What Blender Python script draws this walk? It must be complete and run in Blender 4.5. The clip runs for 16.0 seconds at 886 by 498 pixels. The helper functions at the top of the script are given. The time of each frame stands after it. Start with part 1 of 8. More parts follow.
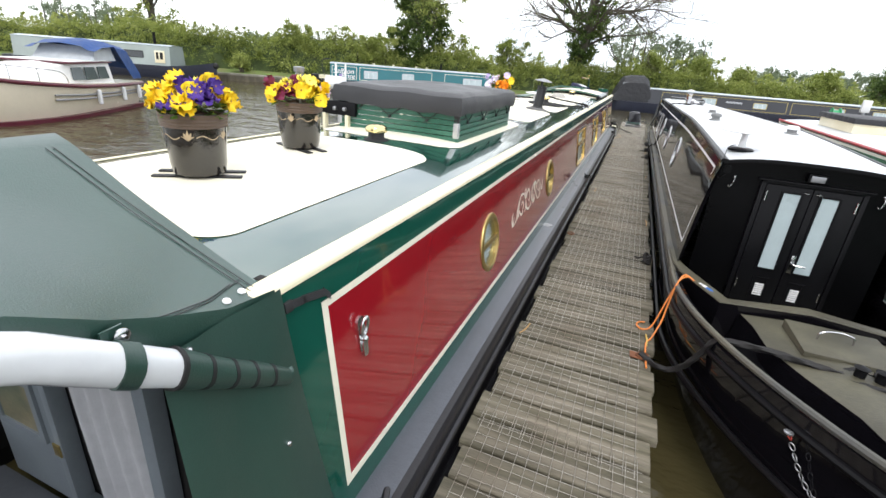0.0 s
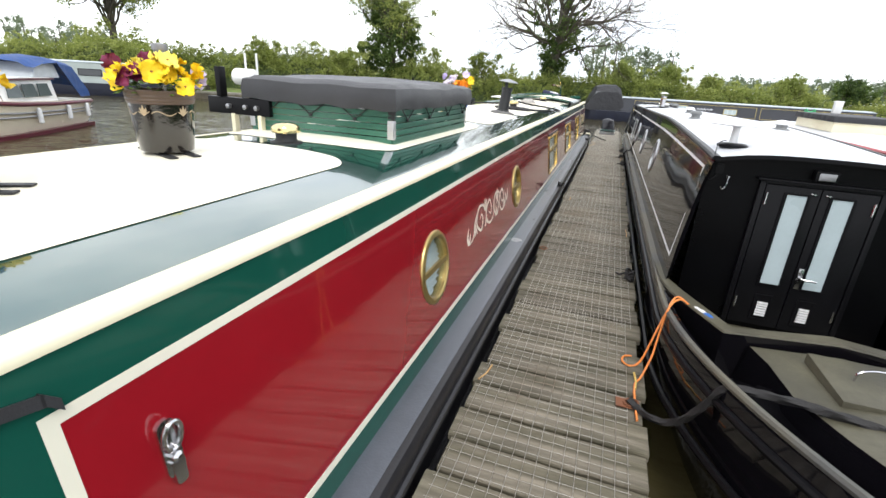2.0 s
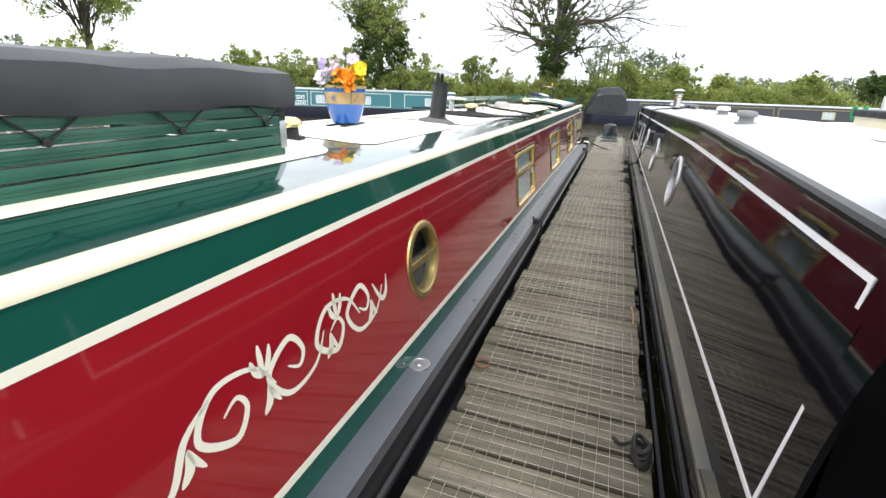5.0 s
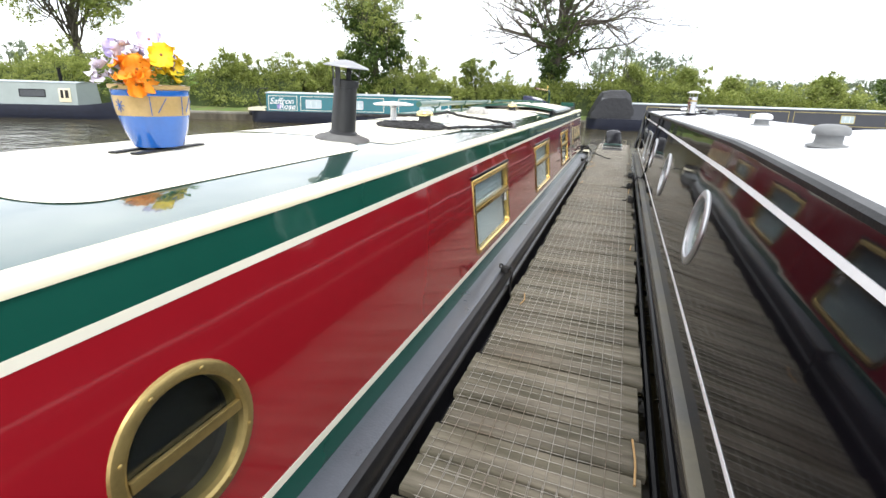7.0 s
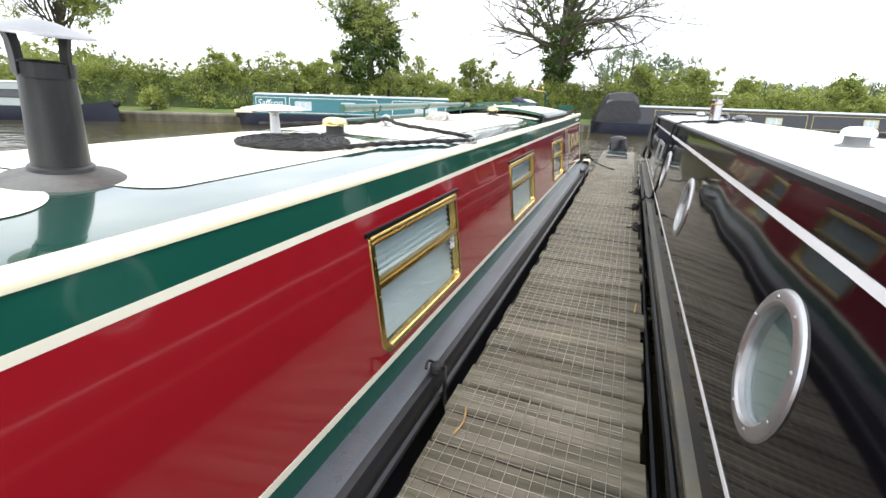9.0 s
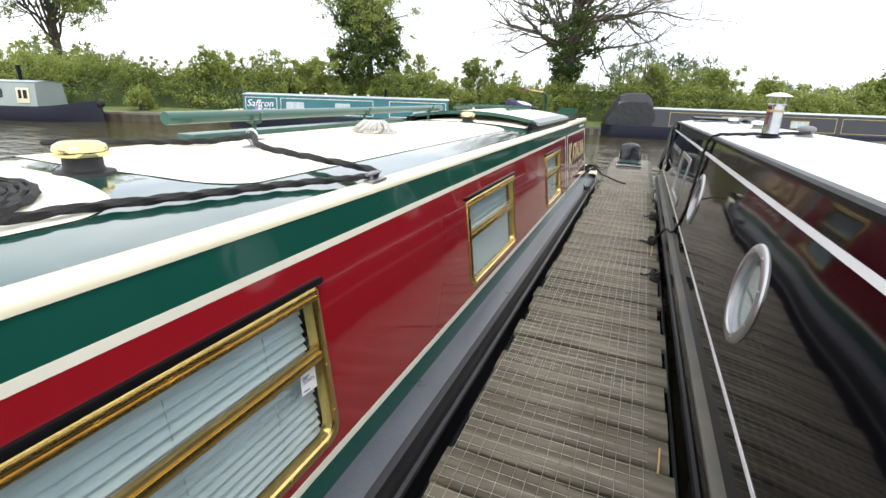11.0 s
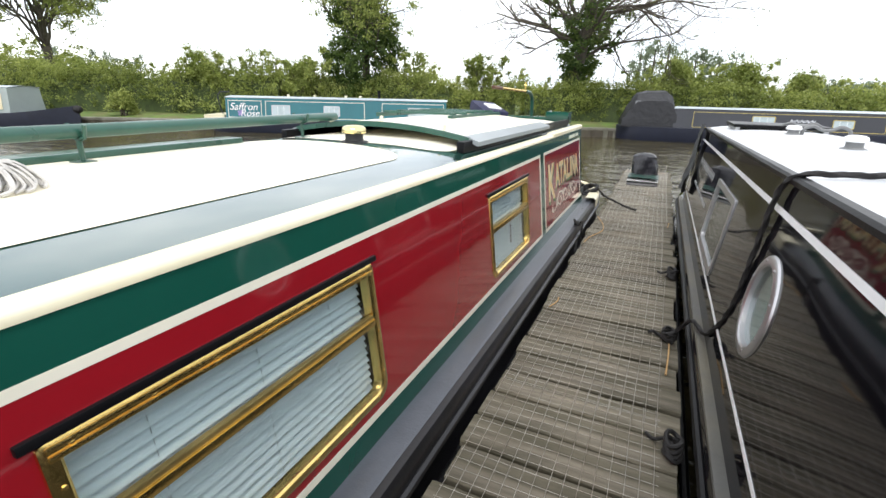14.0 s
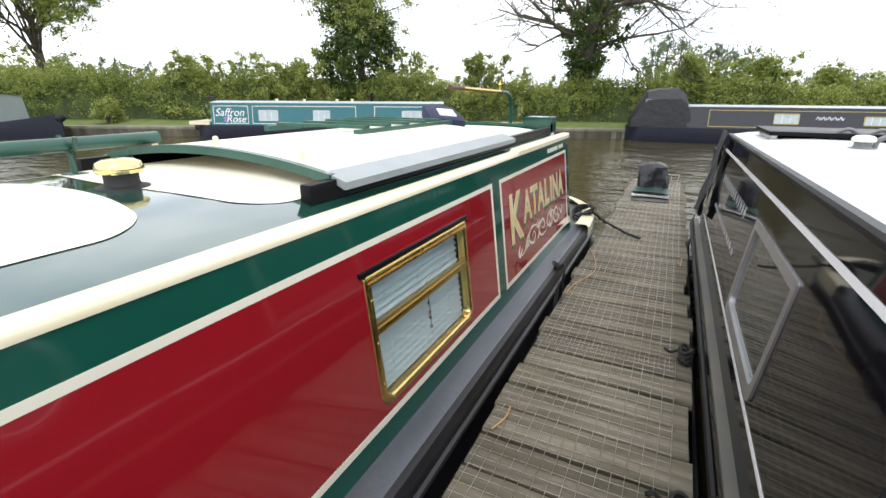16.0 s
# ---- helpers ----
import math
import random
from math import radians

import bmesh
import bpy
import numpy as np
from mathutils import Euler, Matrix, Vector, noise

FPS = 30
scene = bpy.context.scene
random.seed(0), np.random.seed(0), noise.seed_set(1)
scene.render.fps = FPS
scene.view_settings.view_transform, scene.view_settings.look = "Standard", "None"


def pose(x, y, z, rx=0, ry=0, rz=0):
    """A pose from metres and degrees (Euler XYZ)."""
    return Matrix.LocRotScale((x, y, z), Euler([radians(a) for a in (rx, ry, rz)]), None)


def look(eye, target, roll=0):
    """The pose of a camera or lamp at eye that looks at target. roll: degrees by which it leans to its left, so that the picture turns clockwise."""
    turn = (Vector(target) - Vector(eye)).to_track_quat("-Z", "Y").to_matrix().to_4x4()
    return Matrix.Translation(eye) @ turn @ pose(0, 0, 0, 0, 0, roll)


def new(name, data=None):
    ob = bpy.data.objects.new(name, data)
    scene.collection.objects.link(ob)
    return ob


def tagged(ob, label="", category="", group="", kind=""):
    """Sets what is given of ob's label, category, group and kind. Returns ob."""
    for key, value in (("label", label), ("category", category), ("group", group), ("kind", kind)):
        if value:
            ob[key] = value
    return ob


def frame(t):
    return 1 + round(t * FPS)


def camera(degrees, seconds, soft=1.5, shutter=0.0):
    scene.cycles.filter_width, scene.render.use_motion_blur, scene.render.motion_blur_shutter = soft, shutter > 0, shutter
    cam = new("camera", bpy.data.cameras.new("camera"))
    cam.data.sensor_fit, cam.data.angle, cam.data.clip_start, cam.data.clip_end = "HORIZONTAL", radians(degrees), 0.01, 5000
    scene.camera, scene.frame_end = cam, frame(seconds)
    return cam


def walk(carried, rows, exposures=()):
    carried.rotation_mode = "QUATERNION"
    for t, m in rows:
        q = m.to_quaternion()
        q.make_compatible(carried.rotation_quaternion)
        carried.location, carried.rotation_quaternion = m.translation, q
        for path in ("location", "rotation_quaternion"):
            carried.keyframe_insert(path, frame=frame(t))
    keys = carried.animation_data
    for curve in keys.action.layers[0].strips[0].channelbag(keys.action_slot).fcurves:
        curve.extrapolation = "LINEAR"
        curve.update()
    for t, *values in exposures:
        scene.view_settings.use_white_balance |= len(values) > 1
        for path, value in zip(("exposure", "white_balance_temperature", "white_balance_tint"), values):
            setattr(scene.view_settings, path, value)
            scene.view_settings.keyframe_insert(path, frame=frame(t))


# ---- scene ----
cam = camera(88.14, 16.0)
PATH = [
    (0, (0.003, -0.014, 1.598), (-0.652, 1.715, 0.836), 4.6),
    (0.5, (0.02, 0.041, 1.567), (-0.586, 1.804, 0.842), 4.2),
    (1, (0.05, 0.147, 1.523), (-0.539, 1.922, 0.815), 3.9),
    (1.5, (0.025, 0.362, 1.481), (-0.566, 2.138, 0.777), 3.8),
    (2, (0.022, 0.609, 1.451), (-0.573, 2.385, 0.75), 3.4),
    (2.5, (0.042, 0.954, 1.433), (-0.563, 2.729, 0.737), 2.8),
    (3, (0.016, 1.283, 1.407), (-0.594, 3.059, 0.718), 2.7),
    (3.5, (0.034, 1.624, 1.391), (-0.582, 3.399, 0.707), 2.5),
    (4, (0.088, 1.994, 1.379), (-0.536, 3.769, 0.701), 2.0),
    (6.5, (0.112, 3.738, 1.342), (-0.531, 5.513, 0.679), 2.1),
    (7, (0.150, 4.034, 1.352), (-0.508, 5.805, 0.695), 1.7),
    (7.5, (0.174, 4.357, 1.367), (-0.501, 6.122, 0.713), 1.4),
    (8, (0.154, 4.707, 1.364), (-0.525, 6.471, 0.71), 1.8),
    (8.5, (0.174, 5.03, 1.344), (-0.505, 6.795, 0.693), 1.8),
    (11, (0.112, 6.76, 1.357), (-0.608, 8.509, 0.707), 2.0),
    (11.5, (0.125, 7.086, 1.351), (-0.604, 8.831, 0.701), 1.7),
    (12, (0.157, 7.396, 1.37), (-0.588, 9.135, 0.722), 1.4),
    (12.5, (0.153, 7.729, 1.358), (-0.608, 9.461, 0.709), 1.3),
    (13, (0.165, 8.086, 1.347), (-0.609, 9.812, 0.696), 1.0),
    (13.5, (0.172, 8.443, 1.361), (-0.607, 10.167, 0.713), 1.4),
    (14, (0.152, 8.766, 1.37), (-0.639, 10.484, 0.72), 1.3),
    (14.5, (0.132, 9.069, 1.386), (-0.666, 10.785, 0.737), 1.5),
    (15, (0.168, 9.415, 1.396), (-0.644, 11.126, 0.751), 1.2),
    (15.5, (0.18, 9.731, 1.385), (-0.649, 11.433, 0.74), 0.6),
    (16, (0.167, 10.074, 1.387), (-0.672, 11.77, 0.74), 0.3),
]
walk(cam, [(t, look(eye, target, roll)) for t, eye, target, roll in PATH], exposures=((0.0, 0.25), (4.0, 0.36), (7.0, 0.54), (8.5, 0.56), (11.0, 0.30), (13.5, 0.30), (15.0, 0.16), (16.0, 0.20)))

# ---------------------------------------------------------------- world and light
def make_world():
    w = bpy.data.worlds.new("overcast_sky")
    scene.world = w
    w.use_nodes = True
    nt = w.node_tree
    nt.nodes.clear()
    out = nt.nodes.new("ShaderNodeOutputWorld")
    bg = nt.nodes.new("ShaderNodeBackground")
    sky = nt.nodes.new("ShaderNodeTexSky")
    sky.sky_type = "NISHITA"
    sky.sun_disc = False
    sky.sun_elevation = radians(52)
    sky.sun_rotation = radians(200)
    dim = nt.nodes.new("ShaderNodeVectorMath")
    dim.operation = "SCALE"
    dim.inputs["Scale"].default_value = 0.1
    nt.links.new(sky.outputs[0], dim.inputs[0])
    co = nt.nodes.new("ShaderNodeTexCoord")
    mp = nt.nodes.new("ShaderNodeMapping")
    mp.inputs["Scale"].default_value = (1.6, 1.6, 4.0)
    nt.links.new(co.outputs["Generated"], mp.inputs[0])
    nz = nt.nodes.new("ShaderNodeTexNoise")
    nz.inputs["Scale"].default_value = 1.4
    nz.inputs["Detail"].default_value = 6
    nz.inputs["Roughness"].default_value = 0.55
    nt.links.new(mp.outputs[0], nz.inputs[0])
    ramp = nt.nodes.new("ShaderNodeValToRGB")
    ramp.color_ramp.elements[0].position, ramp.color_ramp.elements[0].color = 0.34, (1.15, 1.23, 1.38, 1)
    ramp.color_ramp.elements[1].position, ramp.color_ramp.elements[1].color = 0.66, (1.9, 1.92, 1.95, 1)
    nt.links.new(nz.outputs[0], ramp.inputs[0])
    mix = nt.nodes.new("ShaderNodeMix")
    mix.data_type = "RGBA"
    mix.inputs["Factor"].default_value = 0.88
    nt.links.new(dim.outputs[0], mix.inputs["A"])
    nt.links.new(ramp.outputs[0], mix.inputs["B"])
    bg.inputs["Strength"].default_value = 1.0
    nt.links.new(mix.outputs["Result"], bg.inputs[0])
    nt.links.new(bg.outputs[0], out.inputs[0])


make_world()
sun = new("sun", bpy.data.lights.new("sun", "SUN"))
sun.data.energy, sun.data.angle, sun.data.color = 1.4, radians(22), (1.0, 0.96, 0.9)
sun.matrix_world = look((6, -16, 26), (0, 0, 0))

# ---------------------------------------------------------------- materials
def material(name, color, rough=0.5, metal=0.0, vary=0.12, grain=6.0, bump=0.0, bump_scale=40.0, coat=0.0,
             stretch=(1, 1, 1), second=None, blend=(0.42, 0.62), spec=0.5, stain=0.0, rand=0.0, wave=0.0, wave_scale=0.7, fine=1.0, coat_ior=1.5):
    m = bpy.data.materials.new(name)
    m.use_nodes = True
    nt = m.node_tree
    b = nt.nodes["Principled BSDF"]
    L = nt.links.new
    co = nt.nodes.new("ShaderNodeTexCoord")
    mp = nt.nodes.new("ShaderNodeMapping")
    mp.inputs["Scale"].default_value = stretch
    L(co.outputs["Object"], mp.inputs[0])
    n1 = nt.nodes.new("ShaderNodeTexNoise")
    n1.inputs["Scale"].default_value, n1.inputs["Detail"].default_value = grain, 7
    L(mp.outputs[0], n1.inputs[0])
    n2 = nt.nodes.new("ShaderNodeTexNoise")
    n2.inputs["Scale"].default_value, n2.inputs["Detail"].default_value = grain * 9 * fine, 4
    L(mp.outputs[0], n2.inputs[0])
    mixv = nt.nodes.new("ShaderNodeMath")
    mixv.operation = "MULTIPLY_ADD"
    L(n2.outputs[0], mixv.inputs[0])
    mixv.inputs[1].default_value = 0.4
    L(n1.outputs[0], mixv.inputs[2])
    sub = nt.nodes.new("ShaderNodeMapRange")
    sub.inputs["From Min"].default_value, sub.inputs["From Max"].default_value = 0.45, 0.95
    sub.inputs["To Min"].default_value, sub.inputs["To Max"].default_value = 1 - vary, 1 + vary
    L(mixv.outputs[0], sub.inputs[0])
    val = sub.outputs[0]
    if rand:
        oi = nt.nodes.new("ShaderNodeObjectInfo")
        rr = nt.nodes.new("ShaderNodeMapRange")
        rr.inputs["To Min"].default_value, rr.inputs["To Max"].default_value = 1 - rand, 1 + rand
        L(oi.outputs["Random"], rr.inputs[0])
        mm = nt.nodes.new("ShaderNodeMath")
        mm.operation = "MULTIPLY"
        L(val, mm.inputs[0])
        L(rr.outputs[0], mm.inputs[1])
        val = mm.outputs[0]
    sc = nt.nodes.new("ShaderNodeVectorMath")
    sc.operation = "SCALE"
    L(val, sc.inputs["Scale"])
    if second:
        r = nt.nodes.new("ShaderNodeValToRGB")
        r.color_ramp.elements[0].position, r.color_ramp.elements[0].color = blend[0], (*second, 1)
        r.color_ramp.elements[1].position, r.color_ramp.elements[1].color = blend[1], (*color, 1)
        n3 = nt.nodes.new("ShaderNodeTexNoise")
        n3.inputs["Scale"].default_value, n3.inputs["Detail"].default_value = grain * 0.45, 6
        L(mp.outputs[0], n3.inputs[0])
        L(n3.outputs[0], r.inputs[0])
        L(r.outputs[0], sc.inputs[0])
    else:
        sc.inputs[0].default_value = color
    L(sc.outputs[0], b.inputs["Base Color"])
    b.inputs["Metallic"].default_value = metal
    b.inputs["Specular IOR Level"].default_value = spec
    rm = nt.nodes.new("ShaderNodeMapRange")
    rm.inputs["To Min"].default_value, rm.inputs["To Max"].default_value = max(0.01, rough * 0.75), min(1, rough * 1.25)
    L(n1.outputs[0], rm.inputs[0])
    L(rm.outputs[0], b.inputs["Roughness"])
    b.inputs["Coat Weight"].default_value = coat
    b.inputs["Coat Roughness"].default_value = 0.03
    b.inputs["Coat IOR"].default_value = coat_ior
    last = None
    if bump:
        nb = nt.nodes.new("ShaderNodeTexNoise")
        nb.inputs["Scale"].default_value, nb.inputs["Detail"].default_value = bump_scale, 5
        L(mp.outputs[0], nb.inputs[0])
        bp = nt.nodes.new("ShaderNodeBump")
        bp.inputs["Strength"].default_value, bp.inputs["Distance"].default_value = min(1, bump), 0.004
        L(nb.outputs[0], bp.inputs["Height"])
        last = bp
    if wave:
        nb = nt.nodes.new("ShaderNodeTexNoise")
        nb.inputs["Scale"].default_value, nb.inputs["Detail"].default_value = wave_scale, 1
        L(co.outputs["Object"], nb.inputs[0])
        bp = nt.nodes.new("ShaderNodeBump")
        bp.inputs["Strength"].default_value, bp.inputs["Distance"].default_value = 1.0, wave
        L(nb.outputs[0], bp.inputs["Height"])
        if last:
            L(last.outputs[0], bp.inputs["Normal"])
        last = bp
    if last:
        L(last.outputs[0], b.inputs["Normal"])
        if coat:
            L(last.outputs[0], b.inputs["Coat Normal"])
    return m


def glass_material(name, tint=(0.9, 0.95, 0.95), rough=0.02, mixin=0.12):
    """A thin pane: mostly clear, with a gloss that grows at grazing angles."""
    m = bpy.data.materials.new(name)
    m.use_nodes = True
    nt = m.node_tree
    nt.nodes.clear()
    out = nt.nodes.new("ShaderNodeOutputMaterial")
    t = nt.nodes.new("ShaderNodeBsdfTransparent")
    t.inputs[0].default_value = (*tint, 1)
    g = nt.nodes.new("ShaderNodeBsdfGlossy")
    g.inputs["Roughness"].default_value = rough
    lw = nt.nodes.new("ShaderNodeLayerWeight")
    lw.inputs["Blend"].default_value = 0.5
    pw = nt.nodes.new("ShaderNodeMath")
    pw.operation = "POWER"
    nt.links.new(lw.outputs["Facing"], pw.inputs[0])
    pw.inputs[1].default_value = 4.0
    f = nt.nodes.new("ShaderNodeMath")
    f.operation = "MULTIPLY_ADD"
    nt.links.new(pw.outputs[0], f.inputs[0])
    f.inputs[1].default_value, f.inputs[2].default_value = 0.85, 0.04
    mx = nt.nodes.new("ShaderNodeMixShader")
    nt.links.new(f.outputs[0], mx.inputs[0])
    nt.links.new(t.outputs[0], mx.inputs[1])
    nt.links.new(g.outputs[0], mx.inputs[2])
    nt.links.new(mx.outputs[0], out.inputs[0])
    return m


def leaf_material(name, a, b, rough=0.55):
    m = bpy.data.materials.new(name)
    m.use_nodes = True
    nt = m.node_tree
    p = nt.nodes["Principled BSDF"]
    g = nt.nodes.new("ShaderNodeNewGeometry")
    co = nt.nodes.new("ShaderNodeTexCoord")
    n = nt.nodes.new("ShaderNodeTexNoise")
    n.inputs["Scale"].default_value = 0.55
    n.inputs["Detail"].default_value = 3
    nt.links.new(co.outputs["Object"], n.inputs[0])
    ad = nt.nodes.new("ShaderNodeMath")
    ad.operation = "MULTIPLY_ADD"
    nt.links.new(g.outputs["Random Per Island"], ad.inputs[0])
    ad.inputs[1].default_value = 0.5
    nt.links.new(n.outputs[0], ad.inputs[2])
    r = nt.nodes.new("ShaderNodeValToRGB")
    r.color_ramp.elements[0].position, r.color_ramp.elements[0].color = 0.5, (*a, 1)
    r.color_ramp.elements[1].position, r.color_ramp.elements[1].color = 1.0, (*b, 1)
    nt.links.new(ad.outputs[0], r.inputs[0])
    nt.links.new(r.outputs[0], p.inputs["Base Color"])
    p.inputs["Roughness"].default_value = rough
    p.inputs["Transmission Weight"].default_value = 0.0
    p.inputs["Subsurface Weight"].default_value = 0.0
    tr = nt.nodes.new("ShaderNodeBsdfTranslucent")
    nt.links.new(r.outputs[0], tr.inputs[0])
    mx = nt.nodes.new("ShaderNodeMixShader")
    mx.inputs[0].default_value = 0.45
    nt.links.new(p.outputs[0], mx.inputs[1])
    nt.links.new(tr.outputs[0], mx.inputs[2])
    nt.links.new(mx.outputs[0], nt.nodes["Material Output"].inputs[0])
    return m


def water_material():
    m = bpy.data.materials.new("canal_water")
    m.use_nodes = True
    nt = m.node_tree
    b = nt.nodes["Principled BSDF"]
    b.inputs["Base Color"].default_value = (0.060, 0.050, 0.022, 1)
    b.inputs["Roughness"].default_value = 0.03
    b.inputs["IOR"].default_value = 1.333
    co = nt.nodes.new("ShaderNodeTexCoord")
    prev = None
    for scale, dist, det in ((1.1, 0.085, 2), (4.5, 0.026, 3), (0.25, 0.08, 1)):
        mp = nt.nodes.new("ShaderNodeMapping")
        mp.inputs["Scale"].default_value = (1, 1.7, 1)
        mp.inputs["Rotation"].default_value = (0, 0, 0.5)
        nt.links.new(co.outputs["Object"], mp.inputs[0])
        n = nt.nodes.new("ShaderNodeTexNoise")
        n.inputs["Scale"].default_value, n.inputs["Detail"].default_value = scale, det
        nt.links.new(mp.outputs[0], n.inputs[0])
        bp = nt.nodes.new("ShaderNodeBump")
        bp.inputs["Strength"].default_value, bp.inputs["Distance"].default_value = 1.0, dist
        nt.links.new(n.outputs[0], bp.inputs["Height"])
        if prev:
            nt.links.new(prev.outputs[0], bp.inputs["Normal"])
        prev = bp
    nt.links.new(prev.outputs[0], b.inputs["Normal"])
    return m


RED = material("red_gloss_paint", (0.285, 0.0092, 0.016), 0.12, vary=0.05, grain=1.5, coat=0.9, wave=0.0022, wave_scale=1.6)
GREEN = material("dark_green_gloss_paint", (0.008, 0.075, 0.052), 0.10, vary=0.06, grain=1.5, coat=0.5, wave=0.003, wave_scale=1.4)
ROOFGREEN = material("dark_green_roof_paint", (0.007, 0.055, 0.040), 0.13, vary=0.06, grain=2, coat=1.0, coat_ior=2.3, wave=0.006, wave_scale=1.1)
CREAM = material("cream_paint", (0.80, 0.74, 0.54), 0.35, vary=0.05, grain=2.5, second=(0.74, 0.64, 0.40), blend=(0.2, 0.5))
CREAMROOF = material("cream_roof_paint", (0.84, 0.80, 0.66), 0.5, vary=0.04, grain=1.2, second=(0.80, 0.72, 0.52), blend=(0.25, 0.5), bump=0.1, bump_scale=300)
LINE = material("cream_coach_line", (0.78, 0.75, 0.62), 0.25, vary=0.04, grain=3)
HULL = material("black_hull_blacking", (0.007, 0.007, 0.008), 0.38, vary=0.3, grain=3, bump=0.2, bump_scale=60, second=(0.012, 0.012, 0.015))
GUN = material("blue_black_gunwale_paint", (0.055, 0.062, 0.078), 0.3, vary=0.2, grain=4, bump=0.35, bump_scale=120, coat=0.15)
BLACK = material("black_gloss_paint", (0.005, 0.0045, 0.006), 0.05, vary=0.2, grain=1.5, coat=0.0, spec=0.45, wave=0.013, wave_scale=0.9)
BLACKSATIN = material("black_satin_paint", (0.006, 0.006, 0.007), 0.35, spec=0.14, vary=0.25, grain=4, bump=0.15, bump_scale=90)
GREYDECK = material("weathered_grey_gunwale", (0.075, 0.075, 0.07), 0.55, vary=0.2, grain=4, second=(0.11, 0.10, 0.07), bump=0.4, bump_scale=150)
OLIVEDECK = material("weathered_olive_deck_paint", (0.085, 0.078, 0.05), 0.55, vary=0.32, grain=5, second=(0.05, 0.046, 0.03), bump=0.4, bump_scale=110)
WHITEROOF = material("white_roof_paint", (0.5904, 0.6068, 0.6314), 0.42, vary=0.05, grain=1.5, second=(0.6, 0.6, 0.58), blend=(0.25, 0.45))
WHITE = material("white_paint", (0.8, 0.8, 0.8), 0.3, vary=0.04, grain=3)
BRASS = material("polished_brass", (0.78, 0.56, 0.20), 0.24, metal=1.0, vary=0.15, grain=9, bump=0.1, bump_scale=70)
DULLBRASS = material("dull_brass", (0.48, 0.36, 0.14), 0.34, metal=0.85, vary=0.2, grain=9)
CHROME = material("chrome_steel", (0.60, 0.60, 0.61), 0.22, metal=1.0, vary=0.1, grain=12)
STEEL = material("grey_galvanised_steel", (0.36, 0.36, 0.37), 0.4, metal=0.9, vary=0.15, grain=12)
ALU = material("brushed_aluminium", (0.55, 0.55, 0.56), 0.35, metal=0.9, vary=0.1, grain=10)
WOOD = material("weathered_decking", (0.165, 0.146, 0.112), 0.8, spec=0.3, vary=0.42, grain=7, stretch=(0.3, 3.6, 3.6), second=(0.085, 0.078, 0.05), blend=(0.35, 0.62), bump=1.0, bump_scale=30, rand=0.2)
MESH = material("galvanised_wire_mesh", (0.40, 0.38, 0.34), 0.55, metal=0.25, vary=0.25, grain=7, second=(0.26, 0.20, 0.15), blend=(0.3, 0.5))
RUBBER = material("black_rubber", (0.014, 0.014, 0.015), 0.6, vary=0.25, grain=8)
ROPE = material("black_rope", (0.013, 0.012, 0.012), 0.7, vary=0.4, grain=40, bump=0.8, bump_scale=160)
VINYL = material("grey_green_vinyl", (0.018, 0.054, 0.042), 0.36, spec=0.85, vary=0.1, grain=4, bump=0.25, bump_scale=260, coat=0.3, wave=0.006, wave_scale=3.0)
BLACKVINYL = material("black_vinyl", (0.028, 0.028, 0.031), 0.42, vary=0.15, grain=4, bump=0.3, bump_scale=200, wave=0.012, wave_scale=4)
GLASS = glass_material("clear_window_glass")
FROST = material("frosted_white_glass", (0.42, 0.50, 0.52), 0.28, vary=0.06, grain=5, coat=0.3)
PORTGLASS = material("grey_green_frosted_glass", (0.20, 0.25, 0.24), 0.3, vary=0.08, grain=5, coat=0.3)
# near-black that stands for the unlit inside of a cabin
DARK = material("unlit_interior", (0.012, 0.011, 0.010), 0.8, vary=0.3, grain=4)
BLIND = material("white_blind_slat", (0.66, 0.68, 0.69), 0.4, vary=0.06, grain=6)
WATER = water_material()
GRASS = material("bank_grass", (0.10, 0.17, 0.03), 0.8, vary=0.4, grain=2.5, second=(0.14, 0.15, 0.05), bump=0.8, bump_scale=14)
FIELD = material("far_field", (0.12, 0.19, 0.06), 0.9, vary=0.3, grain=0.3)
CONCRETE = material("weathered_concrete_coping", (0.24, 0.225, 0.19), 0.8, vary=0.25, grain=3, second=(0.15, 0.145, 0.11), bump=0.5, bump_scale=25)
PILING = material("stained_steel_piling", (0.12, 0.105, 0.07), 0.7, vary=0.35, grain=3, second=(0.06, 0.05, 0.035), stretch=(1, 1, 0.4))
LEAF_HEDGE = leaf_material("hawthorn_leaves", (0.12, 0.16, 0.03), (0.38, 0.43, 0.11))
LEAF_LIGHT = leaf_material("fresh_green_leaves", (0.18, 0.23, 0.045), (0.46, 0.50, 0.15))
LEAF_DARK = leaf_material("ivy_leaves", (0.035, 0.072, 0.014), (0.15, 0.215, 0.045))
# distance haze is mixed into these paler, greyer leaf colours
LEAF_FAR_HAZED = leaf_material("hazed_far_wood_leaves", (0.15, 0.19, 0.12), (0.25, 0.30, 0.19))
BARK = material("grey_brown_bark", (0.085, 0.072, 0.055), 0.9, vary=0.35, grain=6, bump=0.9, bump_scale=20)
# dark green that stands for the shade deep inside a hedge
HEDGECORE = material("hedge_inner_shade", (0.06, 0.085, 0.026), 0.9, vary=0.4, grain=3)

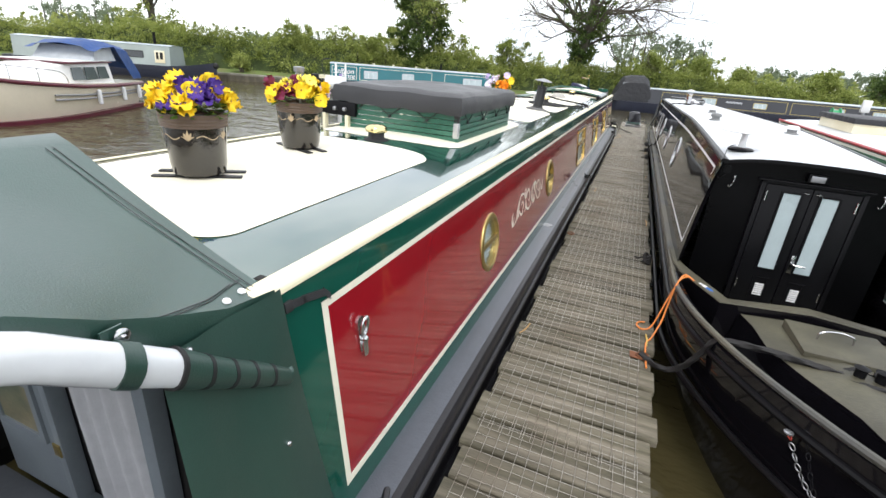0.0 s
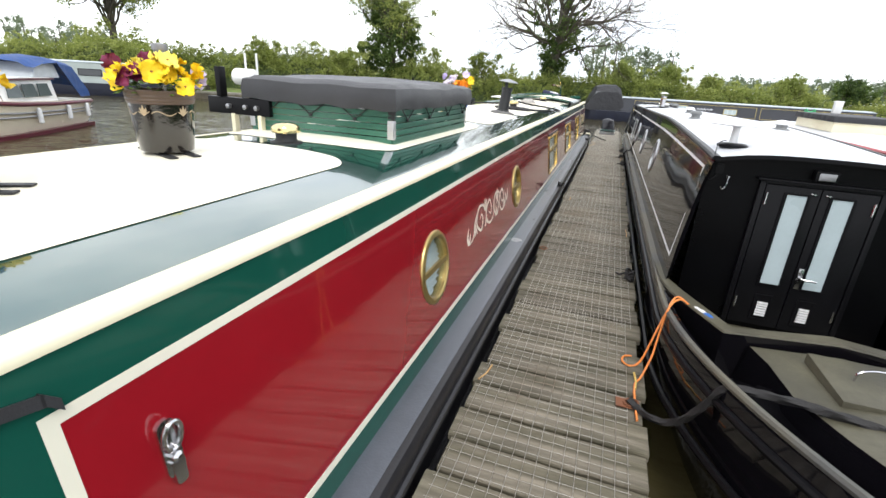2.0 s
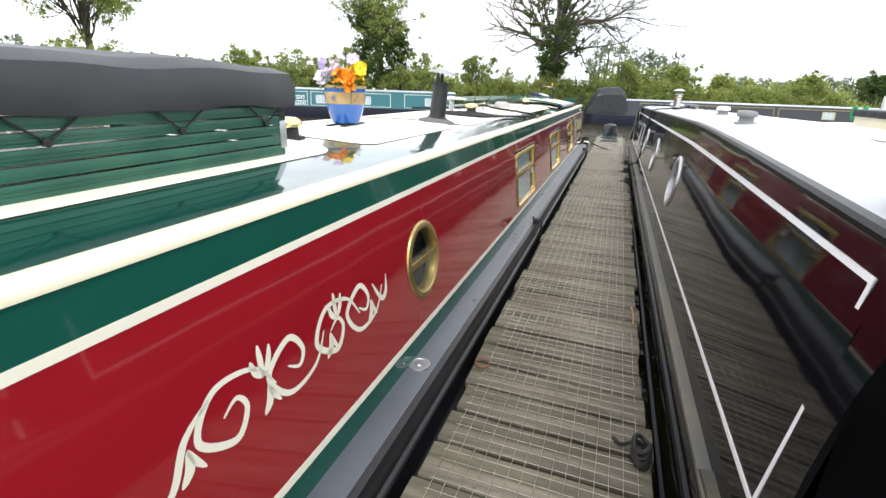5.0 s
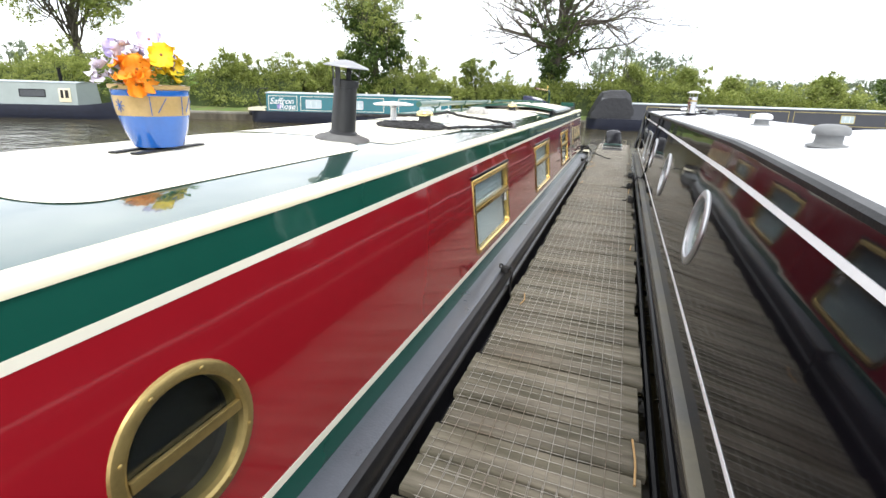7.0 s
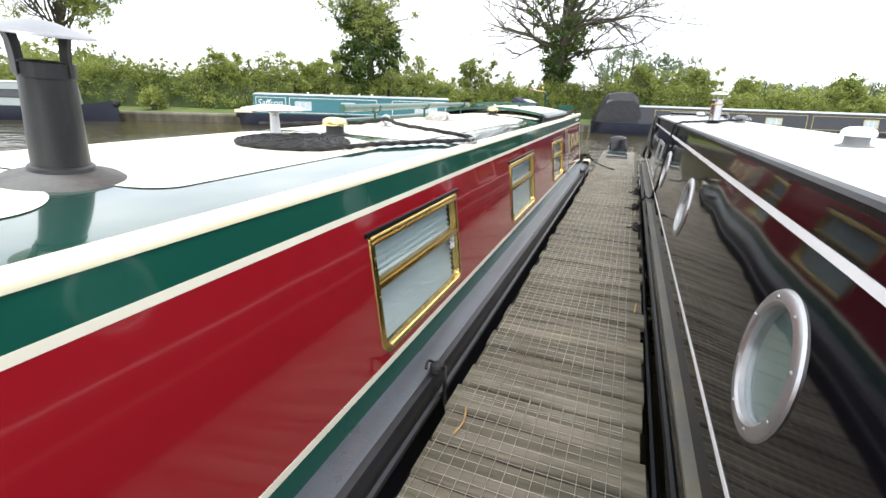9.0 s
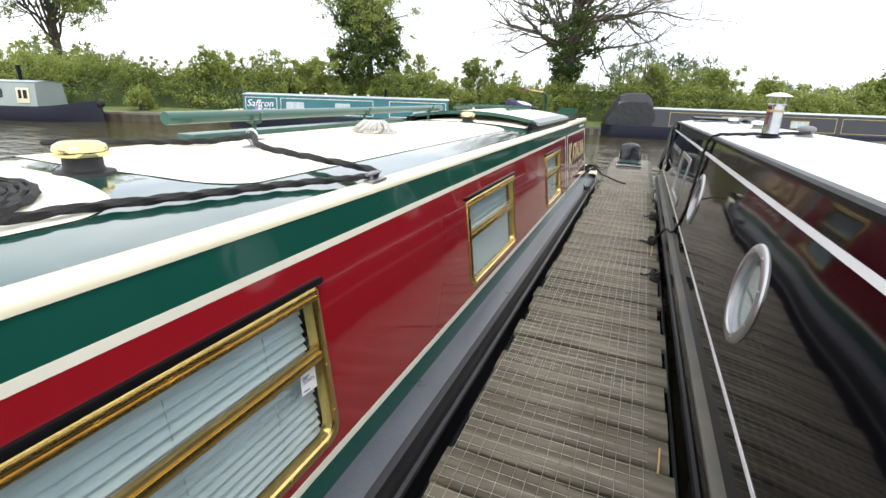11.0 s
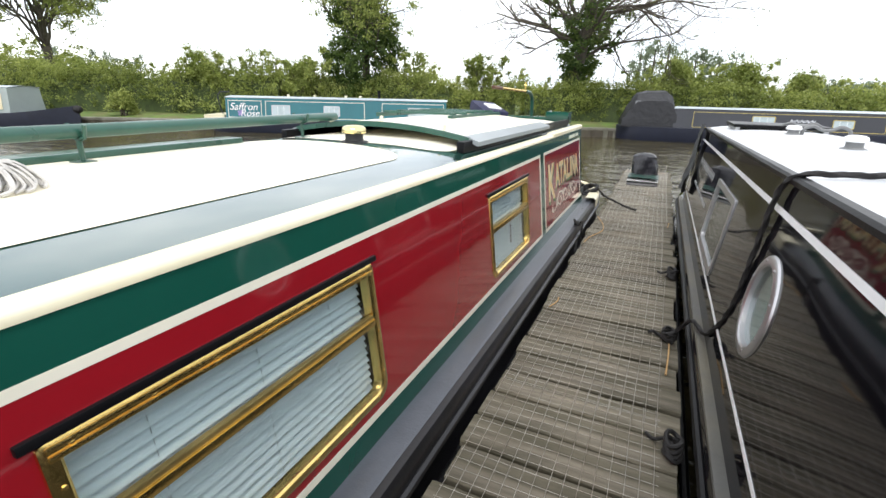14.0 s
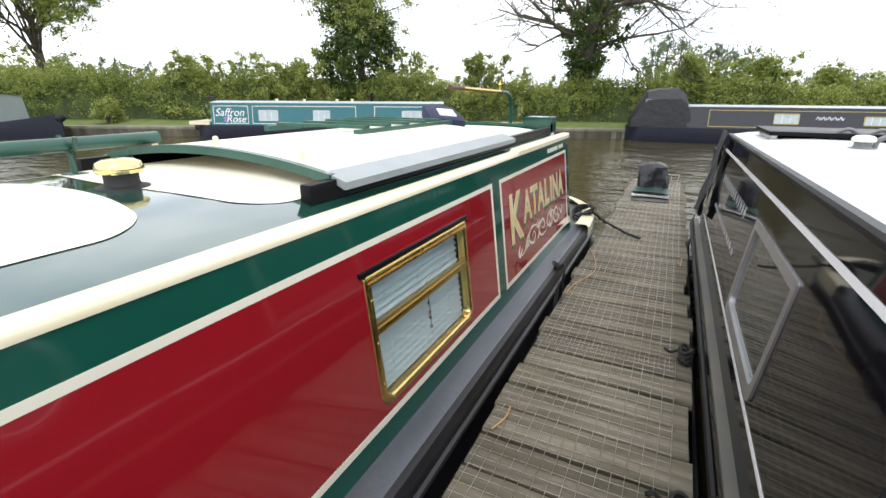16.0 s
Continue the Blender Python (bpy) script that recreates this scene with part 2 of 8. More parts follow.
# ---------------------------------------------------------------- mesh helpers
def part(name, bm, mat, parent=None, label="", smooth=True, normals=True):
    me = bpy.data.meshes.new(name)
    if normals:
        bmesh.ops.recalc_face_normals(bm, faces=bm.faces[:])
    bm.to_mesh(me)
    bm.free()
    me.materials.append(mat)
    if smooth:
        me.shade_smooth()
        me.set_sharp_from_angle(angle=radians(38))
    ob = new(name, me)
    if parent is not None:
        ob.parent = parent
    if label:
        tagged(ob, label=label)
    return ob


def thing(name, label, category, at=(0, 0, 0), rx=0, ry=0, rz=0, group="", kind=""):
    ob = new(name)
    ob.empty_display_size = 0.1
    ob.matrix_basis = pose(*at, rx, ry, rz)
    return tagged(ob, label=label, category=category, group=group, kind=kind)


def fresh():
    return bmesh.new()


def box(bm, x0, x1, y0, y1, z0, z1, m=None, bevel=0.0):
    vs = [bm.verts.new((x, y, z)) for x in (x0, x1) for y in (y0, y1) for z in (z0, z1)]
    fs = [bm.faces.new([vs[i] for i in f]) for f in ((0, 1, 3, 2), (4, 6, 7, 5), (0, 4, 5, 1), (2, 3, 7, 6), (0, 2, 6, 4), (1, 5, 7, 3))]
    if bevel:
        es = {e for f in fs for e in f.edges}
        made = bmesh.ops.bevel(bm, geom=list(es), offset=bevel, segments=2, affect="EDGES", profile=0.6)
        vs = list({v for f in made["faces"] for v in f.verts} | {v for v in vs if v.is_valid})
    if m is not None:
        for v in vs:
            v.co = m @ v.co
    return bm


def lathe(bm, profile, n=28, m=None, close=True):
    """Rings of (radius, z) turned round the z axis."""
    rings = []
    for r, z in profile:
        ring = [bm.verts.new((r * math.cos(2 * math.pi * k / n), r * math.sin(2 * math.pi * k / n), z)) for k in range(n)]
        rings.append(ring)
    for a, b in zip(rings, rings[1:]):
        for k in range(n):
            bm.faces.new((a[k], a[(k + 1) % n], b[(k + 1) % n], b[k]))
    if close:
        bm.faces.new(rings[0][::-1])
        bm.faces.new(rings[-1])
    if m is not None:
        for ring in rings:
            for v in ring:
                v.co = m @ v.co
    return bm


def tube(bm, pts, r, n=8, taper=None, closed=False, twist=0.0):
    """A round bar along points; with twist it gets the lay of a rope."""
    pts = [Vector(p) for p in pts]
    rings = []
    up = Vector((0.13, 0.21, 1)).normalized()
    for i, p in enumerate(pts):
        a, b = pts[max(0, i - 1)], pts[min(len(pts) - 1, i + 1)]
        if closed:
            a, b = pts[i - 1], pts[(i + 1) % len(pts)]
        d = (b - a).normalized()
        u = d.cross(up)
        if u.length < 1e-3:
            u = d.cross(Vector((1, 0, 0)))
        u.normalize()
        v = u.cross(d)
        rr = r if taper is None else r * (1 + (taper - 1) * i / (len(pts) - 1))
        ring = []
        for k in range(n):
            ang = 2 * math.pi * k / n
            q = rr * (1 + (0.26 * math.cos(3 * ang + twist * i) if twist else 0))
            ring.append(bm.verts.new(p + q * (math.cos(ang) * u + math.sin(ang) * v)))
        rings.append(ring)
    pairs = list(zip(rings, rings[1:])) + ([(rings[-1], rings[0])] if closed else [])
    for a, b in pairs:
        for k in range(n):
            bm.faces.new((a[k], a[(k + 1) % n], b[(k + 1) % n], b[k]))
    if not closed:
        bm.faces.new(rings[0][::-1])
        bm.faces.new(rings[-1])
    return bm


def smooth_path(pts, steps=8):
    """Catmull-Rom through the points."""
    pts = [Vector(p) for p in pts]
    out = []
    for i in range(len(pts) - 1):
        p0, p1, p2, p3 = pts[max(0, i - 1)], pts[i], pts[i + 1], pts[min(len(pts) - 1, i + 2)]
        for k in range(steps):
            t = k / steps
            out.append(0.5 * (2 * p1 + (p2 - p0) * t + (2 * p0 - 5 * p1 + 4 * p2 - p3) * t * t + (3 * p1 - p0 - 3 * p2 + p3) * t ** 3))
    out.append(pts[-1])
    return out


def resample(pts, step):
    out, acc = [Vector(pts[0])], 0.0
    for a, b in zip(pts, pts[1:]):
        d = (Vector(b) - Vector(a))
        n = d.length
        at = step - acc
        while at <= n:
            out.append(Vector(a) + d * (at / n))
            at += step
        acc = n - (at - step)
    return out


def rope_mesh(bm, pts, r, step=None):
    q = resample(smooth_path(pts, 10), step or r * 0.9)
    return tube(bm, q, r, n=9, twist=0.55)


def loft(bm, rows, cap=True):
    """Skin over rows of points, all of one length."""
    vs = [[bm.verts.new(p) for p in row] for row in rows]
    for a, b in zip(vs, vs[1:]):
        for i in range(len(a) - 1):
            bm.faces.new((a[i], a[i + 1], b[i + 1], b[i]))
    if cap:
        for row in (vs[0], vs[-1]):
            if len(row) > 2:
                bm.faces.new(row)
    return bm


def plate(bm, outline, depth, m=None, holes=()):
    """A flat plate in the xy plane, its back at z = 0 and its face at z = depth."""
    n = len(outline)
    a = [bm.verts.new((x, y, 0)) for x, y in outline]
    b = [bm.verts.new((x, y, depth)) for x, y in outline]
    bm.faces.new(b)
    bm.faces.new(a[::-1])
    for i in range(n):
        bm.faces.new((a[i], a[(i + 1) % n], b[(i + 1) % n], b[i]))
    if m is not None:
        for v in a + b:
            v.co = m @ v.co
    return bm


def ring_plate(bm, outer, inner, z0, z1, m=None):
    """A flat frame between two outlines of equal length."""
    n = len(outer)
    vs = [[bm.verts.new((x, y, z)) for x, y in o] for o, z in ((outer, z0), (outer, z1), (inner, z1), (inner, z0))]
    for a, b in zip(vs, vs[1:] + vs[:1]):
        for i in range(n):
            bm.faces.new((a[i], a[(i + 1) % n], b[(i + 1) % n], b[i]))
    if m is not None:
        for row in vs:
            for v in row:
                v.co = m @ v.co
    return bm


def round_rect(x0, x1, y0, y1, r, n=6, top=None):
    """Outline with rounded corners; top: another radius for the upper corners."""
    rt = r if top is None else top
    out = []
    for cx, cy, rad, a0 in ((x1 - rt, y1 - rt, rt, 0), (x0 + rt, y1 - rt, rt, 90), (x0 + r, y0 + r, r, 180), (x1 - r, y0 + r, r, 270)):
        for k in range(n + 1):
            a = radians(a0 + 90 * k / n)
            out.append((cx + rad * math.cos(a), cy + rad * math.sin(a)))
    return out


def ellipse(cx, cy, a, b, n=40):
    return [(cx + a * math.cos(2 * math.pi * k / n), cy + b * math.sin(2 * math.pi * k / n)) for k in range(n)]


def sheet(bm, us, vs, fn, skip=None):
    grid = [[bm.verts.new(fn(u, v)) for v in vs] for u in us]
    for i in range(len(us) - 1):
        for j in range(len(vs) - 1):
            if skip and skip(i, j):
                continue
            bm.faces.new((grid[i][j], grid[i + 1][j], grid[i + 1][j + 1], grid[i][j + 1]))
    return bm


def letters(name, text, size, mat, m, parent, extrude=0.001, align="CENTER", shear=0.0, bold=0.0):
    cu = bpy.data.curves.new(name, "FONT")
    cu.body, cu.size, cu.extrude, cu.align_x, cu.align_y, cu.shear, cu.offset = text, size, extrude, align, "CENTER", shear, bold
    tmp = bpy.data.objects.new(name, cu)
    scene.collection.objects.link(tmp)
    me = bpy.data.meshes.new_from_object(tmp.evaluated_get(bpy.context.evaluated_depsgraph_get()))
    bpy.data.objects.remove(tmp)
    me.materials.clear()
    me.materials.append(mat)
    ob = new(name, me)
    ob.matrix_basis = m
    ob.parent = parent
    return ob


def wall_patch(bm, u0, u1, v0, v1, holes, m, w=0.0):
    """A wall in (u, v), with rectangular or round openings: ("r", u0, u1, v0, v1) or ("c", u, v, radius)."""
    us, vs = {u0, u1}, {v0, v1}
    squares = []
    for h in holes:
        q = h[1:] if h[0] == "r" else (h[1] - h[3] * 1.02, h[1] + h[3] * 1.02, h[2] - h[3] * 1.02, h[2] + h[3] * 1.02)
        squares.append((h, q))
        us |= {q[0], q[1]}
        vs |= {q[2], q[3]}
    us, vs = sorted(us), sorted(vs)
    for a, b in zip(us, us[1:]):
        for c, d in zip(vs, vs[1:]):
            cu, cv = (a + b) / 2, (c + d) / 2
            if any(q[0] < cu < q[1] and q[2] < cv < q[3] for _, q in squares):
                continue
            bm.faces.new([bm.verts.new(m @ Vector((x, y, w))) for x, y in ((a, c), (b, c), (b, d), (a, d))])
    for h, q in squares:
        if h[0] != "c":
            continue
        n = 32
        outer, inner = [], []
        for k in range(n):
            ang = 2 * math.pi * (k + 0.5) / n
            cx, cy = math.cos(ang), math.sin(ang)
            s = h[3] * 1.02 / max(abs(cx), abs(cy))
            outer.append((h[1] + s * cx, h[2] + s * cy))
            inner.append((h[1] + h[3] * cx, h[2] + h[3] * cy))
        # square corners join the ring of outer points
        for k in range(n):
            a, b, c, d = outer[k], outer[(k + 1) % n], inner[(k + 1) % n], inner[k]
            pts = [a, b, c, d]
            if abs(a[0] - b[0]) > 1e-6 and abs(a[1] - b[1]) > 1e-6:
                corner = (a[0] if abs(abs(a[0] - h[1]) - h[3] * 1.02) < 1e-6 else b[0], a[1] if abs(abs(a[1] - h[2]) - h[3] * 1.02) < 1e-6 else b[1])
                pts = [a, corner, b, c, d]
            bm.faces.new([bm.verts.new(m @ Vector((x, y, w))) for x, y in pts])
    return bm


def leaf_cloud(name, centres, per, size, mat, parent=None, seed=1, flat=0.0, kind="", spread=None):
    """Many small folded leaves round the centres (x, y, z, radius)."""
    rng = np.random.default_rng(seed)
    C = np.array(centres, float)
    n = len(C) * per
    d = rng.normal(size=(n, 3))
    d /= np.linalg.norm(d, axis=1)[:, None]
    rad = np.minimum(1.6, np.abs(rng.normal(size=n)) * 0.62 + 0.12)
    base = np.repeat(C, per, axis=0)
    p = base[:, :3] + d * (rad * base[:, 3])[:, None] * np.array([1, 1, 0.85])
    a = rng.normal(size=(n, 3))
    a /= np.linalg.norm(a, axis=1)[:, None]
    b = np.cross(a, d + 0.6 * rng.normal(size=(n, 3)))
    b /= np.linalg.norm(b, axis=1)[:, None]
    s = size * (0.6 + 0.8 * rng.random(n))[:, None]
    v = np.stack([p - a * s, p + b * s * 0.45, p + a * s, p - b * s * 0.45], 1).reshape(-1, 3)
    f = np.arange(n * 4).reshape(-1, 4)
    me = bpy.data.meshes.new(name)
    me.from_pydata(v.tolist(), [], f.tolist())
    me.materials.append(mat)
    ob = new(name, me)
    if parent is not None:
        ob.parent = parent
    if kind:
        tagged(ob, kind=kind)
    return ob

# ---------------------------------------------------------------- water and pontoon base
WATER_Z = -0.38
bm = fresh()
sheet(bm, [-90, 90], [-60, 60], lambda u, v: (u, v, WATER_Z))
tagged(part("water", bm, WATER, smooth=False), "murky brown-green marina water with small ripples", "water", kind="structure")

DECK_X, DECK_END = 0.41, 18.55
pontoon = thing("pontoon", "weathered timber boardwalk pontoon covered with wire mesh", "pontoon", kind="structure")
bm = fresh()
for x in (-0.33, 0.0, 0.33):
    box(bm, x - 0.03, x + 0.03, -3.0, DECK_END - 0.02, -0.20, -0.036)
box(bm, -0.36, 0.36, -3.0, DECK_END - 0.05, -0.45, -0.21)
part("bearer", bm, RUBBER, pontoon, "dark wet timber bearers and floats", smooth=False)

# ---------------------------------------------------------------- far bank
BANK = [Vector((-75, -5.1, 0)), Vector((-2.2, 30.6, 0)), Vector((75, 37.0, 0))]


def bank_point(s):
    """A place on the bank's edge and the way inland, by its x."""
    a, b = (BANK[0], BANK[1]) if s < BANK[1].x else (BANK[1], BANK[2])
    d = (b - a).normalized()
    return a + d * ((s - a.x) / d.x), d, Vector((-d.y, d.x, 0))


xs = [-75, -50, -40, -32, -26, -22, -18, -14, -10, -7, -4, -2.3, 0, 4, 8, 14, 24, 40, 75]
bm = fresh()
rng = np.random.default_rng(5)
rows = []
for x in np.linspace(-75, 75, 121):
    p, d, n = bank_point(x)
    rows.append([p + n * o + Vector((0, 0, z + (0.05 * rng.random() if o > 1 else 0))) for o, z in ((0.42, -0.02), (0.8, 0.05), (1.6, 0.10), (2.6, 0.12), (4, 0.15), (12, 0.1), (40, 0.3), (160, 0.4), (900, 0.4), (4000, 0.4))])
loft(bm, rows, cap=False)
tagged(part("ground", bm, GRASS), "grassy canal bank and fields beyond", "ground", kind="structure")
bm = fresh()
rows = []
for x in xs:
    p, d, n = bank_point(x)
    rows.append([p + n * o + Vector((0, 0, z)) for o, z in ((0.0, -0.9), (0.0, -0.09), (-0.03, -0.09), (-0.03, 0.0), (0.0, 0.012), (0.42, 0.012), (0.42, -0.3))])
loft(bm, rows)
tagged(part("bank_coping", bm, CONCRETE, smooth=False), "weathered concrete coping along the canal bank", "coping", kind="structure")
piling = thing("bank_piling", "brown stained steel piling under the bank coping", "piling", kind="structure")
bm = fresh()
rows = []
for k, x in enumerate(np.arange(-46, 14, 0.11)):
    p, d, n = bank_point(x)
    off = -0.012 if (k // 2) % 2 else -0.055
    rows.append([p + n * off + Vector((0, 0, -0.9)), p + n * off + Vector((0, 0, -0.095))])
loft(bm, rows, cap=False)
part("sheet", bm, PILING, piling, smooth=False)


def branch(bm, p, d, length, r, depth, rng, tips, spread=0.55, droop=0.0, kids=(2, 4), up=0.12):
    """A crooked tapering limb that forks; its tips are gathered."""
    n = 5 if depth > 1 else 4
    pts, q, dd = [p.copy()], p.copy(), d.normalized()
    for i in range(n):
        dd = (dd + Vector(rng.normal(size=3)) * 0.16 + Vector((0, 0, up - droop))).normalized()
        q = q + dd * (length / n)
        pts.append(q.copy())
    tube(bm, pts, r, n=6 if r > 0.05 else 4, taper=0.5)
    if depth == 0:
        tips.append(q.copy())
        return
    for k in range(rng.integers(*kids) + 1):
        at = pts[1 + int(rng.integers(1, n))]
        nd = (dd + Vector(rng.normal(size=3)) * spread).normalized()
        branch(bm, at, nd, length * rng.uniform(0.55, 0.8), r * 0.5, depth - 1, rng, tips, spread, droop, kids, up)


def hedge(name, x0, x1, height, depth_off, seed, mat, label, dens=1.25, leaf=0.052):
    """A bushy hawthorn hedge along the bank between two places."""
    rng = np.random.default_rng(seed)
    ob = thing(name, label, "hedge", kind="stuff")
    cs = []
    x = x0
    while x < x1:
        p, d, n = bank_point(x)
        h = height * (0.86 + 0.34 * noise.noise(Vector((x * 0.35, seed, 0))) + 0.10 * rng.random())
        for k in range(int(36 * dens)):
            o = depth_off + rng.uniform(-0.55, 1.0)
            z = 0.05 + h * rng.random() ** 0.62
            out = 0.35 * math.sin(math.pi * min(1, z / h))
            c = p + n * (o - out) + d * rng.uniform(-0.4, 0.4)
            cs.append((c.x, c.y, z, rng.uniform(0.22, 0.46)))
        if abs(x - BANK[1].x) < 0.5:
            d0, d1 = bank_point(BANK[1].x - 0.1)[2], bank_point(BANK[1].x + 0.1)[2]
            for k in range(70):
                t, o, z = rng.random(), depth_off + rng.uniform(-0.75, 0.8), 0.05 + h * rng.random() ** 0.62
                c = BANK[1] + (d0 * (1 - t) + d1 * t).normalized() * o
                cs.append((c.x, c.y, z, rng.uniform(0.22, 0.46)))
        # loose shoots above the top
        if rng.random() < 0.6:
            c = p + n * (depth_off + 0.2)
            for s in range(4):
                cs.append((c.x + rng.normal() * 0.1, c.y + rng.normal() * 0.1, h + 0.12 * s + 0.1, 0.12))
        x += 0.55
    leaf_cloud("leaves", cs, 48, leaf, mat, ob, seed)
    # solid core in the shade colour, added to close the gaps between leaves
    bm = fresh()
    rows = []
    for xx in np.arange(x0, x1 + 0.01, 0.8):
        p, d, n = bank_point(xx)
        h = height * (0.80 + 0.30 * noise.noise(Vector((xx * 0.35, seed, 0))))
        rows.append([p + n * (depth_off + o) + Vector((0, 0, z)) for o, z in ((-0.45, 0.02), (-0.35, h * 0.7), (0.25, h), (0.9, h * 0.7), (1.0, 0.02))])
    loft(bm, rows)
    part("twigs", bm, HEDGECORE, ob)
    return ob


hedge("hedge", -52, -26, 2.3, 3.2, 3, LEAF_LIGHT, "uneven fresh green hawthorn hedge along the bank")
hedge("hedge", -26, -15, 2.35, 2.9, 4, LEAF_HEDGE, "dense dark green clipped hedge on the grassy bank", dens=1.2)
hedge("hedge", -15, -5, 2.0, 3.1, 6, LEAF_LIGHT, "loose pale green hedge behind the moored boats")
hedge("hedge", -5, 4, 2.1, 3.0, 7, LEAF_HEDGE, "bright green hedge below the ivy-covered tree", dens=1.1)
hedge("hedge", 4, 12, 1.7, 3.4, 8, LEAF_LIGHT, "bright green hedge behind the long dark narrowboat")
hedge("hedge", 12, 30, 1.25, 3.4, 9, LEAF_LIGHT, "low yellow-green hedge behind the long dark narrowboat")


def shrub(at, r, h, seed, mat, label, name="shrub", per=80, n=40, leaf=0.065):
    rng = np.random.default_rng(seed)
    ob = thing(name, label, "shrub", at)
    bm = fresh()
    tips = []
    for k in range(6):
        branch(bm, Vector((rng.normal() * 0.1, rng.normal() * 0.1, -0.05)), Vector((rng.normal() * 0.4, rng.normal() * 0.4, 1)), h * 0.55, 0.035, 2, rng, tips, 0.5)
    part("stem", bm, BARK, ob)
    cs = []
    for k in range(n):
        z = h * (0.12 + 0.88 * rng.random())
        a, rr = rng.uniform(0, 6.28), r * math.sqrt(rng.random()) * (1.0 if z < 0.6 * h else max(0.15, 1.7 * (1 - z / h)))
        cs.append((rr * math.cos(a), rr * math.sin(a), z, rng.uniform(0.3, 0.55) * min(1, r)))
    cs += [(t.x, t.y, t.z, 0.22) for t in tips]
    leaf_cloud("crown", cs, per, leaf, mat, ob, seed)
    return ob


def on_bank(x, off):
    p, d, n = bank_point(x)
    q = p + n * off
    return (q.x, q.y, 0.1)


shrub(on_bank(-19.0, 3.3), 1.5, 2.7, 11, LEAF_LIGHT, "tall loose bright green bush in the hedge", n=50)
shrub(on_bank(-16.3, 3.2), 0.5, 2.9, 12, LEAF_LIGHT, "thin leggy bush rising over the hedge", n=10, per=30)
shrub(on_bank(-14.4, 3.2), 1.0, 2.6, 13, LEAF_LIGHT, "loose bright green bush in the hedge", n=34)
shrub(on_bank(-9.6, 3.6), 1.5, 3.0, 14, LEAF_LIGHT, "loose sprawling bush beside the ivy tree", n=30, per=50)
shrub(on_bank(-7.0, 3.2), 0.7, 2.7, 15, LEAF_HEDGE, "pointed bright green bush in the hedge", n=24)
shrub(on_bank(0.6, 4.0), 1.6, 2.9, 16, LEAF_LIGHT, "rounded bright green bush behind the canopied boat", n=60)
shrub(on_bank(3.4, 4.2), 1.6, 2.7, 17, LEAF_LIGHT, "tall rounded bright green bush", n=70)
shrub(on_bank(5.8, 4.4), 1.1, 2.2, 18, LEAF_LIGHT, "loose bright green bush in the hedge", n=40)
shrub(on_bank(10.6, 4.4), 1.4, 2.3, 19, LEAF_LIGHT, "pale green bush in the hedge", n=44)
shrub(on_bank(13.8, 4.6), 1.3, 2.5, 20, LEAF_DARK, "dark green bush at the end of the hedge", n=50)
shrub(on_bank(-21.4, 0.9), 0.35, 0.8, 21, LEAF_LIGHT, "small yellow-green bush on the bank edge", n=14, leaf=0.05)


def ivy_tree(at, h, crown, seed, label, bare=True, leafmat=LEAF_DARK, ivy=190, lean=(0, 0)):
    rng = np.random.default_rng(seed)
    ob = thing("tree", label, "tree", at)
    bm = fresh()
    tips = []
    top = Vector((lean[0], lean[1], h * 0.55))
    pts = smooth_path([(0, 0, -0.2), (0.05, 0.02, h * 0.2), (lean[0] * 0.5 + 0.06, 0, h * 0.4), top], 5)
    tube(bm, pts, 0.34, n=10, taper=0.6)
    for k in range(15):
        a = 2 * math.pi * k / 15 + rng.uniform(-0.3, 0.3)
        z0 = h * rng.uniform(0.26, 0.55)
        el = rng.uniform(0.2, 1.0)
        d = Vector((math.cos(a), math.sin(a), el))
        branch(bm, Vector((lean[0] * z0 / h, 0, z0)), d, crown * rng.uniform(0.62, 0.9), 0.10, 4, rng, tips, 0.55, 0.0, (2, 4), 0.05)
    for k in range(4):
        branch(bm, top, Vector((rng.normal() * 0.35, rng.normal() * 0.35, 1)), h * 0.3, 0.13, 4, rng, tips, 0.5, 0.0, (2, 4), 0.06)
    part("trunk", bm, BARK, ob)
    cs = []
    for k in range(ivy):
        z = h * (0.04 + 0.74 * rng.random())
        w = 0.6 + 1.45 * max(0, math.sin(math.pi * min(1, max(0, (z / h - 0.18) / 0.66)))) ** 1.3
        a, rr = rng.uniform(0, 6.28), w * rng.uniform(0.25, 1.0)
        cs.append((lean[0] * z / h + rr * math.cos(a), rr * math.sin(a), z, rng.uniform(0.22, 0.42)))
    leaf_cloud("ivy", cs, 100, 0.075, leafmat, ob, seed)
    few = [(t.x, t.y, t.z, 0.20) for t in tips]
    leaf_cloud("crown", few[::2], 5 if bare else 22, 0.035 if bare else 0.07, LEAF_LIGHT, ob, seed + 1)
    return ob


ivy_tree((-4.3, 33.6, 0.1), 9.8, 4.0, 31, "half-bare spreading tree with ivy-covered trunk on the bank", lean=(0.5, 0))


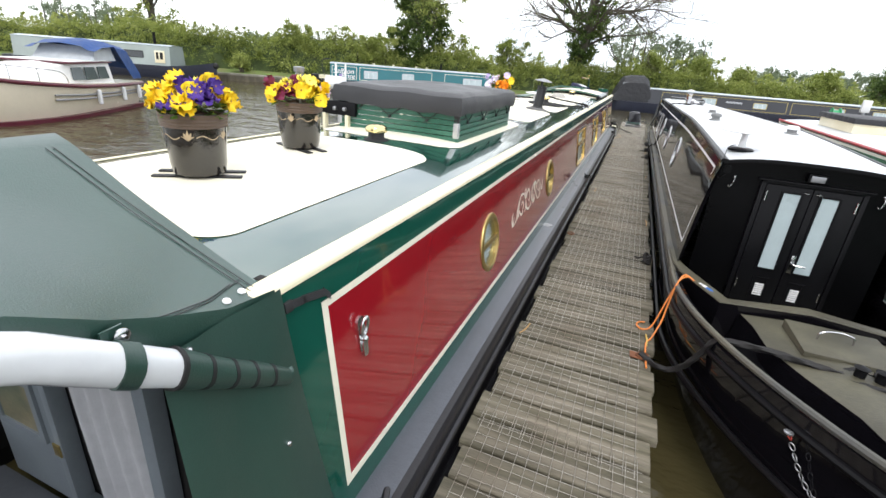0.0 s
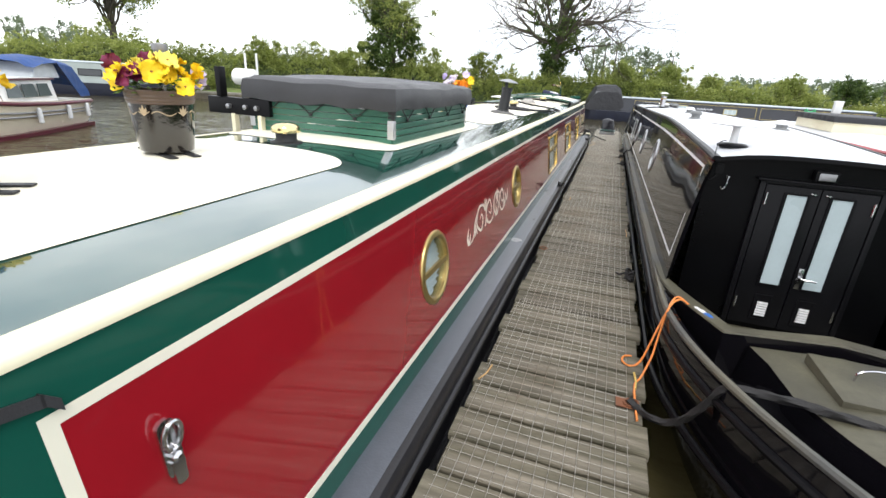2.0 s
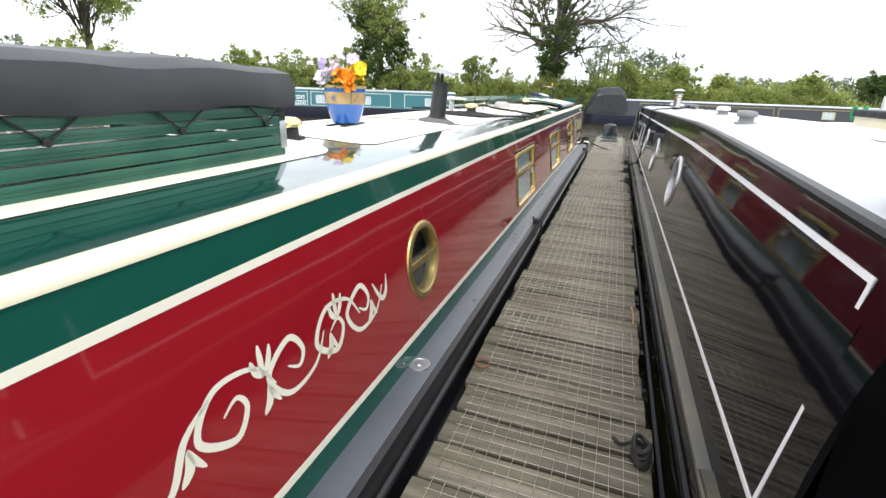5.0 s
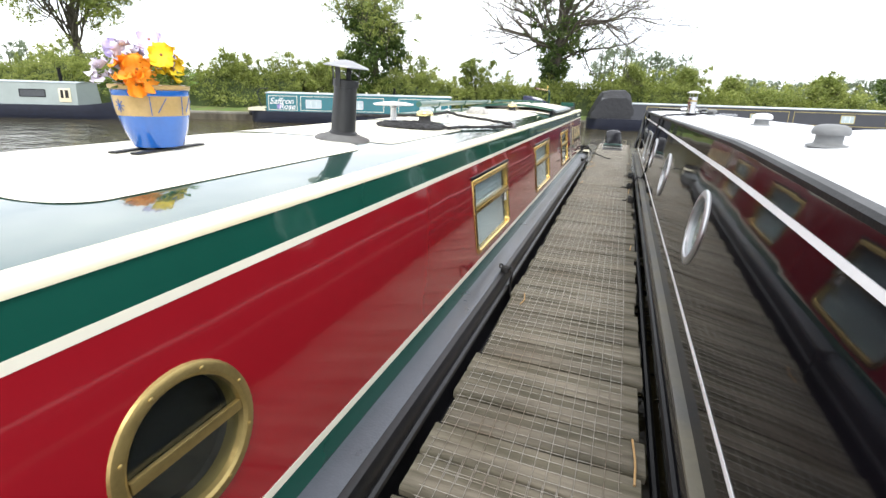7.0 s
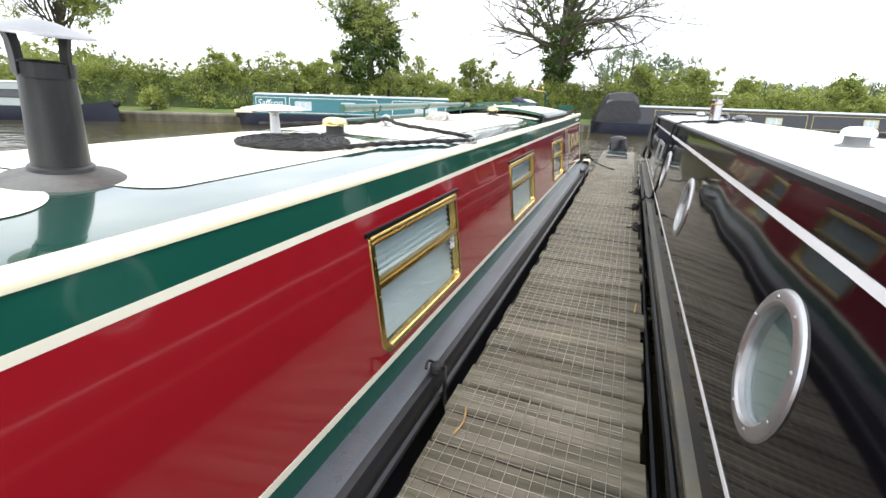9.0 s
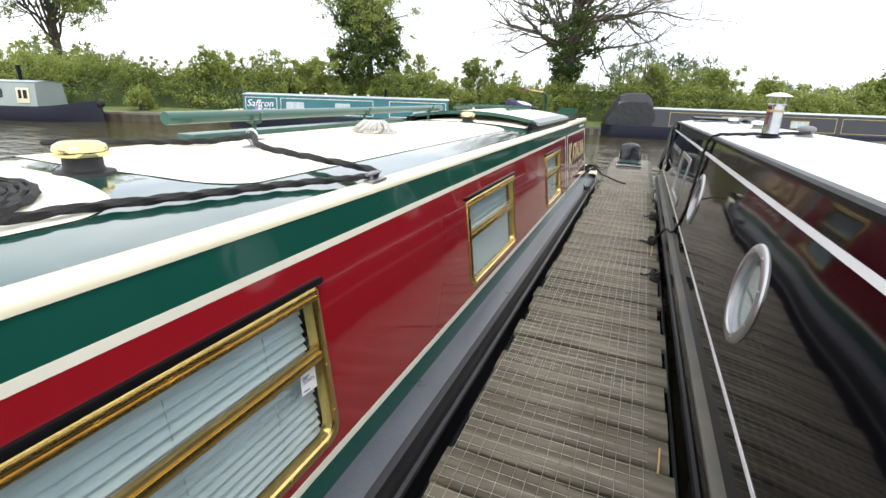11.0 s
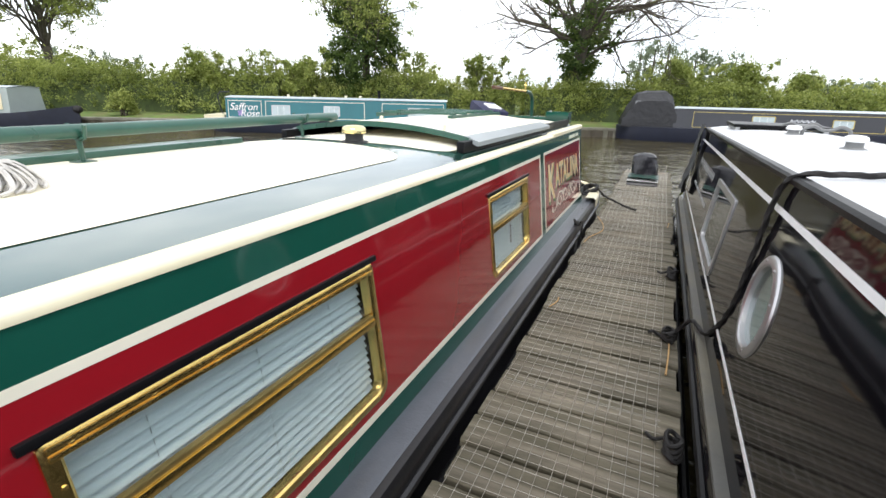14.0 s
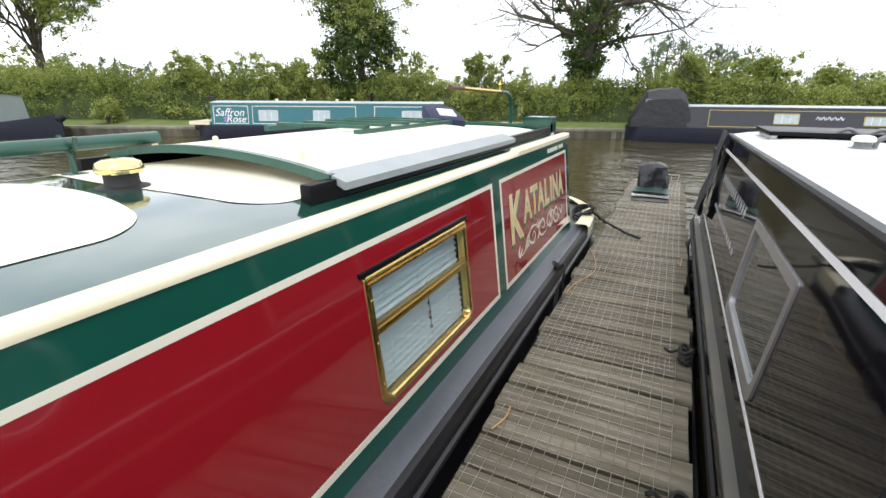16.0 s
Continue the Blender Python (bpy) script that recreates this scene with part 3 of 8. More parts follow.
def ivy_column(at, h, w, seed, label):
    rng = np.random.default_rng(seed)
    ob = thing("tree", label, "tree", at)
    bm = fresh()
    tips = []
    tube(bm, smooth_path([(0, 0, -0.2), (0.1, 0, h * 0.4), (-0.1, 0, h * 0.8)], 5), 0.25, n=8, taper=0.5)
    for k in range(12):
        a = rng.uniform(0, 6.28)
        branch(bm, Vector((0, 0, h * rng.uniform(0.35, 0.8))), Vector((math.cos(a), math.sin(a), 0.5)), w * 0.8, 0.06, 2, rng, tips, 0.5)
    part("trunk", bm, BARK, ob)
    cs = []
    for k in range(320):
        z = h * (0.05 + 0.92 * rng.random())
        ww = w * (0.55 + 0.35 * math.sin(3.1 * z / h + 0.3) + 0.30 * noise.noise(Vector((z * 0.9, seed, 0)))) * (1.0 if z < 0.85 * h else 0.65)
        a, rr = rng.uniform(0, 6.28), ww * rng.uniform(0.35, 1.0)
        sway = 0.35 * math.sin(z * 1.1 + seed) - (0.5 if z > 0.75 * h else 0)
        cs.append((sway + rr * math.cos(a), rr * math.sin(a), z, rng.uniform(0.25, 0.5)))
    leaf_cloud("crown", cs, 120, 0.075, LEAF_DARK, ob, seed)
    leaf_cloud("twig_leaf", [(t.x, t.y, t.z, 0.4) for t in tips], 64, 0.06, LEAF_HEDGE, ob, seed + 3)
    return ob


ivy_column((-13.9, 29.4, 0.1), 5.7, 2.2, 41, "dense dark ivy-covered tree column rising from the hedge")


def open_tree(at, h, crown, seed, label):
    rng = np.random.default_rng(seed)
    ob = thing("tree", label, "tree", at)
    bm = fresh()
    tips = []
    tube(bm, smooth_path([(0, 0, -0.2), (0.15, 0, h * 0.35), (0.0, 0.1, h * 0.62)], 5), 0.28, n=8, taper=0.5)
    for k in range(16):
        a = rng.uniform(0, 6.28)
        branch(bm, Vector((0.1, 0, h * rng.uniform(0.3, 0.62))), Vector((math.cos(a), math.sin(a), rng.uniform(0.5, 1.8))), crown * rng.uniform(0.5, 0.8), 0.08, 3, rng, tips, 0.55)
    part("trunk", bm, BARK, ob)
    leaf_cloud("crown", [(t.x, t.y, t.z, 0.5) for t in tips], 55, 0.08, LEAF_HEDGE, ob, seed)
    cs = []
    for k in range(60):
        a, rr, z = rng.uniform(0, 6.28), crown * 0.55 * math.sqrt(rng.random()), h * (0.05 + 0.33 * rng.random())
        cs.append((rr * math.cos(a), rr * math.sin(a), z, 0.55))
    leaf_cloud("undergrowth", cs, 60, 0.1, LEAF_LIGHT, ob, seed + 2)
    return ob


open_tree((-32.0, 24.6, 0.1), 8.8, 3.9, 51, "open spreading tree with thin foliage over the hedge")


def far_wood(name, az0, az1, dist, h, seed, label):
    """A line of distant trees seen over the hedge."""
    rng = np.random.default_rng(seed)
    ob = thing(name, label, "woodland", kind="stuff")
    cs = []
    bm = fresh()
    az = az0
    while az < az1:
        r = dist * rng.uniform(0.95, 1.1)
        x, y = r * math.sin(radians(az)), r * math.cos(radians(az))
        hh = h * rng.uniform(0.75, 1.05)
        tube(bm, [(x, y, 0), (x, y, hh * 0.9)], 0.25, n=5, taper=0.3)
        for k in range(16):
            z = hh * (0.3 + 0.7 * rng.random())
            w = 1.6 * math.sin(math.pi * min(0.95, (z / hh) * 0.9 + 0.05)) + 0.3
            cs.append((x + rng.uniform(-w, w), y + rng.uniform(-w, w), z, 0.8))
        az += rng.uniform(0.5, 0.9) * 80 / dist
    part("trunk", bm, BARK, ob)
    # the crowns look hazy by their leaf colour alone
    leaf_cloud("crown", cs, 40, 0.2, LEAF_FAR_HAZED, ob, seed)
    return ob


far_wood("far_wood", -60.5, -53, 120, 7.2, 61, "hazy row of distant poplars behind the hedge")
far_wood("far_wood", -75, -66, 95, 5.5, 62, "hazy distant trees behind the hedge")
far_wood("far_wood", -3, 5.4, 85, 8.6, 63, "hazy clump of distant trees behind the hedge")
far_wood("far_wood", -44, -30, 130, 4.5, 64, "hazy low distant trees behind the hedge")
far_wood("far_wood", 10, 28, 110, 4.6, 65, "hazy distant trees behind the moored boats")

# ---------------------------------------------------------------- the red and green narrowboat
XC = -1.5                       # its middle line
ABOARD = ("narrowboat", "cratch_cover", "flower_pot", "mushroom_vent", "roof_box", "mast_bracket", "garden_light", "chimney_flue", "roof_aerial", "mooring_rope",
          "cleat", "roof_ring", "boat_pole", "gang_plank", "mop_head", "sliding_hatch", "roof_rack", "folded_bag", "tiller", "dolly_line")
WM = Matrix(((0, -0.1240, 0.9923, -0.598), (1, 0, 0, 0), (0, 0.9923, 0.1240, 0), (0, 0, 0, 1)))   # (along, up, out) on the towpath-side cabin wall


def mirror_x(p, c):
    return Vector((2 * c - p[0], p[1], p[2]))


def roof_z(x, base=1.016, rise=0.075, half=0.75, c=XC):
    return base + rise * (1 - min(1.0, abs((x - c) / half)) ** 3)


red_boat = thing("narrowboat", "red and dark green narrowboat with cream coach lines", "narrowboat", (XC, 0, WATER_Z))
red_boat.matrix_basis = pose(0, 0, 0)

# hull: bow to the near end, round counter stern at the far end
def hull_half(y, beam, bow0, bow1, st0, st1):
    if y < bow1:
        t = max(0.0, (y - bow0) / (bow1 - bow0))
        return max(0.02, beam * math.sin(t * math.pi / 2) ** 0.7)
    if y > st0:
        t = min(1.0, (y - st0) / (st1 - st0))
        return max(0.05, beam * math.sqrt(max(0.0, 1 - t ** 2.4)))
    return beam


def hull_mesh(bm, ys, c, beam, zt, zb, prof, hw, deck=True):
    rows = []
    for y in ys:
        h = hw(y)
        right = [(c + h + dx * (h / beam), y, z(y) if callable(z) else z) for dx, z in prof]
        rows.append(right + [(2 * c - p[0], p[1], p[2]) for p in right[::-1]])
    if deck:
        return loft(bm, rows)
    k = len(prof)
    loft(bm, [r[:k] for r in rows], cap=False)
    return loft(bm, [r[k:] for r in rows], cap=False)


HB = 1.035
hw_red = lambda y: hull_half(y, HB, -2.6, 0.4, 14.6, 16.0)
ys = list(np.linspace(-2.6, 0.4, 13)) + list(np.linspace(1.2, 14.6, 14)) + list(np.linspace(14.75, 16.0, 11))
bm = fresh()
hull_mesh(bm, ys, XC, HB, 0, 0, [(-0.16, -0.75), (-0.06, -0.40), (0.0, -0.16), (0.0, 0.085), (-0.004, 0.118), (-0.018, 0.135), (-0.05, 0.139), (-0.07, 0.139), (-0.075, -0.30)], hw_red, deck=False)
part("hull", bm, HULL, red_boat, "black bitumen-painted steel hull")
for z0, r in ((0.045, 0.020), (-0.17, 0.026)):
    bm = fresh()
    tube(bm, [(XC + hw_red(y) + 0.004, y, z0) for y in ys[2:-2]], r, n=8)
    part("rubbing_strake", bm, HULL, red_boat)
bm = fresh()
rows = []
for y in [0.2 + 0.45 * k for k in range(33)]:
    rows.append([(XC + HB - 0.045, y, 0.1405), (XC + HB - 0.06, y, 0.146), (-0.618, y, 0.150), (-0.618, y, 0.10)])
loft(bm, rows, cap=False)
part("gunwale", bm, GUN, red_boat, "glossy blue-black painted gunwale")

# openings in the cabin side
PORTS = [(2.565, 0.556), (4.622, 0.562)]
WINS = [(6.80, 7.755), (9.025, 10.01), (11.215, 12.05)]
WZ0, WZ1 = 0.295, 0.805
holes_p = [("c", y, z / 0.9923, 0.160) for y, z in PORTS]
holes_w = [("r", a + 0.035, b - 0.035, WZ0 + 0.035, WZ1 + 0.005) for a, b in WINS]
Y0, Y1, YS, YE = 0.955, 12.43, 12.60, 14.30
B0, B1, T0, T1, TOP = 0.237, 0.264, 0.894, 0.917, 1.018
bm = fresh()
wall_patch(bm, Y0, Y1, B1, T0, holes_p + holes_w, WM)
part("side_panel", bm, RED, red_boat, "long glossy red cabin side panel", smooth=False)
bm = fresh()
wall_patch(bm, YS, YE, B1, T0, [], WM)
part("name_panel", bm, RED, red_boat, "glossy red name panel", smooth=False)
bm = fresh()
for a, b, c, d in ((0.74, 14.43, T1, TOP), (0.74, 14.43, 0.135, B0), (0.74, Y0 - 0.026, B0, T1), (Y1 + 0.026, YS - 0.026, B0, T1), (YE + 0.026, 14.43, B0, T1)):
    wall_patch(bm, a, b, c, d, [], WM)
part("cabin_side", bm, GREEN, red_boat, "glossy dark green cabin side", smooth=False)
bm = fresh()
for a, b in ((Y0 - 0.026, Y1 + 0.026), (YS - 0.026, YE + 0.026)):
    for q in ((a, b, T0, T1), (a, b, B0, B1), (a, a + 0.026, B1, T0), (b - 0.026, b, B1, T0)):
        box(bm, q[0], q[1], q[2], q[3], -0.004, 0.0012, WM)
part("coach_line", bm, LINE, red_boat, "cream painted coach line", smooth=False)
# far side, end walls
bm = fresh()
pr = [(-0.598 - 0.125 * z, z) for z in (0.14, 1.0)]
for y in (0.74, 14.43):
    vs = [bm.verts.new((x, y, z)) for x, z in pr] + [bm.verts.new((2 * XC - x, y, z)) for x, z in pr[::-1]]
    if y > 5:
        bm.faces.new(vs)
vs = [bm.verts.new((2 * XC - x, y, z)) for y in (0.74, 14.43) for x, z in pr]
bm.faces.new((vs[0], vs[1], vs[3], vs[2]))
part("cabin_end", bm, GREEN, red_boat, smooth=False)

# roof, handrails, cream panels
RX = [-0.750, -0.772, -0.82, -0.92, -1.05, -1.2, -1.35, -1.5]
RX = RX + [2 * XC - x for x in RX[-2::-1]]
bm = fresh()
sheet(bm, list(np.linspace(0.72, 14.43, 30)), RX, lambda y, x: (x, y, roof_z(x)))
part("roof", bm, ROOFGREEN, red_boat, "glossy dark green cambered steel roof reflecting the clouds")
bm = fresh()
for s in (0, 1):
    prof = [(-0.731, 1.002), (-0.719, 1.003), (-0.719, 1.017), (-0.725, 1.025), (-0.743, 1.0315), (-0.770, 1.0345), (-0.777, 1.0310), (-0.762, 1.015), (-0.748, 1.003)]
    rows = []
    for k, y in enumerate([0.70, 0.715, 0.74] + list(np.linspace(1, 14.3, 20)) + [14.44, 14.455]):
        f = 0.75 if k == 0 else 1.0
        row = [(-0.76 + (x + 0.76) * f, y, 1.02 + (z - 1.02) * f) for x, z in prof]
        rows.append([(2 * XC - p[0], p[1], p[2]) if s else p for p in row])
    rows = [r + r[:1] for r in rows]
    loft(bm, rows)
part("handrail", bm, CREAM, red_boat, "cream painted roof handrail")
bm = fresh()
rows = []
for y, f in ((12.93, 0.5), (12.95, 0.9), (13.0, 1.0), (13.6, 1.0), (14.2, 1.0), (14.46, 1.0)):
    row = [(-0.76 + dx * f, y, 1.0 + dz * f) for dx, dz in ((0.012, 0.0), (0.044, 0.004), (0.045, 0.034), (0.036, 0.046), (0.0, 0.050), (-0.022, 0.046), (-0.024, 0.02))]
    rows.append(row + row[:1])
loft(bm, rows)
part("handrail_end", bm, CREAM, red_boat, "thicker cream rail end past a notch")


def fine_panel(y0, y1, x_in, r=0.16, bow0=0.0, bow1=0.0, **kw):
    """A cream panel painted on the camber, with steps close together at the ends, where its rounded corners turn."""
    c, half = XC, abs(x_in - XC)
    bm = fresh()
    us = [r * (1 - math.cos(math.pi / 2 * k / 9)) for k in range(10)]
    yy = [y0 + u for u in us] + [y1 - u for u in us[::-1]]
    rows = []
    for y in yy:
        d = min(y - y0, y1 - y)
        inset = r - math.sqrt(max(0, r * r - (r - min(d, r)) ** 2))
        h = half - inset
        near0, near1 = max(0, 1 - (y - y0) / 0.9), max(0, 1 - (y1 - y) / 0.9)
        rows.append([(c + h * u, y + bow0 * near0 * (1 - (abs(u) * h / half) ** 2) * -1 + bow1 * near1 * (1 - (abs(u) * h / half) ** 2), roof_z(c + h * u) + 0.0018) for u in np.linspace(-1, 1, 17)])
    loft(bm, rows, cap=False)
    return part("roof_panel", bm, CREAMROOF, red_boat, "cream painted roof panel")


fine_panel(0.80, 2.33, -0.985, 0.13, 0.0, 0.05)
fine_panel(2.66, 4.43, -0.985, 0.13, 0.1, 0.05)
fine_panel(4.64, 5.98, -0.97, 0.12, 0.05, 0.05)
fine_panel(6.15, 7.42, -0.955, 0.12, 0.05, 0.1)
fine_panel(7.72, 10.72, -0.955, 0.13, 0.1, 0.1)
fine_panel(11.02, 14.30, -0.90, 0.13, 0.1, 0.0)


# portholes and windows
def porthole(u, v, m, parent, ring, R=0.182, r=0.150, bar=True, mat_name="porthole", inner="blind", el=1.0):
    ob = new(mat_name)
    ob.parent = parent
    ob.matrix_basis = m @ Matrix.Translation((u, v, 0)) @ Matrix.Diagonal((el, 1, 1, 1))
    bm = fresh()
    n = 44
    outl = [ellipse(0, 0, q, q, n) for q in (R + 0.004, R, R - 0.008, r + 0.008, r, r - 0.004)]
    zz = [-0.002, 0.007, 0.011, 0.012, 0.006, -0.045]
    loops = [[bm.verts.new((x, y, z)) for x, y in o] for o, z in zip(outl, zz)]
    for a, b in zip(loops, loops[1:]):
        for k in range(n):
            bm.faces.new((a[k], a[(k + 1) % n], b[(k + 1) % n], b[k]))
    part("frame", bm, ring, ob)
    for k in range(8):
        bm = fresh()
        a = 2 * math.pi * (k + 0.5) / 8
        lathe(bm, [(0.006, 0), (0.006, 0.002), (0.003, 0.004)], 10, Matrix.Translation((0.5 * (R + r) * math.cos(a), 0.5 * (R + r) * math.sin(a), 0.011)))
        part("screw", bm, ring, ob)
    bm = fresh()
    plate(bm, ellipse(0, 0, r - 0.003, r - 0.003, n), 0.003, Matrix.Translation((0, 0, -0.012)))
    part("pane", bm, GLASS, ob).visible_shadow = False
    if bar:
        bm = fresh()
        box(bm, -r + 0.003, r - 0.003, -0.014, 0.014, -0.008, 0.008, bevel=0.004)
        part("bar", bm, DULLBRASS, ob)
    if inner == "blind":
        for k in range(-5, 6):
            y = k * 0.0275
            w = math.sqrt(max(0.0004, (r - 0.004) ** 2 - y * y))
            bm = fresh()
            box(bm, -w, w, y - 0.0125, y + 0.0125, -0.0008, 0.0008, Matrix.Translation((0, 0, -0.04)) @ pose(0, y, 0, -44, 0, 0) @ Matrix.Translation((0, -y, 0)))
            part("slat", bm, BLIND, ob)
    elif inner == "frost":
        bm = fresh()
        plate(bm, ellipse(0, 0, r - 0.004, r - 0.004, n), 0.003, Matrix.Translation((0, 0, -0.03)))
        part("curtain", bm, PORTGLASS, ob, "grey-green frosted lining")
    elif inner == "board":
        bm = fresh()
        cut = [(x, y) for x, y in ellipse(0, 0, r - 0.004, r - 0.004, 60) if x < 0.085 - 0.25 * y]
        plate(bm, cut, 0.004, Matrix.Translation((0, 0, -0.04)))
        part("screen", bm, WHITE, ob, "white screen board behind the glass")
        bm = fresh()
        tube(bm, smooth_path([(0.10, -0.055, -0.028), (0.02, -0.018, -0.024), (-0.11, -0.012, -0.028)], 6), 0.0035, 6)
        part("rod", bm, STEEL, ob, "thin bent grey rod")
        bm = fresh()
        box(bm, 0.045, 0.085, 0.03, 0.06, -0.034, -0.022, bevel=0.003)
        part("clip", bm, WHITE, ob)
    # black backing disc and collar, in place of the unlit cabin behind the glass
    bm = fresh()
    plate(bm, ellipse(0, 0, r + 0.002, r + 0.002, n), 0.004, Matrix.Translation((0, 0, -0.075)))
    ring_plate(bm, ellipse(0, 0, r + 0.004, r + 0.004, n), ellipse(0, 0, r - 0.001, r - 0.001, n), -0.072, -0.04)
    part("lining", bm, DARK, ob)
    return ob


porthole(PORTS[0][0], PORTS[0][1] / 0.9923, WM, red_boat, DULLBRASS, inner="blind")
porthole(PORTS[1][0], PORTS[1][1] / 0.9923, WM, red_boat, DULLBRASS, inner="none")


def brass_window(u0, u1, v0, v1, m, parent):
    ob = new("window")
    ob.parent = parent
    ob.matrix_basis = m
    def outl(d, r, rt):
        return round_rect(u0 + d, u1 - d, v0 + d, v1 - d, r, 6, rt)
    bm = fresh()
    ls = [outl(0, 0.06, 0.012), outl(0.002, 0.06, 0.012), outl(0.012, 0.05, 0.010), outl(0.028, 0.045, 0.008), outl(0.034, 0.042, 0.006), outl(0.036, 0.042, 0.006)]
    zs = [-0.002, 0.006, 0.010, 0.010, 0.004, -0.03]
    loops = [[bm.verts.new((x, y, z)) for x, y in o] for o, z in zip(ls, zs)]
    n = len(ls[0])
    for a, b in zip(loops, loops[1:]):
        for k in range(n):
            bm.faces.new((a[k], a[(k + 1) % n], b[(k + 1) % n], b[k]))
    part("frame", bm, BRASS, ob)
    vb = v0 + (v1 - v0) * 0.60
    bm = fresh()
    box(bm, u0 + 0.03, u1 - 0.03, vb - 0.020, vb + 0.004, -0.012, 0.010, bevel=0.004)
    part("transom", bm, BRASS, ob)
    bm = fresh()
    box(bm, u0 + 0.03, u1 - 0.03, vb + 0.004, vb + 0.020, -0.016, 0.004, bevel=0.003)
    part("catch_rail", bm, DULLBRASS, ob, "pale worn brass rail")
    bm = fresh()
    box(bm, u0 + 0.012, u1 - 0.012, v1 - 0.036, v1 - 0.024, 0.008, 0.016, bevel=0.004)
    box(bm, u0 + 0.012, u1 - 0.012, v1 - 0.018, v1 - 0.008, 0.008, 0.014, bevel=0.003)
    part("head_rail", bm, BRASS, ob)
    bm = fresh()
    box(bm, u0 - 0.022, u1 + 0.022, v1 + 0.001, v1 + 0.020, -0.002, 0.012, bevel=0.003)
    part("drip_strip", bm, BLACKSATIN, ob, "dark weather strip over the frame")
    for k in range(18):
        bm = fresh()
        if k < 7:
            p = (u0 + 0.05 + k * (u1 - u0 - 0.1) / 6, v1 - 0.021)
        elif k < 13:
            p = (u0 + 0.07 + (k - 7) * (u1 - u0 - 0.14) / 5, v0 + 0.020)
        else:
            p = (u0 + 0.02 if k % 2 else u1 - 0.02, v0 + 0.1 + (k - 13) // 2 * 0.16)
        lathe(bm, [(0.0055, 0), (0.005, 0.002), (0.0025, 0.0035)], 8, Matrix.Translation((*p, 0.010)))
        part("screw", bm, BRASS, ob)
    for a, b, q in ((v0 + 0.034, vb - 0.018, -0.012), (vb + 0.02, v1 - 0.034, -0.018)):
        bm = fresh()
        box(bm, u0 + 0.034, u1 - 0.034, a, b, q - 0.004, q)
        part("pane", bm, GLASS, ob, smooth=False).visible_shadow = False
    v = v0 + 0.04
    k = 0
    while v < v1 - 0.045:
        bm = fresh()
        w = 0.0118
        us = np.linspace(u0 + 0.04, u1 - 0.04, 3)
        sheet(bm, us, [-w, -w / 2, 0, w / 2, w], lambda a, b: (a, v + b * 0.92, -0.045 - b * 0.62 + 0.0012 * (1 - (b / w) ** 2)))
        part("slat", bm, BLIND, ob)
        v += 0.0288
    for f in (0.2, 0.5, 0.8):
        bm = fresh()
        tube(bm, [(u0 + f * (u1 - u0), v0 + 0.036, -0.043), (u0 + f * (u1 - u0), v1 - 0.036, -0.043)], 0.0012, 4)
        part("cord", bm, STEEL, ob)
    # black plate behind the blind, the cabin's darkness put into its colour
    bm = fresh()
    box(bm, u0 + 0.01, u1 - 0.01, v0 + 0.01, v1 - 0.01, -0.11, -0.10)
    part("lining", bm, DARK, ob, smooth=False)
    return ob


for a, b in WINS:
    brass_window(a, b, WZ0, WZ1, WM, red_boat)

# ---------------------------------------------------------------- the black narrowboat
black_boat = thing("narrowboat", "glossy black narrowboat with white roof and white coach lines", "narrowboat")
black_boat.matrix_basis = pose(0, 6, 0, -0.95, 0, 0) @ pose(0, -6, 0)
BC = 1.17
BM = Matrix(((0, 0.1113, -0.9938, 0.485), (-1, 0, 0, 0), (0, 0.9938, 0.1113, 0), (0, 0, 0, 1)))     # (back along, up, out)
hw_blk = lambda y: max(0.02, hull_half(y, 1.04, 1.15, 3.35, 15.6, 17.0) - 0.34)
ysb = list(np.linspace(1.42, 3.35, 19)) + list(np.linspace(4.0, 15.4, 10)) + list(np.linspace(15.7, 17.0, 9))
sheer = lambda y: 0.0 if y > 3.4 else 0.05 * (3.4 - y) ** 1.3
bm = fresh()
hull_mesh(bm, ysb, BC, 0.70, 0, 0, [(-0.30, -0.75), (-0.16, -0.40), (-0.02, -0.02), (0.0, lambda y: 0.24 + sheer(y)), (-0.012, lambda y: 0.262 + sheer(y)), (-0.03, lambda y: 0.268 + sheer(y)), (-0.055, lambda y: 0.268 + sheer(y)), (-0.06, lambda y: 0.18 + sheer(y))], hw_blk, deck=False)
hullob = part("hull", bm, BLACK, black_boat, "glossy black steel hull")
# the fore well is open: its deck lies lower
bm = fresh()
rows = []
for y in [3.45] + list(np.linspace(3.6, 15.6, 12)):
    rows.append([(0.472, y, 0.262), (0.475, y, 0.2705), (0.480, y, 0.2725), (0.518, y, 0.2735), (0.518, y, 0.2)])
loft(bm, rows, cap=False)
part("gunwale", bm, GREYDECK, black_boat, "weathered grey gunwale top")
for z0, r in ((0.17, 0.018), (-0.1, 0.02)):
    bm = fresh()
    tube(bm, [(BC - hw_blk(y) - 0.004, y, z0 + sheer(y)) for y in ysb[1:-1]], r, n=8)
    part("rubbing_strake", bm, BLACKSATIN, black_boat)
BY0, BY1 = 3.72, 15.3
bholes = [("c", -6.57, 0.742, 0.155), ("c", -8.65, 0.725, 0.155), ("c", -10.63, 0.730, 0.155), ("r", -12.66, -11.77, 0.455, 0.915)]
bm = fresh()
wall_patch(bm, -BY1, -BY0, 0.262, 1.17, bholes, BM)
part("cabin_side", bm, BLACK, black_boat, "mirror-glossy black cabin side", smooth=False)
bm = fresh()
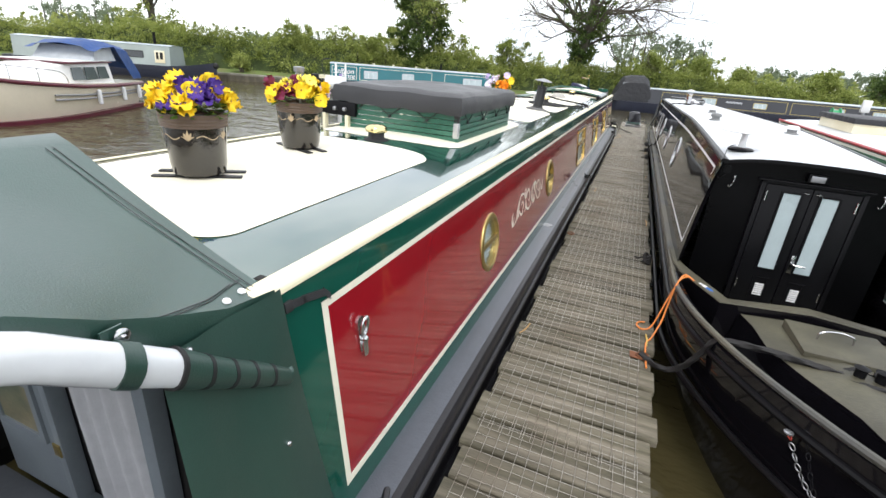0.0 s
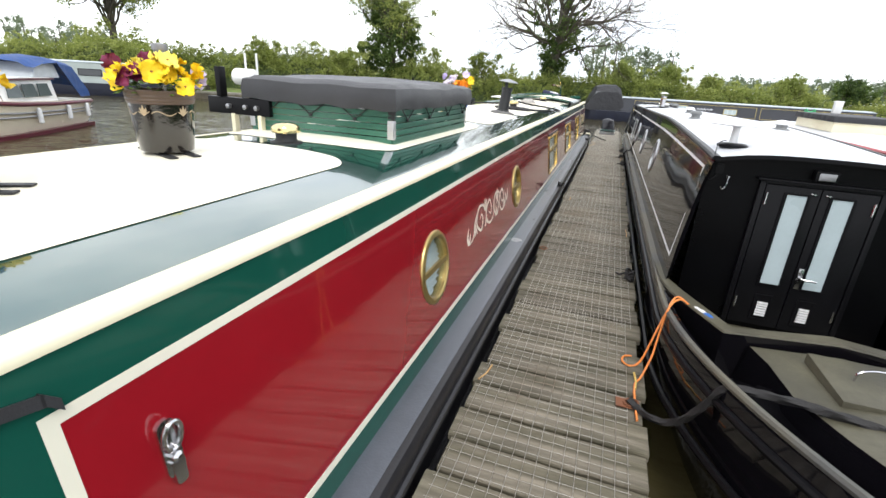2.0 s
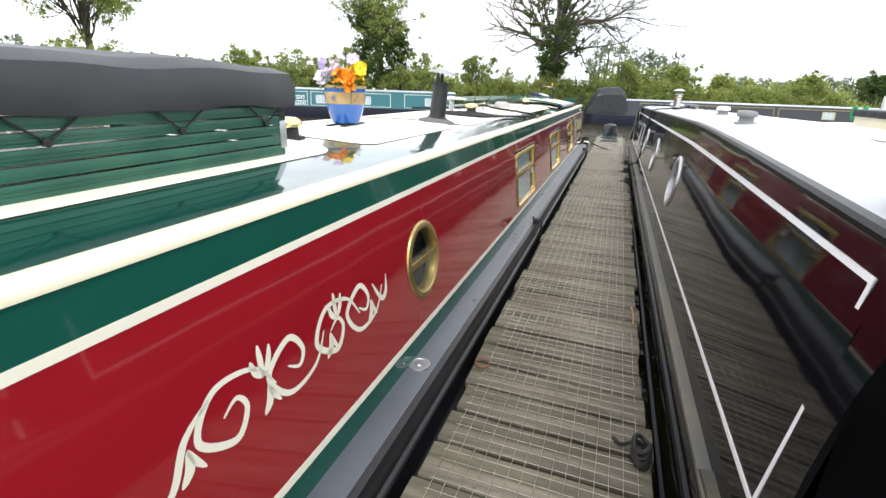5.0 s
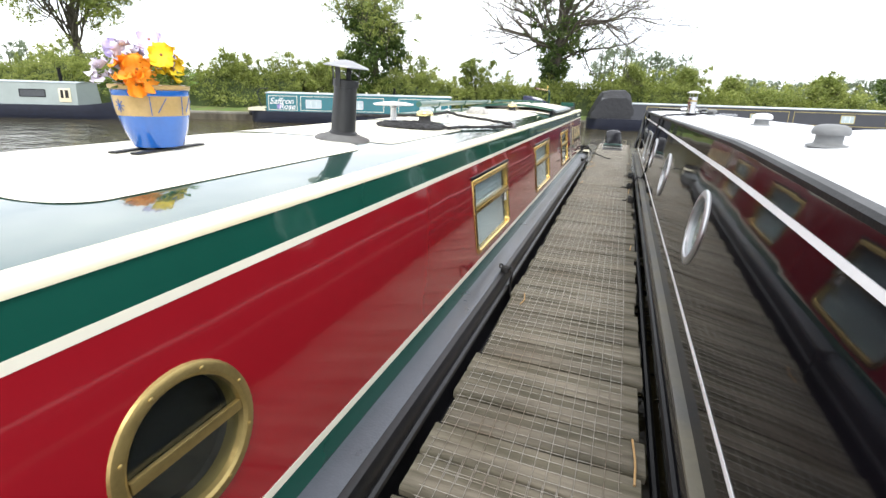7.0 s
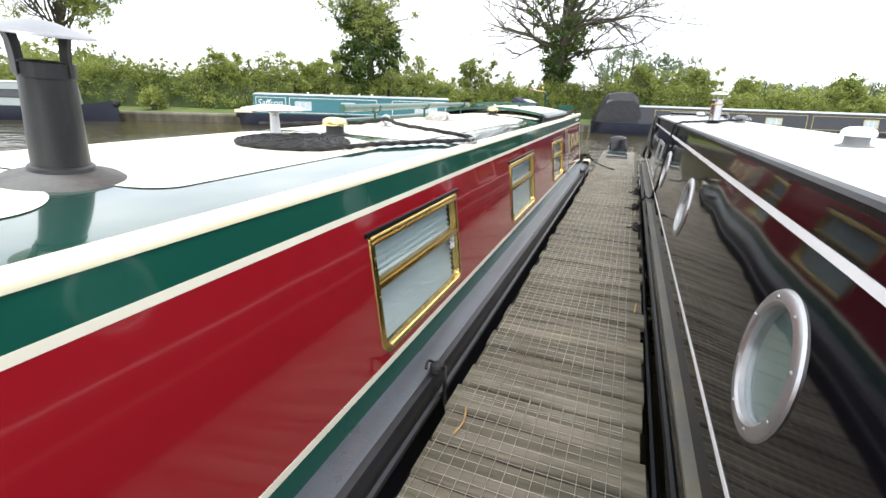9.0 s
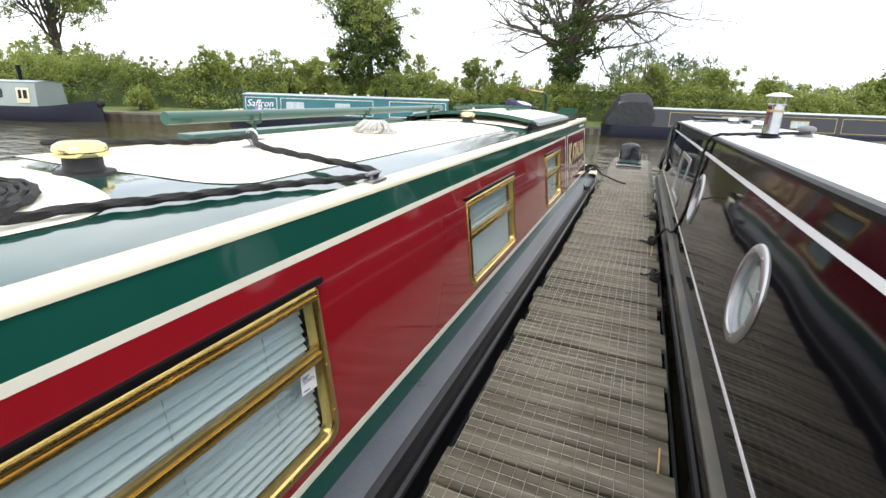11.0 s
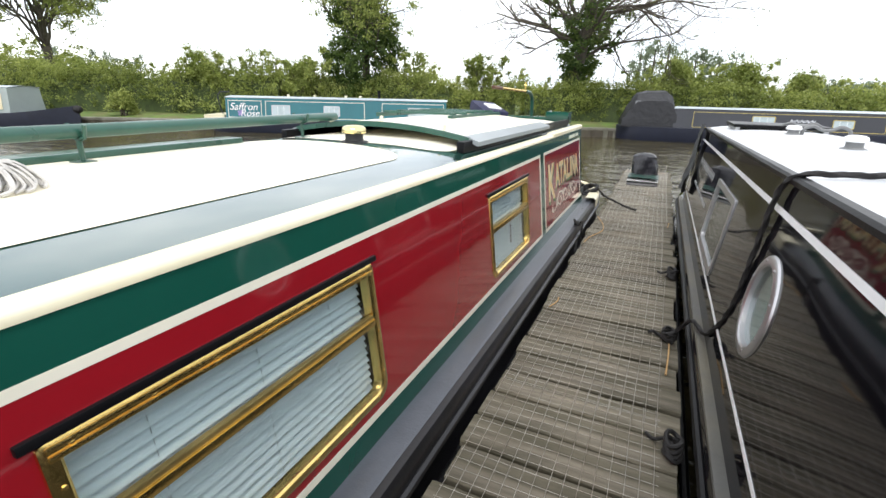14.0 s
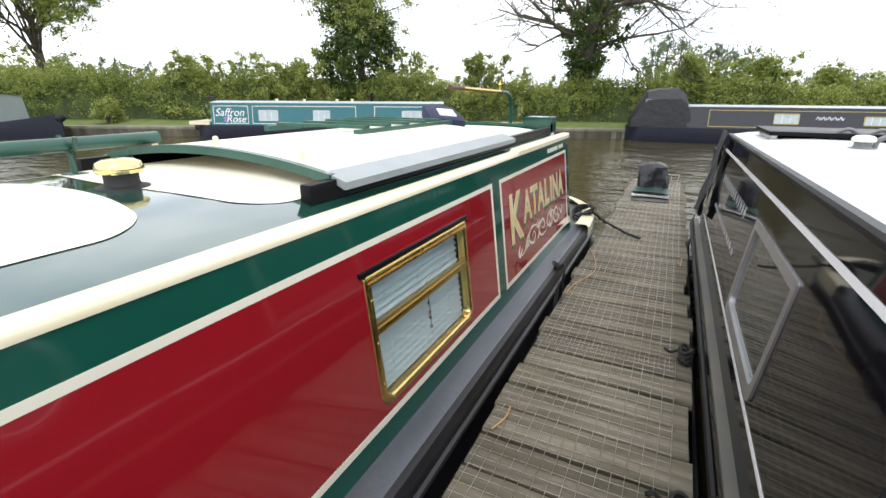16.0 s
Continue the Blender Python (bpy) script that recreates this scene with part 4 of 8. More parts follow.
for q in ((-BY1 + 0.1, -BY0 - 0.03, 1.046, 1.069), (-BY1 + 0.1, -BY0 - 0.03, 0.406, 0.421), (-BY0 - 0.044, -BY0 - 0.03, 0.42, 1.048)):
    box(bm, q[0], q[1], q[2], q[3], -0.004, 0.0028, BM)
part("coach_line", bm, WHITE, black_boat, "white coach line", smooth=False)
for u, v, fill in ((-6.57, 0.742, "frost"), (-8.65, 0.725, "board"), (-10.63, 0.730, "frost")):
    porthole(u, v, BM, black_boat, ALU, R=0.192, r=0.152, bar=False, inner=fill)
bz = lambda x: roof_z(x, 1.172, 0.05, 0.56, BC)
BRX = [0.616, 0.64, 0.68, 0.78, 0.92, 1.05, 1.17]
BRX = BRX + [2 * BC - x for x in BRX[-2::-1]]
bm = fresh()
sheet(bm, list(np.linspace(BY0 - 0.12, BY1, 24)), BRX, lambda y, x: (x, y, bz(x)))
part("roof", bm, WHITEROOF, black_boat, "white painted cambered roof")
bm = fresh()
for s in (0, 1):
    rows = []
    prof = [(0.604, 1.158), (0.602, 1.176), (0.612, 1.186), (0.640, 1.188), (0.650, 1.180), (0.65, 1.15)]
    for y in np.linspace(BY0 - 0.13, BY1 + 0.01, 20):
        rows.append([(2 * BC - x, y, z) if s else (x, y, z) for x, z in prof + prof[:1]])
    loft(bm, rows)
part("handrail", bm, BLACKSATIN, black_boat, "black roof edge rail")
# far side and stern end
bm = fresh()
vs = [bm.verts.new((2 * BC - (0.485 + 0.112 * z), y, z)) for y in (BY0, BY1) for z in (0.26, 1.17)]
bm.faces.new((vs[0], vs[1], vs[3], vs[2]))
vs = [bm.verts.new((x, BY1, z)) for x, z in ((0.514, 0.26), (0.616, 1.17), (2 * BC - 0.616, 1.17), (2 * BC - 0.514, 0.26))]
bm.faces.new(vs)
part("cabin_end", bm, BLACK, black_boat, smooth=False)

# ---------------------------------------------------------------- fittings on the red boat
bow_cover = thing("cratch_cover", "grey-green vinyl cratch cover with its side rolled up", "boat cover")
PV = -0.718
hem = [(0.76, 1.014), (0.62, 1.032), (0.49, 1.08), (0.38, 1.13), (0.26, 1.20), (0.10, 1.25), (-0.4, 1.26), (-1.6, 1.20)]
bm = fresh()
rows = []
for y, z in hem:
    ridge = 1.31 if y > -0.5 else 1.24
    half = 0.775 if y > 0 else 0.775 * max(0.25, 1 + 0.45 * y)
    row = []
    for k in range(13):
        t = k / 12
        x = XC + half * (1 - t)
        sag = -0.012 * math.sin(math.pi * t) + 0.004 * noise.noise(Vector((x * 5, y * 6, 1)))
        rz = z + (ridge - z) * t + sag
        if t > 0.94:
            rz -= 0.008
        row.append((x, y + (0.03 * t if y > 0.7 else 0), rz))
    row += [(2 * XC - p[0], p[1], p[2]) for p in row[-2::-1]]
    rows.append(row)
loft(bm, rows, cap=False)
top = part("top_sheet", bm, VINYL, bow_cover, "smooth grey-green vinyl top")
bm = fresh()
# side flap lying over the cabin corner and the well opening's edge
rows = []
for k in range(10):
    t = k / 9
    z = 1.035 - t * 0.94
    ua, ub = 0.44 - 0.03 * t, 0.765 + 0.105 * t ** 1.3
    rows.append([WM @ Vector((ua + (ub - ua) * s, z, 0.016 + 0.006 * math.sin(9 * s + 3 * t))) for s in np.linspace(0, 1, 9)])
loft(bm, rows, cap=False)
part("side_flap", bm, VINYL, bow_cover, "dark green vinyl side flap")
bm = fresh()
rows = []
for y, z in hem:
    half = 0.775 if y > 0 else 0.775 * max(0.25, 1 + 0.45 * y)
    rows.append([(XC + half + 0.004, y, z + 0.012), (XC + half + 0.008, y, z - 0.012), (XC + half + 0.002, y, z - 0.075)])
loft(bm, rows, cap=False)
part("valance", bm, VINYL, bow_cover, "dark green hem strip")


def cover_at(y, t):
    """A place on the cratch cover's top sheet: along the boat, and from hem (0) to ridge (1)."""
    z = float(np.interp(y, [h[0] for h in hem[::-1]], [h[1] for h in hem[::-1]]))
    return Vector((XC + 0.775 * (1 - t), y, z + (1.31 - z) * t - 0.012 * math.sin(math.pi * t) + 0.003))


for off in (0.012, 0.03):
    bm = fresh()
    tube(bm, [cover_at(0.748 - off, t) for t in np.linspace(0.02, 0.9, 14)], 0.0012, 5)
    part("seam", bm, BLACKVINYL, bow_cover)
for off in (0.0, 0.035):
    bm = fresh()
    tube(bm, [cover_at(0.735 - off - k * 0.030, (0.10 - 0.2 * off) * (1 - k / 9)) for k in range(10)], 0.0012, 5)
    part("seam", bm, BLACKVINYL, bow_cover)
for p in (cover_at(0.70, 0.05), cover_at(0.645, 0.035)):
    bm = fresh()
    lathe(bm, [(0.010, 0), (0.009, 0.003), (0.004, 0.005)], 14, Matrix.Translation(p) @ pose(0, 0, 0, 0, 18, 0))
    part("snap", bm, WHITE, bow_cover)
for u, v in ((0.70, 0.62), (0.75, 0.33), (0.50, 1.02)):
    bm = fresh()
    lathe(bm, [(0.008, 0), (0.007, 0.004), (0.003, 0.007)], 12, WM @ Matrix.Translation((u, v, 0.022)))
    part("snap", bm, CHROME, bow_cover)
# the rolled side panel: white window film, green end with dark zip edges
roll = [(0.05, 1.27), (0.244, 1.168), (0.36, 1.080), (0.45, 1.012), (0.56, 0.928), (0.66, 0.855), (0.74, 0.795)]
def roll_at(y):
    return float(np.interp(y, [p[0] for p in roll], [p[1] for p in roll]))
def roll_tube(bm, y0, y1, r0, r1, wob=0.0):
    pts = []
    n = 16
    vs = []
    for k in range(n + 1):
        t = k / n
        y = y0 + (y1 - y0) * t
        vs.append((PV + 0.035, y, roll_at(y), r0 + (r1 - r0) * t))
    rings = []
    for x, y, z, r in vs:
        ring = []
        for a in range(18):
            ang = 2 * math.pi * a / 18
            q = r * (1 + wob * math.sin(2 * ang + 14 * y) + 0.5 * wob * math.sin(5 * ang - 30 * y))
            ring.append(bm.verts.new((x + 0.8 * q * math.cos(ang), y + 0.35 * q * math.sin(ang), z + q * math.sin(ang))))
        rings.append(ring)
    for a, b in zip(rings, rings[1:]):
        for k in range(18):
            bm.faces.new((a[k], a[(k + 1) % 18], b[(k + 1) % 18], b[k]))
    bm.faces.new(rings[0])
    bm.faces.new(rings[-1][::-1])
bm = fresh()
roll_tube(bm, 0.0, 0.452, 0.030, 0.036, 0.05)
part("rolled_window", bm, material("clear_film_roll", (0.70, 0.72, 0.74), 0.18, vary=0.06, grain=6, coat=0.6, wave=0.01, wave_scale=6), bow_cover, "rolled-up clear plastic window film")
for k in range(5):
    bm = fresh()
    y = 0.45 + k * 0.058
    roll_tube(bm, y, y + 0.066, 0.040 - 0.0035 * k, 0.036 - 0.0035 * k, 0.05)
    part("rolled_flap", bm, VINYL, bow_cover, "dark green rolled vinyl edge")
    bm = fresh()
    roll_tube(bm, y - 0.003, y + 0.006, 0.0412 - 0.0035 * k, 0.0410 - 0.0035 * k, 0.05)
    part("zip", bm, RUBBER, bow_cover, "black zip tape")
bm = fresh()
roll_tube(bm, 0.355, 0.385, 0.038, 0.0385, 0.05)
box(bm, PV + 0.012, PV + 0.016, 0.355, 0.392, 1.03, 1.135)
part("strap", bm, VINYL, bow_cover, "green holding strap")
bm = fresh()
lathe(bm, [(0.014, 0), (0.014, 0.003), (0.009, 0.006), (0.005, 0.006), (0.004, 0.012)], 18, Matrix.Translation((PV + 0.022, 0.383, 1.118)) @ pose(0, 0, 0, 0, 90, 0))
part("turn_button", bm, CHROME, bow_cover, "chrome turn button")
# webbing strap with buckle on the cabin corner
bm = fresh()
for a, b in (((0.79, 0.972), (0.86, 0.962)), ((0.85, 0.965), (0.945, 0.945)), ((0.94, 0.95), (0.965, 0.925))):
    rows = []
    for t in (0, 1):
        u, v = a[0] + (b[0] - a[0]) * t, a[1] + (b[1] - a[1]) * t
        rows.append([WM @ Vector((u, v + d, w)) for d, w in ((-0.011, 0.004), (-0.011, 0.009), (0.011, 0.009), (0.011, 0.004), (-0.011, 0.004))])
    loft(bm, rows)
part("strap", bm, BLACKVINYL, bow_cover, "black webbing strap")
bm = fresh()
box(bm, 0.775, 0.805, 0.958, 0.988, 0.006, 0.016, WM, 0.004)
part("buckle", bm, RUBBER, bow_cover)

# the fore well: floor, grey cabin doors, curtain
bm = fresh()
box(bm, -2.3, -0.68, -1.2, 0.70, -0.30, -0.26)
part("well_deck", bm, material("grey_deck_paint", (0.06, 0.065, 0.075), 0.5, vary=0.2, grain=5), red_boat, "grey painted well deck", smooth=False)
DOORGREY = material("grey_door_paint", (0.19, 0.215, 0.235), 0.35, vary=0.1, grain=6, bump=0.1, bump_scale=60)
# plate across the cabin front, coloured as the dark inside the doorway
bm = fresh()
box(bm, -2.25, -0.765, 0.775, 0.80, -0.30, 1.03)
part("fore_bulkhead", bm, DARK, red_boat, "cabin doorway closed by a plate in unlit black", smooth=False)
def panel_door(x0, x1, z0, z1, y, parent, name="door"):
    d = new(name)
    d.parent = parent
    bm = fresh()
    box(bm, x0, x1, y, y + 0.03, z0, z1, bevel=0.004)
    part("leaf", bm, DOORGREY, d, "grey painted door leaf")
    bm = fresh()
    ring_plate(bm, [(x0 + 0.04, z1 - 0.05), (x1 - 0.04, z1 - 0.05), (x1 - 0.04, z1 - 0.34), (x0 + 0.04, z1 - 0.34)], [(x0 + 0.07, z1 - 0.08), (x1 - 0.07, z1 - 0.08), (x1 - 0.07, z1 - 0.31), (x0 + 0.07, z1 - 0.31)], 0, 0.012, Matrix(((1, 0, 0, 0), (0, 0, -1, y), (0, 1, 0, 0), (0, 0, 0, 1))))
    part("moulding", bm, DOORGREY, d)
    bm = fresh()
    box(bm, x0 + 0.07, x1 - 0.07, y - 0.004, y + 0.001, z1 - 0.31, z1 - 0.08)
    part("panel", bm, material("painted_scene_panel", (0.22, 0.19, 0.12), 0.4, vary=0.3, grain=9, second=(0.08, 0.10, 0.07)), d, "small dark painted panel")
    bm = fresh()
    box(bm, x1 - 0.02, x1 + 0.02, y - 0.006, y, z0 + 0.25, z0 + 0.31, bevel=0.002)
    part("hinge", bm, DULLBRASS, d, "brass hinge")
    return d
panel_door(-2.18, -1.80, -0.22, 0.42, 0.70, red_boat)
bm = fresh()
for x in (-1.80, -1.24):
    box(bm, x - 0.03, x + 0.03, 0.70, 0.765, -0.26, 0.95, bevel=0.004)
box(bm, -1.83, -1.21, 0.70, 0.765, -0.28, -0.22, bevel=0.004)
part("door_frame", bm, DOORGREY, red_boat, "grey painted door frame")
bm = fresh()
sheet(bm, np.linspace(-1.66, -1.34, 40), np.linspace(-0.18, 0.75, 8), lambda x, z: (x + 0.05 * (x + 1.5) * (0.75 - z), 0.74 + 0.014 * math.sin(70 * x + 1.5 * math.sin(3 * z)), z))
part("curtain", bm, material("white_net_curtain", (0.46, 0.46, 0.47), 0.8, vary=0.08, grain=20), red_boat, "white gathered curtain")

# hasp on the side, deck filler cap
bm = fresh()
box(bm, -2.40, -0.56, 14.44, 15.6, 0.09, 0.13)
part("stern_deck", bm, GREYDECK, red_boat, "grey stern deck", smooth=False)
hasp = new("hasp")
hasp.parent = red_boat
hasp.matrix_basis = WM
bm = fresh()
plate(bm, round_rect(1.085, 1.125, 0.655, 0.785, 0.018), 0.006)
plate(bm, round_rect(1.092, 1.118, 0.640, 0.70, 0.01), 0.014)
part("plate", bm, CHROME, hasp)
bm = fresh()
ring = [(1.105 + 0.019 * math.cos(a), 0.752 + 0.034 * math.sin(a), 0.018 + 0.008 * math.sin(a)) for a in np.linspace(0, 2 * math.pi, 20)[:-1]]
tube(bm, ring, 0.0055, 8, closed=True)
lathe(bm, [(0.012, 0.006), (0.012, 0.018), (0.006, 0.024)], 12, Matrix.Translation((1.105, 0.703, 0)))
part("loop", bm, CHROME, hasp)
for u in (4.38,):
    bm = fresh()
    lathe(bm, [(0.052, 0), (0.05, 0.004), (0.040, 0.005), (0.038, 0.003), (0.02, 0.003), (0.016, 0.007), (0.006, 0.007)], 26, Matrix.Translation((-0.58, u, 0.1475)))
    part("deck_filler", bm, STEEL, red_boat, "round steel deck filler cap")
bm = fresh()
tube(bm, [(XC + HB - 0.05, 0.95, 0.15), (XC + HB - 0.03, 0.95, 0.19), (XC + HB - 0.05, 1.0, 0.20), (XC + HB - 0.06, 1.0, 0.15)], 0.012, 8)
part("fairlead", bm, HULL, red_boat)


def stroke(bm, pts, w0, w1, m, z=0.0012, taper=True):
    """A painted brush stroke: a flat ribbon that swells and thins."""
    q = smooth_path([Vector((x, y, 0)) for x, y in pts], 8)
    left, right = [], []
    for i, p in enumerate(q):
        d = (q[min(len(q) - 1, i + 1)] - q[max(0, i - 1)])
        d.normalize()
        n = Vector((-d.y, d.x, 0))
        t = i / (len(q) - 1)
        w = (w0 + (w1 - w0) * math.sin(math.pi * t) ** 0.8) if taper else w1
        left.append(bm.verts.new(m @ (p + n * w + Vector((0, 0, z)))))
        right.append(bm.verts.new(m @ (p - n * w + Vector((0, 0, z)))))
    for i in range(len(q) - 1):
        bm.faces.new((left[i], left[i + 1], right[i + 1], right[i]))
    return bm


def scroll(u0, u1, v, h, name, mat, parent):
    """A painted scroll of linked curls with leaf tips."""
    bm = fresh()
    L = u1 - u0
    P = lambda a, b: (u0 + a * L, v + b * h)
    stroke(bm, [P(0.05, -0.15), P(0.015, -0.42), P(-0.01, -0.25), P(0.02, 0.05)], 0.001, 0.016, WM)
    stroke(bm, [P(0.03, -0.48), P(0.10, -0.35), P(0.15, 0.1), P(0.22, 0.35)], 0.001, 0.010, WM)
    for a in (0.13, 0.36, 0.62, 0.86):
        stroke(bm, [P(a - 0.01, -0.40), P(a + 0.015, -0.25), P(a + 0.02, -0.02)], 0.001, 0.013, WM)
        stroke(bm, [P(a + 0.05, -0.38), P(a + 0.03, -0.2), P(a + 0.02, -0.02)], 0.001, 0.009, WM)
    for a, s in ((0.26, 1), (0.47, -1), (0.66, 1), (0.82, -1)):
        w = 0.085
        stroke(bm, [P(a - w * 0.2, 0.0), P(a + w * 0.3, 0.12 * s), P(a + w * 0.55, -0.1 * s), P(a, -0.38 * s), P(a - w, -0.05 * s), P(a - w * 0.3, 0.40 * s), P(a + w, 0.32 * s), P(a + w * 1.7, -0.1 * s)], 0.002, 0.010, WM)
    for a in (0.37, 0.68):
        for d, e in ((-0.03, 0.35), (0.0, 0.5), (0.035, 0.42)):
            stroke(bm, [P(a, 0.12), P(a + d * 0.7, e * 0.7), P(a + d, e + 0.08)], 0.001, 0.010, WM)
    stroke(bm, [P(0.90, 0.25), P(0.95, -0.15), P(0.985, -0.1), P(1.0, 0.25)], 0.001, 0.012, WM)
    return part(name, bm, mat, parent, "painted cream scroll decoration", smooth=False, normals=False)


scroll(3.12, 4.24, 0.585, 0.20, "scrollwork", LINE, red_boat)
scroll(12.86, 14.12, 0.425, 0.15, "scrollwork", LINE, red_boat)
GOLD = material("gold_lettering", (0.66, 0.46, 0.14), 0.35, vary=0.15, grain=12, second=(0.72, 0.62, 0.36))
GREENLET = material("green_letter_shadow", (0.05, 0.14, 0.04), 0.4, vary=0.1)
CREAMLET = material("cream_letter_outline", (0.74, 0.70, 0.52), 0.4, vary=0.05)


def boat_letter(ch, u0, u1, v0, v1, m, parent, layers):
    for mat, du, dv, w, bold in layers:
        ob = letters("letter", ch, 1.0, mat, Matrix.Identity(4), parent, 0.0, "LEFT", 0.0, bold)
        xs_ = [v.co.x for v in ob.data.vertices]
        ys_ = [v.co.y for v in ob.data.vertices]
        sx, sy = (u1 - u0) / (max(xs_) - min(xs_)), (v1 - v0) / (max(ys_) - min(ys_))
        ob.matrix_basis = m @ Matrix.Translation((u0 + du - min(xs_) * sx, v0 + dv - min(ys_) * sy, w)) @ Matrix.Diagonal((sx, sy, 1, 1))


spans = [("K", 12.72, 12.98, 0.475, 0.80), ("A", 12.99, 13.19, 0.555, 0.775), ("T", 13.17, 13.36, 0.56, 0.775), ("A", 13.34, 13.54, 0.56, 0.77), ("L", 13.55, 13.69, 0.56, 0.77), ("I", 13.72, 13.78, 0.56, 0.765), ("N", 13.81, 13.98, 0.555, 0.765), ("A", 13.99, 14.18, 0.545, 0.765)]
for ch, a, b, c, d in spans:
    boat_letter(ch, a, b, c, d, WM, red_boat, ((GREENLET, 0.016, -0.030, 0.0011, 0.02), (CREAMLET, 0.0, 0.0, 0.0016, 0.035), (GOLD, 0.0, 0.0, 0.0021, 0.004)))
bm = fresh()
for k in range(16):
    if k != 10:
        box(bm, 13.70 + k * 0.034, 13.724 + k * 0.034, 0.948, 0.980, 0.0, 0.0012, WM)
part("registration_lettering", bm, LINE, red_boat, "small cream unreadable lettering", smooth=False)


# ---------------------------------------------------------------- things on the red boat's roof
def flower_mesh(name, col_a, col_eye, seed):
    """A pansy: five rounded, waved petals round a dark eye."""
    rng = np.random.default_rng(seed)
    bm = fresh()
    for k, (ang, ln, wd) in enumerate(((60, 0.030, 0.021), (120, 0.030, 0.021), (0, 0.027, 0.019), (180, 0.027, 0.019), (270, 0.031, 0.026))):
        a = radians(ang)
        d, n = Vector((math.cos(a), math.sin(a), 0)), Vector((-math.sin(a), math.cos(a), 0))
        lift = 0.004 + 0.0015 * k
        rows = []
        for t in (0.0, 0.3, 0.6, 0.85, 1.0):
            w = wd * math.sin(math.pi * min(0.98, 0.12 + 0.62 * t)) * (1 if t < 1 else 0.55)
            rows.append([d * (ln * t) + n * (w * s) + Vector((0, 0, lift + 0.016 * t * t * (0.5 + 0.6 * math.sin(4 * s + 1.7 * k)))) for s in (-1, -0.5, 0, 0.5, 1)])
        loft(bm, rows, cap=False)
    me = bpy.data.meshes.new(name)
    bm.to_mesh(me)
    bm.free()
    me.materials.append(col_a)
    me.shade_smooth()
    return me


def petal(name, c, rough=0.6):
    return material(name, c, rough, vary=0.16, grain=25)


YEL, YEL2 = petal("yellow_petals", (0.90, 0.62, 0.01)), petal("pale_yellow_petals", (0.92, 0.80, 0.12))
PUR, WIN, LIL = petal("purple_petals", (0.05, 0.012, 0.20)), petal("wine_petals", (0.16, 0.01, 0.05)), petal("lilac_petals", (0.62, 0.52, 0.80))
ORA, PAL = petal("orange_petals", (0.90, 0.30, 0.008)), petal("white_lilac_petals", (0.80, 0.74, 0.86))
F = {k: flower_mesh("flower", m, m, i) for i, (k, m) in enumerate({"y": YEL, "p": YEL2, "v": PUR, "w": WIN, "l": LIL, "o": ORA, "s": PAL}.items())}
eye_bm = fresh()
lathe(eye_bm, [(0.0035, 0), (0.003, 0.0015), (0.0012, 0.002)], 8)
EYE_ME = bpy.data.meshes.new("eye")
eye_bm.to_mesh(EYE_ME)
eye_bm.free()
EYE_ME.materials.append(petal("flower_eye", (0.30, 0.12, 0.02)))
GLAZE = material("black_glazed_ceramic", (0.012, 0.009, 0.007), 0.07, vary=0.3, grain=5, coat=0.8, bump=0.3, bump_scale=40)
BLUEGLAZE = material("blue_glazed_ceramic", (0.015, 0.11, 0.42), 0.15, vary=0.12, grain=8, coat=0.6)
SANDGLAZE = material("sand_glazed_band", (0.42, 0.29, 0.12), 0.3, vary=0.18, grain=10, coat=0.3)
TERRA = material("brown_glazed_rim", (0.085, 0.052, 0.032), 0.5, vary=0.15, grain=10)
BUFF = material("buff_slip_pattern", (0.42, 0.32, 0.20), 0.4, vary=0.1)
SOIL = material("potting_soil", (0.03, 0.02, 0.012), 0.95, vary=0.4, grain=30, bump=1, bump_scale=60)
POTLEAF = leaf_material("pansy_leaves", (0.05, 0.10, 0.012), (0.16, 0.26, 0.04))


def pot_leaves(ob, at, r, n, seed):
    rng = np.random.default_rng(seed)
    v, f = [], []
    for k in range(n):
        a, rr = rng.uniform(0, 6.28), r * rng.uniform(0.5, 1.12)
        p = Vector((rr * math.cos(a), rr * math.sin(a), at + rng.uniform(0.0, 0.06)))
        d = Vector((math.cos(a), math.sin(a), rng.uniform(-0.5, 0.5))).normalized()
        n_ = d.cross(Vector((0, 0, 1))).normalized()
        L = rng.uniform(0.025, 0.045)
        i = len(v)
        up = n_.cross(d)
        v += [p, p + d * L * 0.5 + n_ * L * 0.35 - up * 0.004, p + d * L, p + d * L * 0.5 - n_ * L * 0.35 - up * 0.004, p + d * L * 0.5 + up * 0.002]
        f += [(i, i + 1, i + 4), (i + 1, i + 2, i + 4), (i + 2, i + 3, i + 4), (i + 3, i, i + 4)]
    me = bpy.data.meshes.new("foliage")
    me.from_pydata([tuple(q) for q in v], [], f)
    me.materials.append(POTLEAF)
    o = new("foliage", me)
    o.parent = ob


def bloom(ob, key, x, y, z, rx, rz, s=1.0):
    fl = new("flower", F[key])
    fl.parent = ob
    fl.matrix_basis = pose(x, y, z, rx, 0, rz) @ Matrix.Diagonal((s, s, s, 1))
    e = new("eye", EYE_ME)
    e.parent = fl
    e.matrix_basis = Matrix.Translation((0, 0, 0.011))


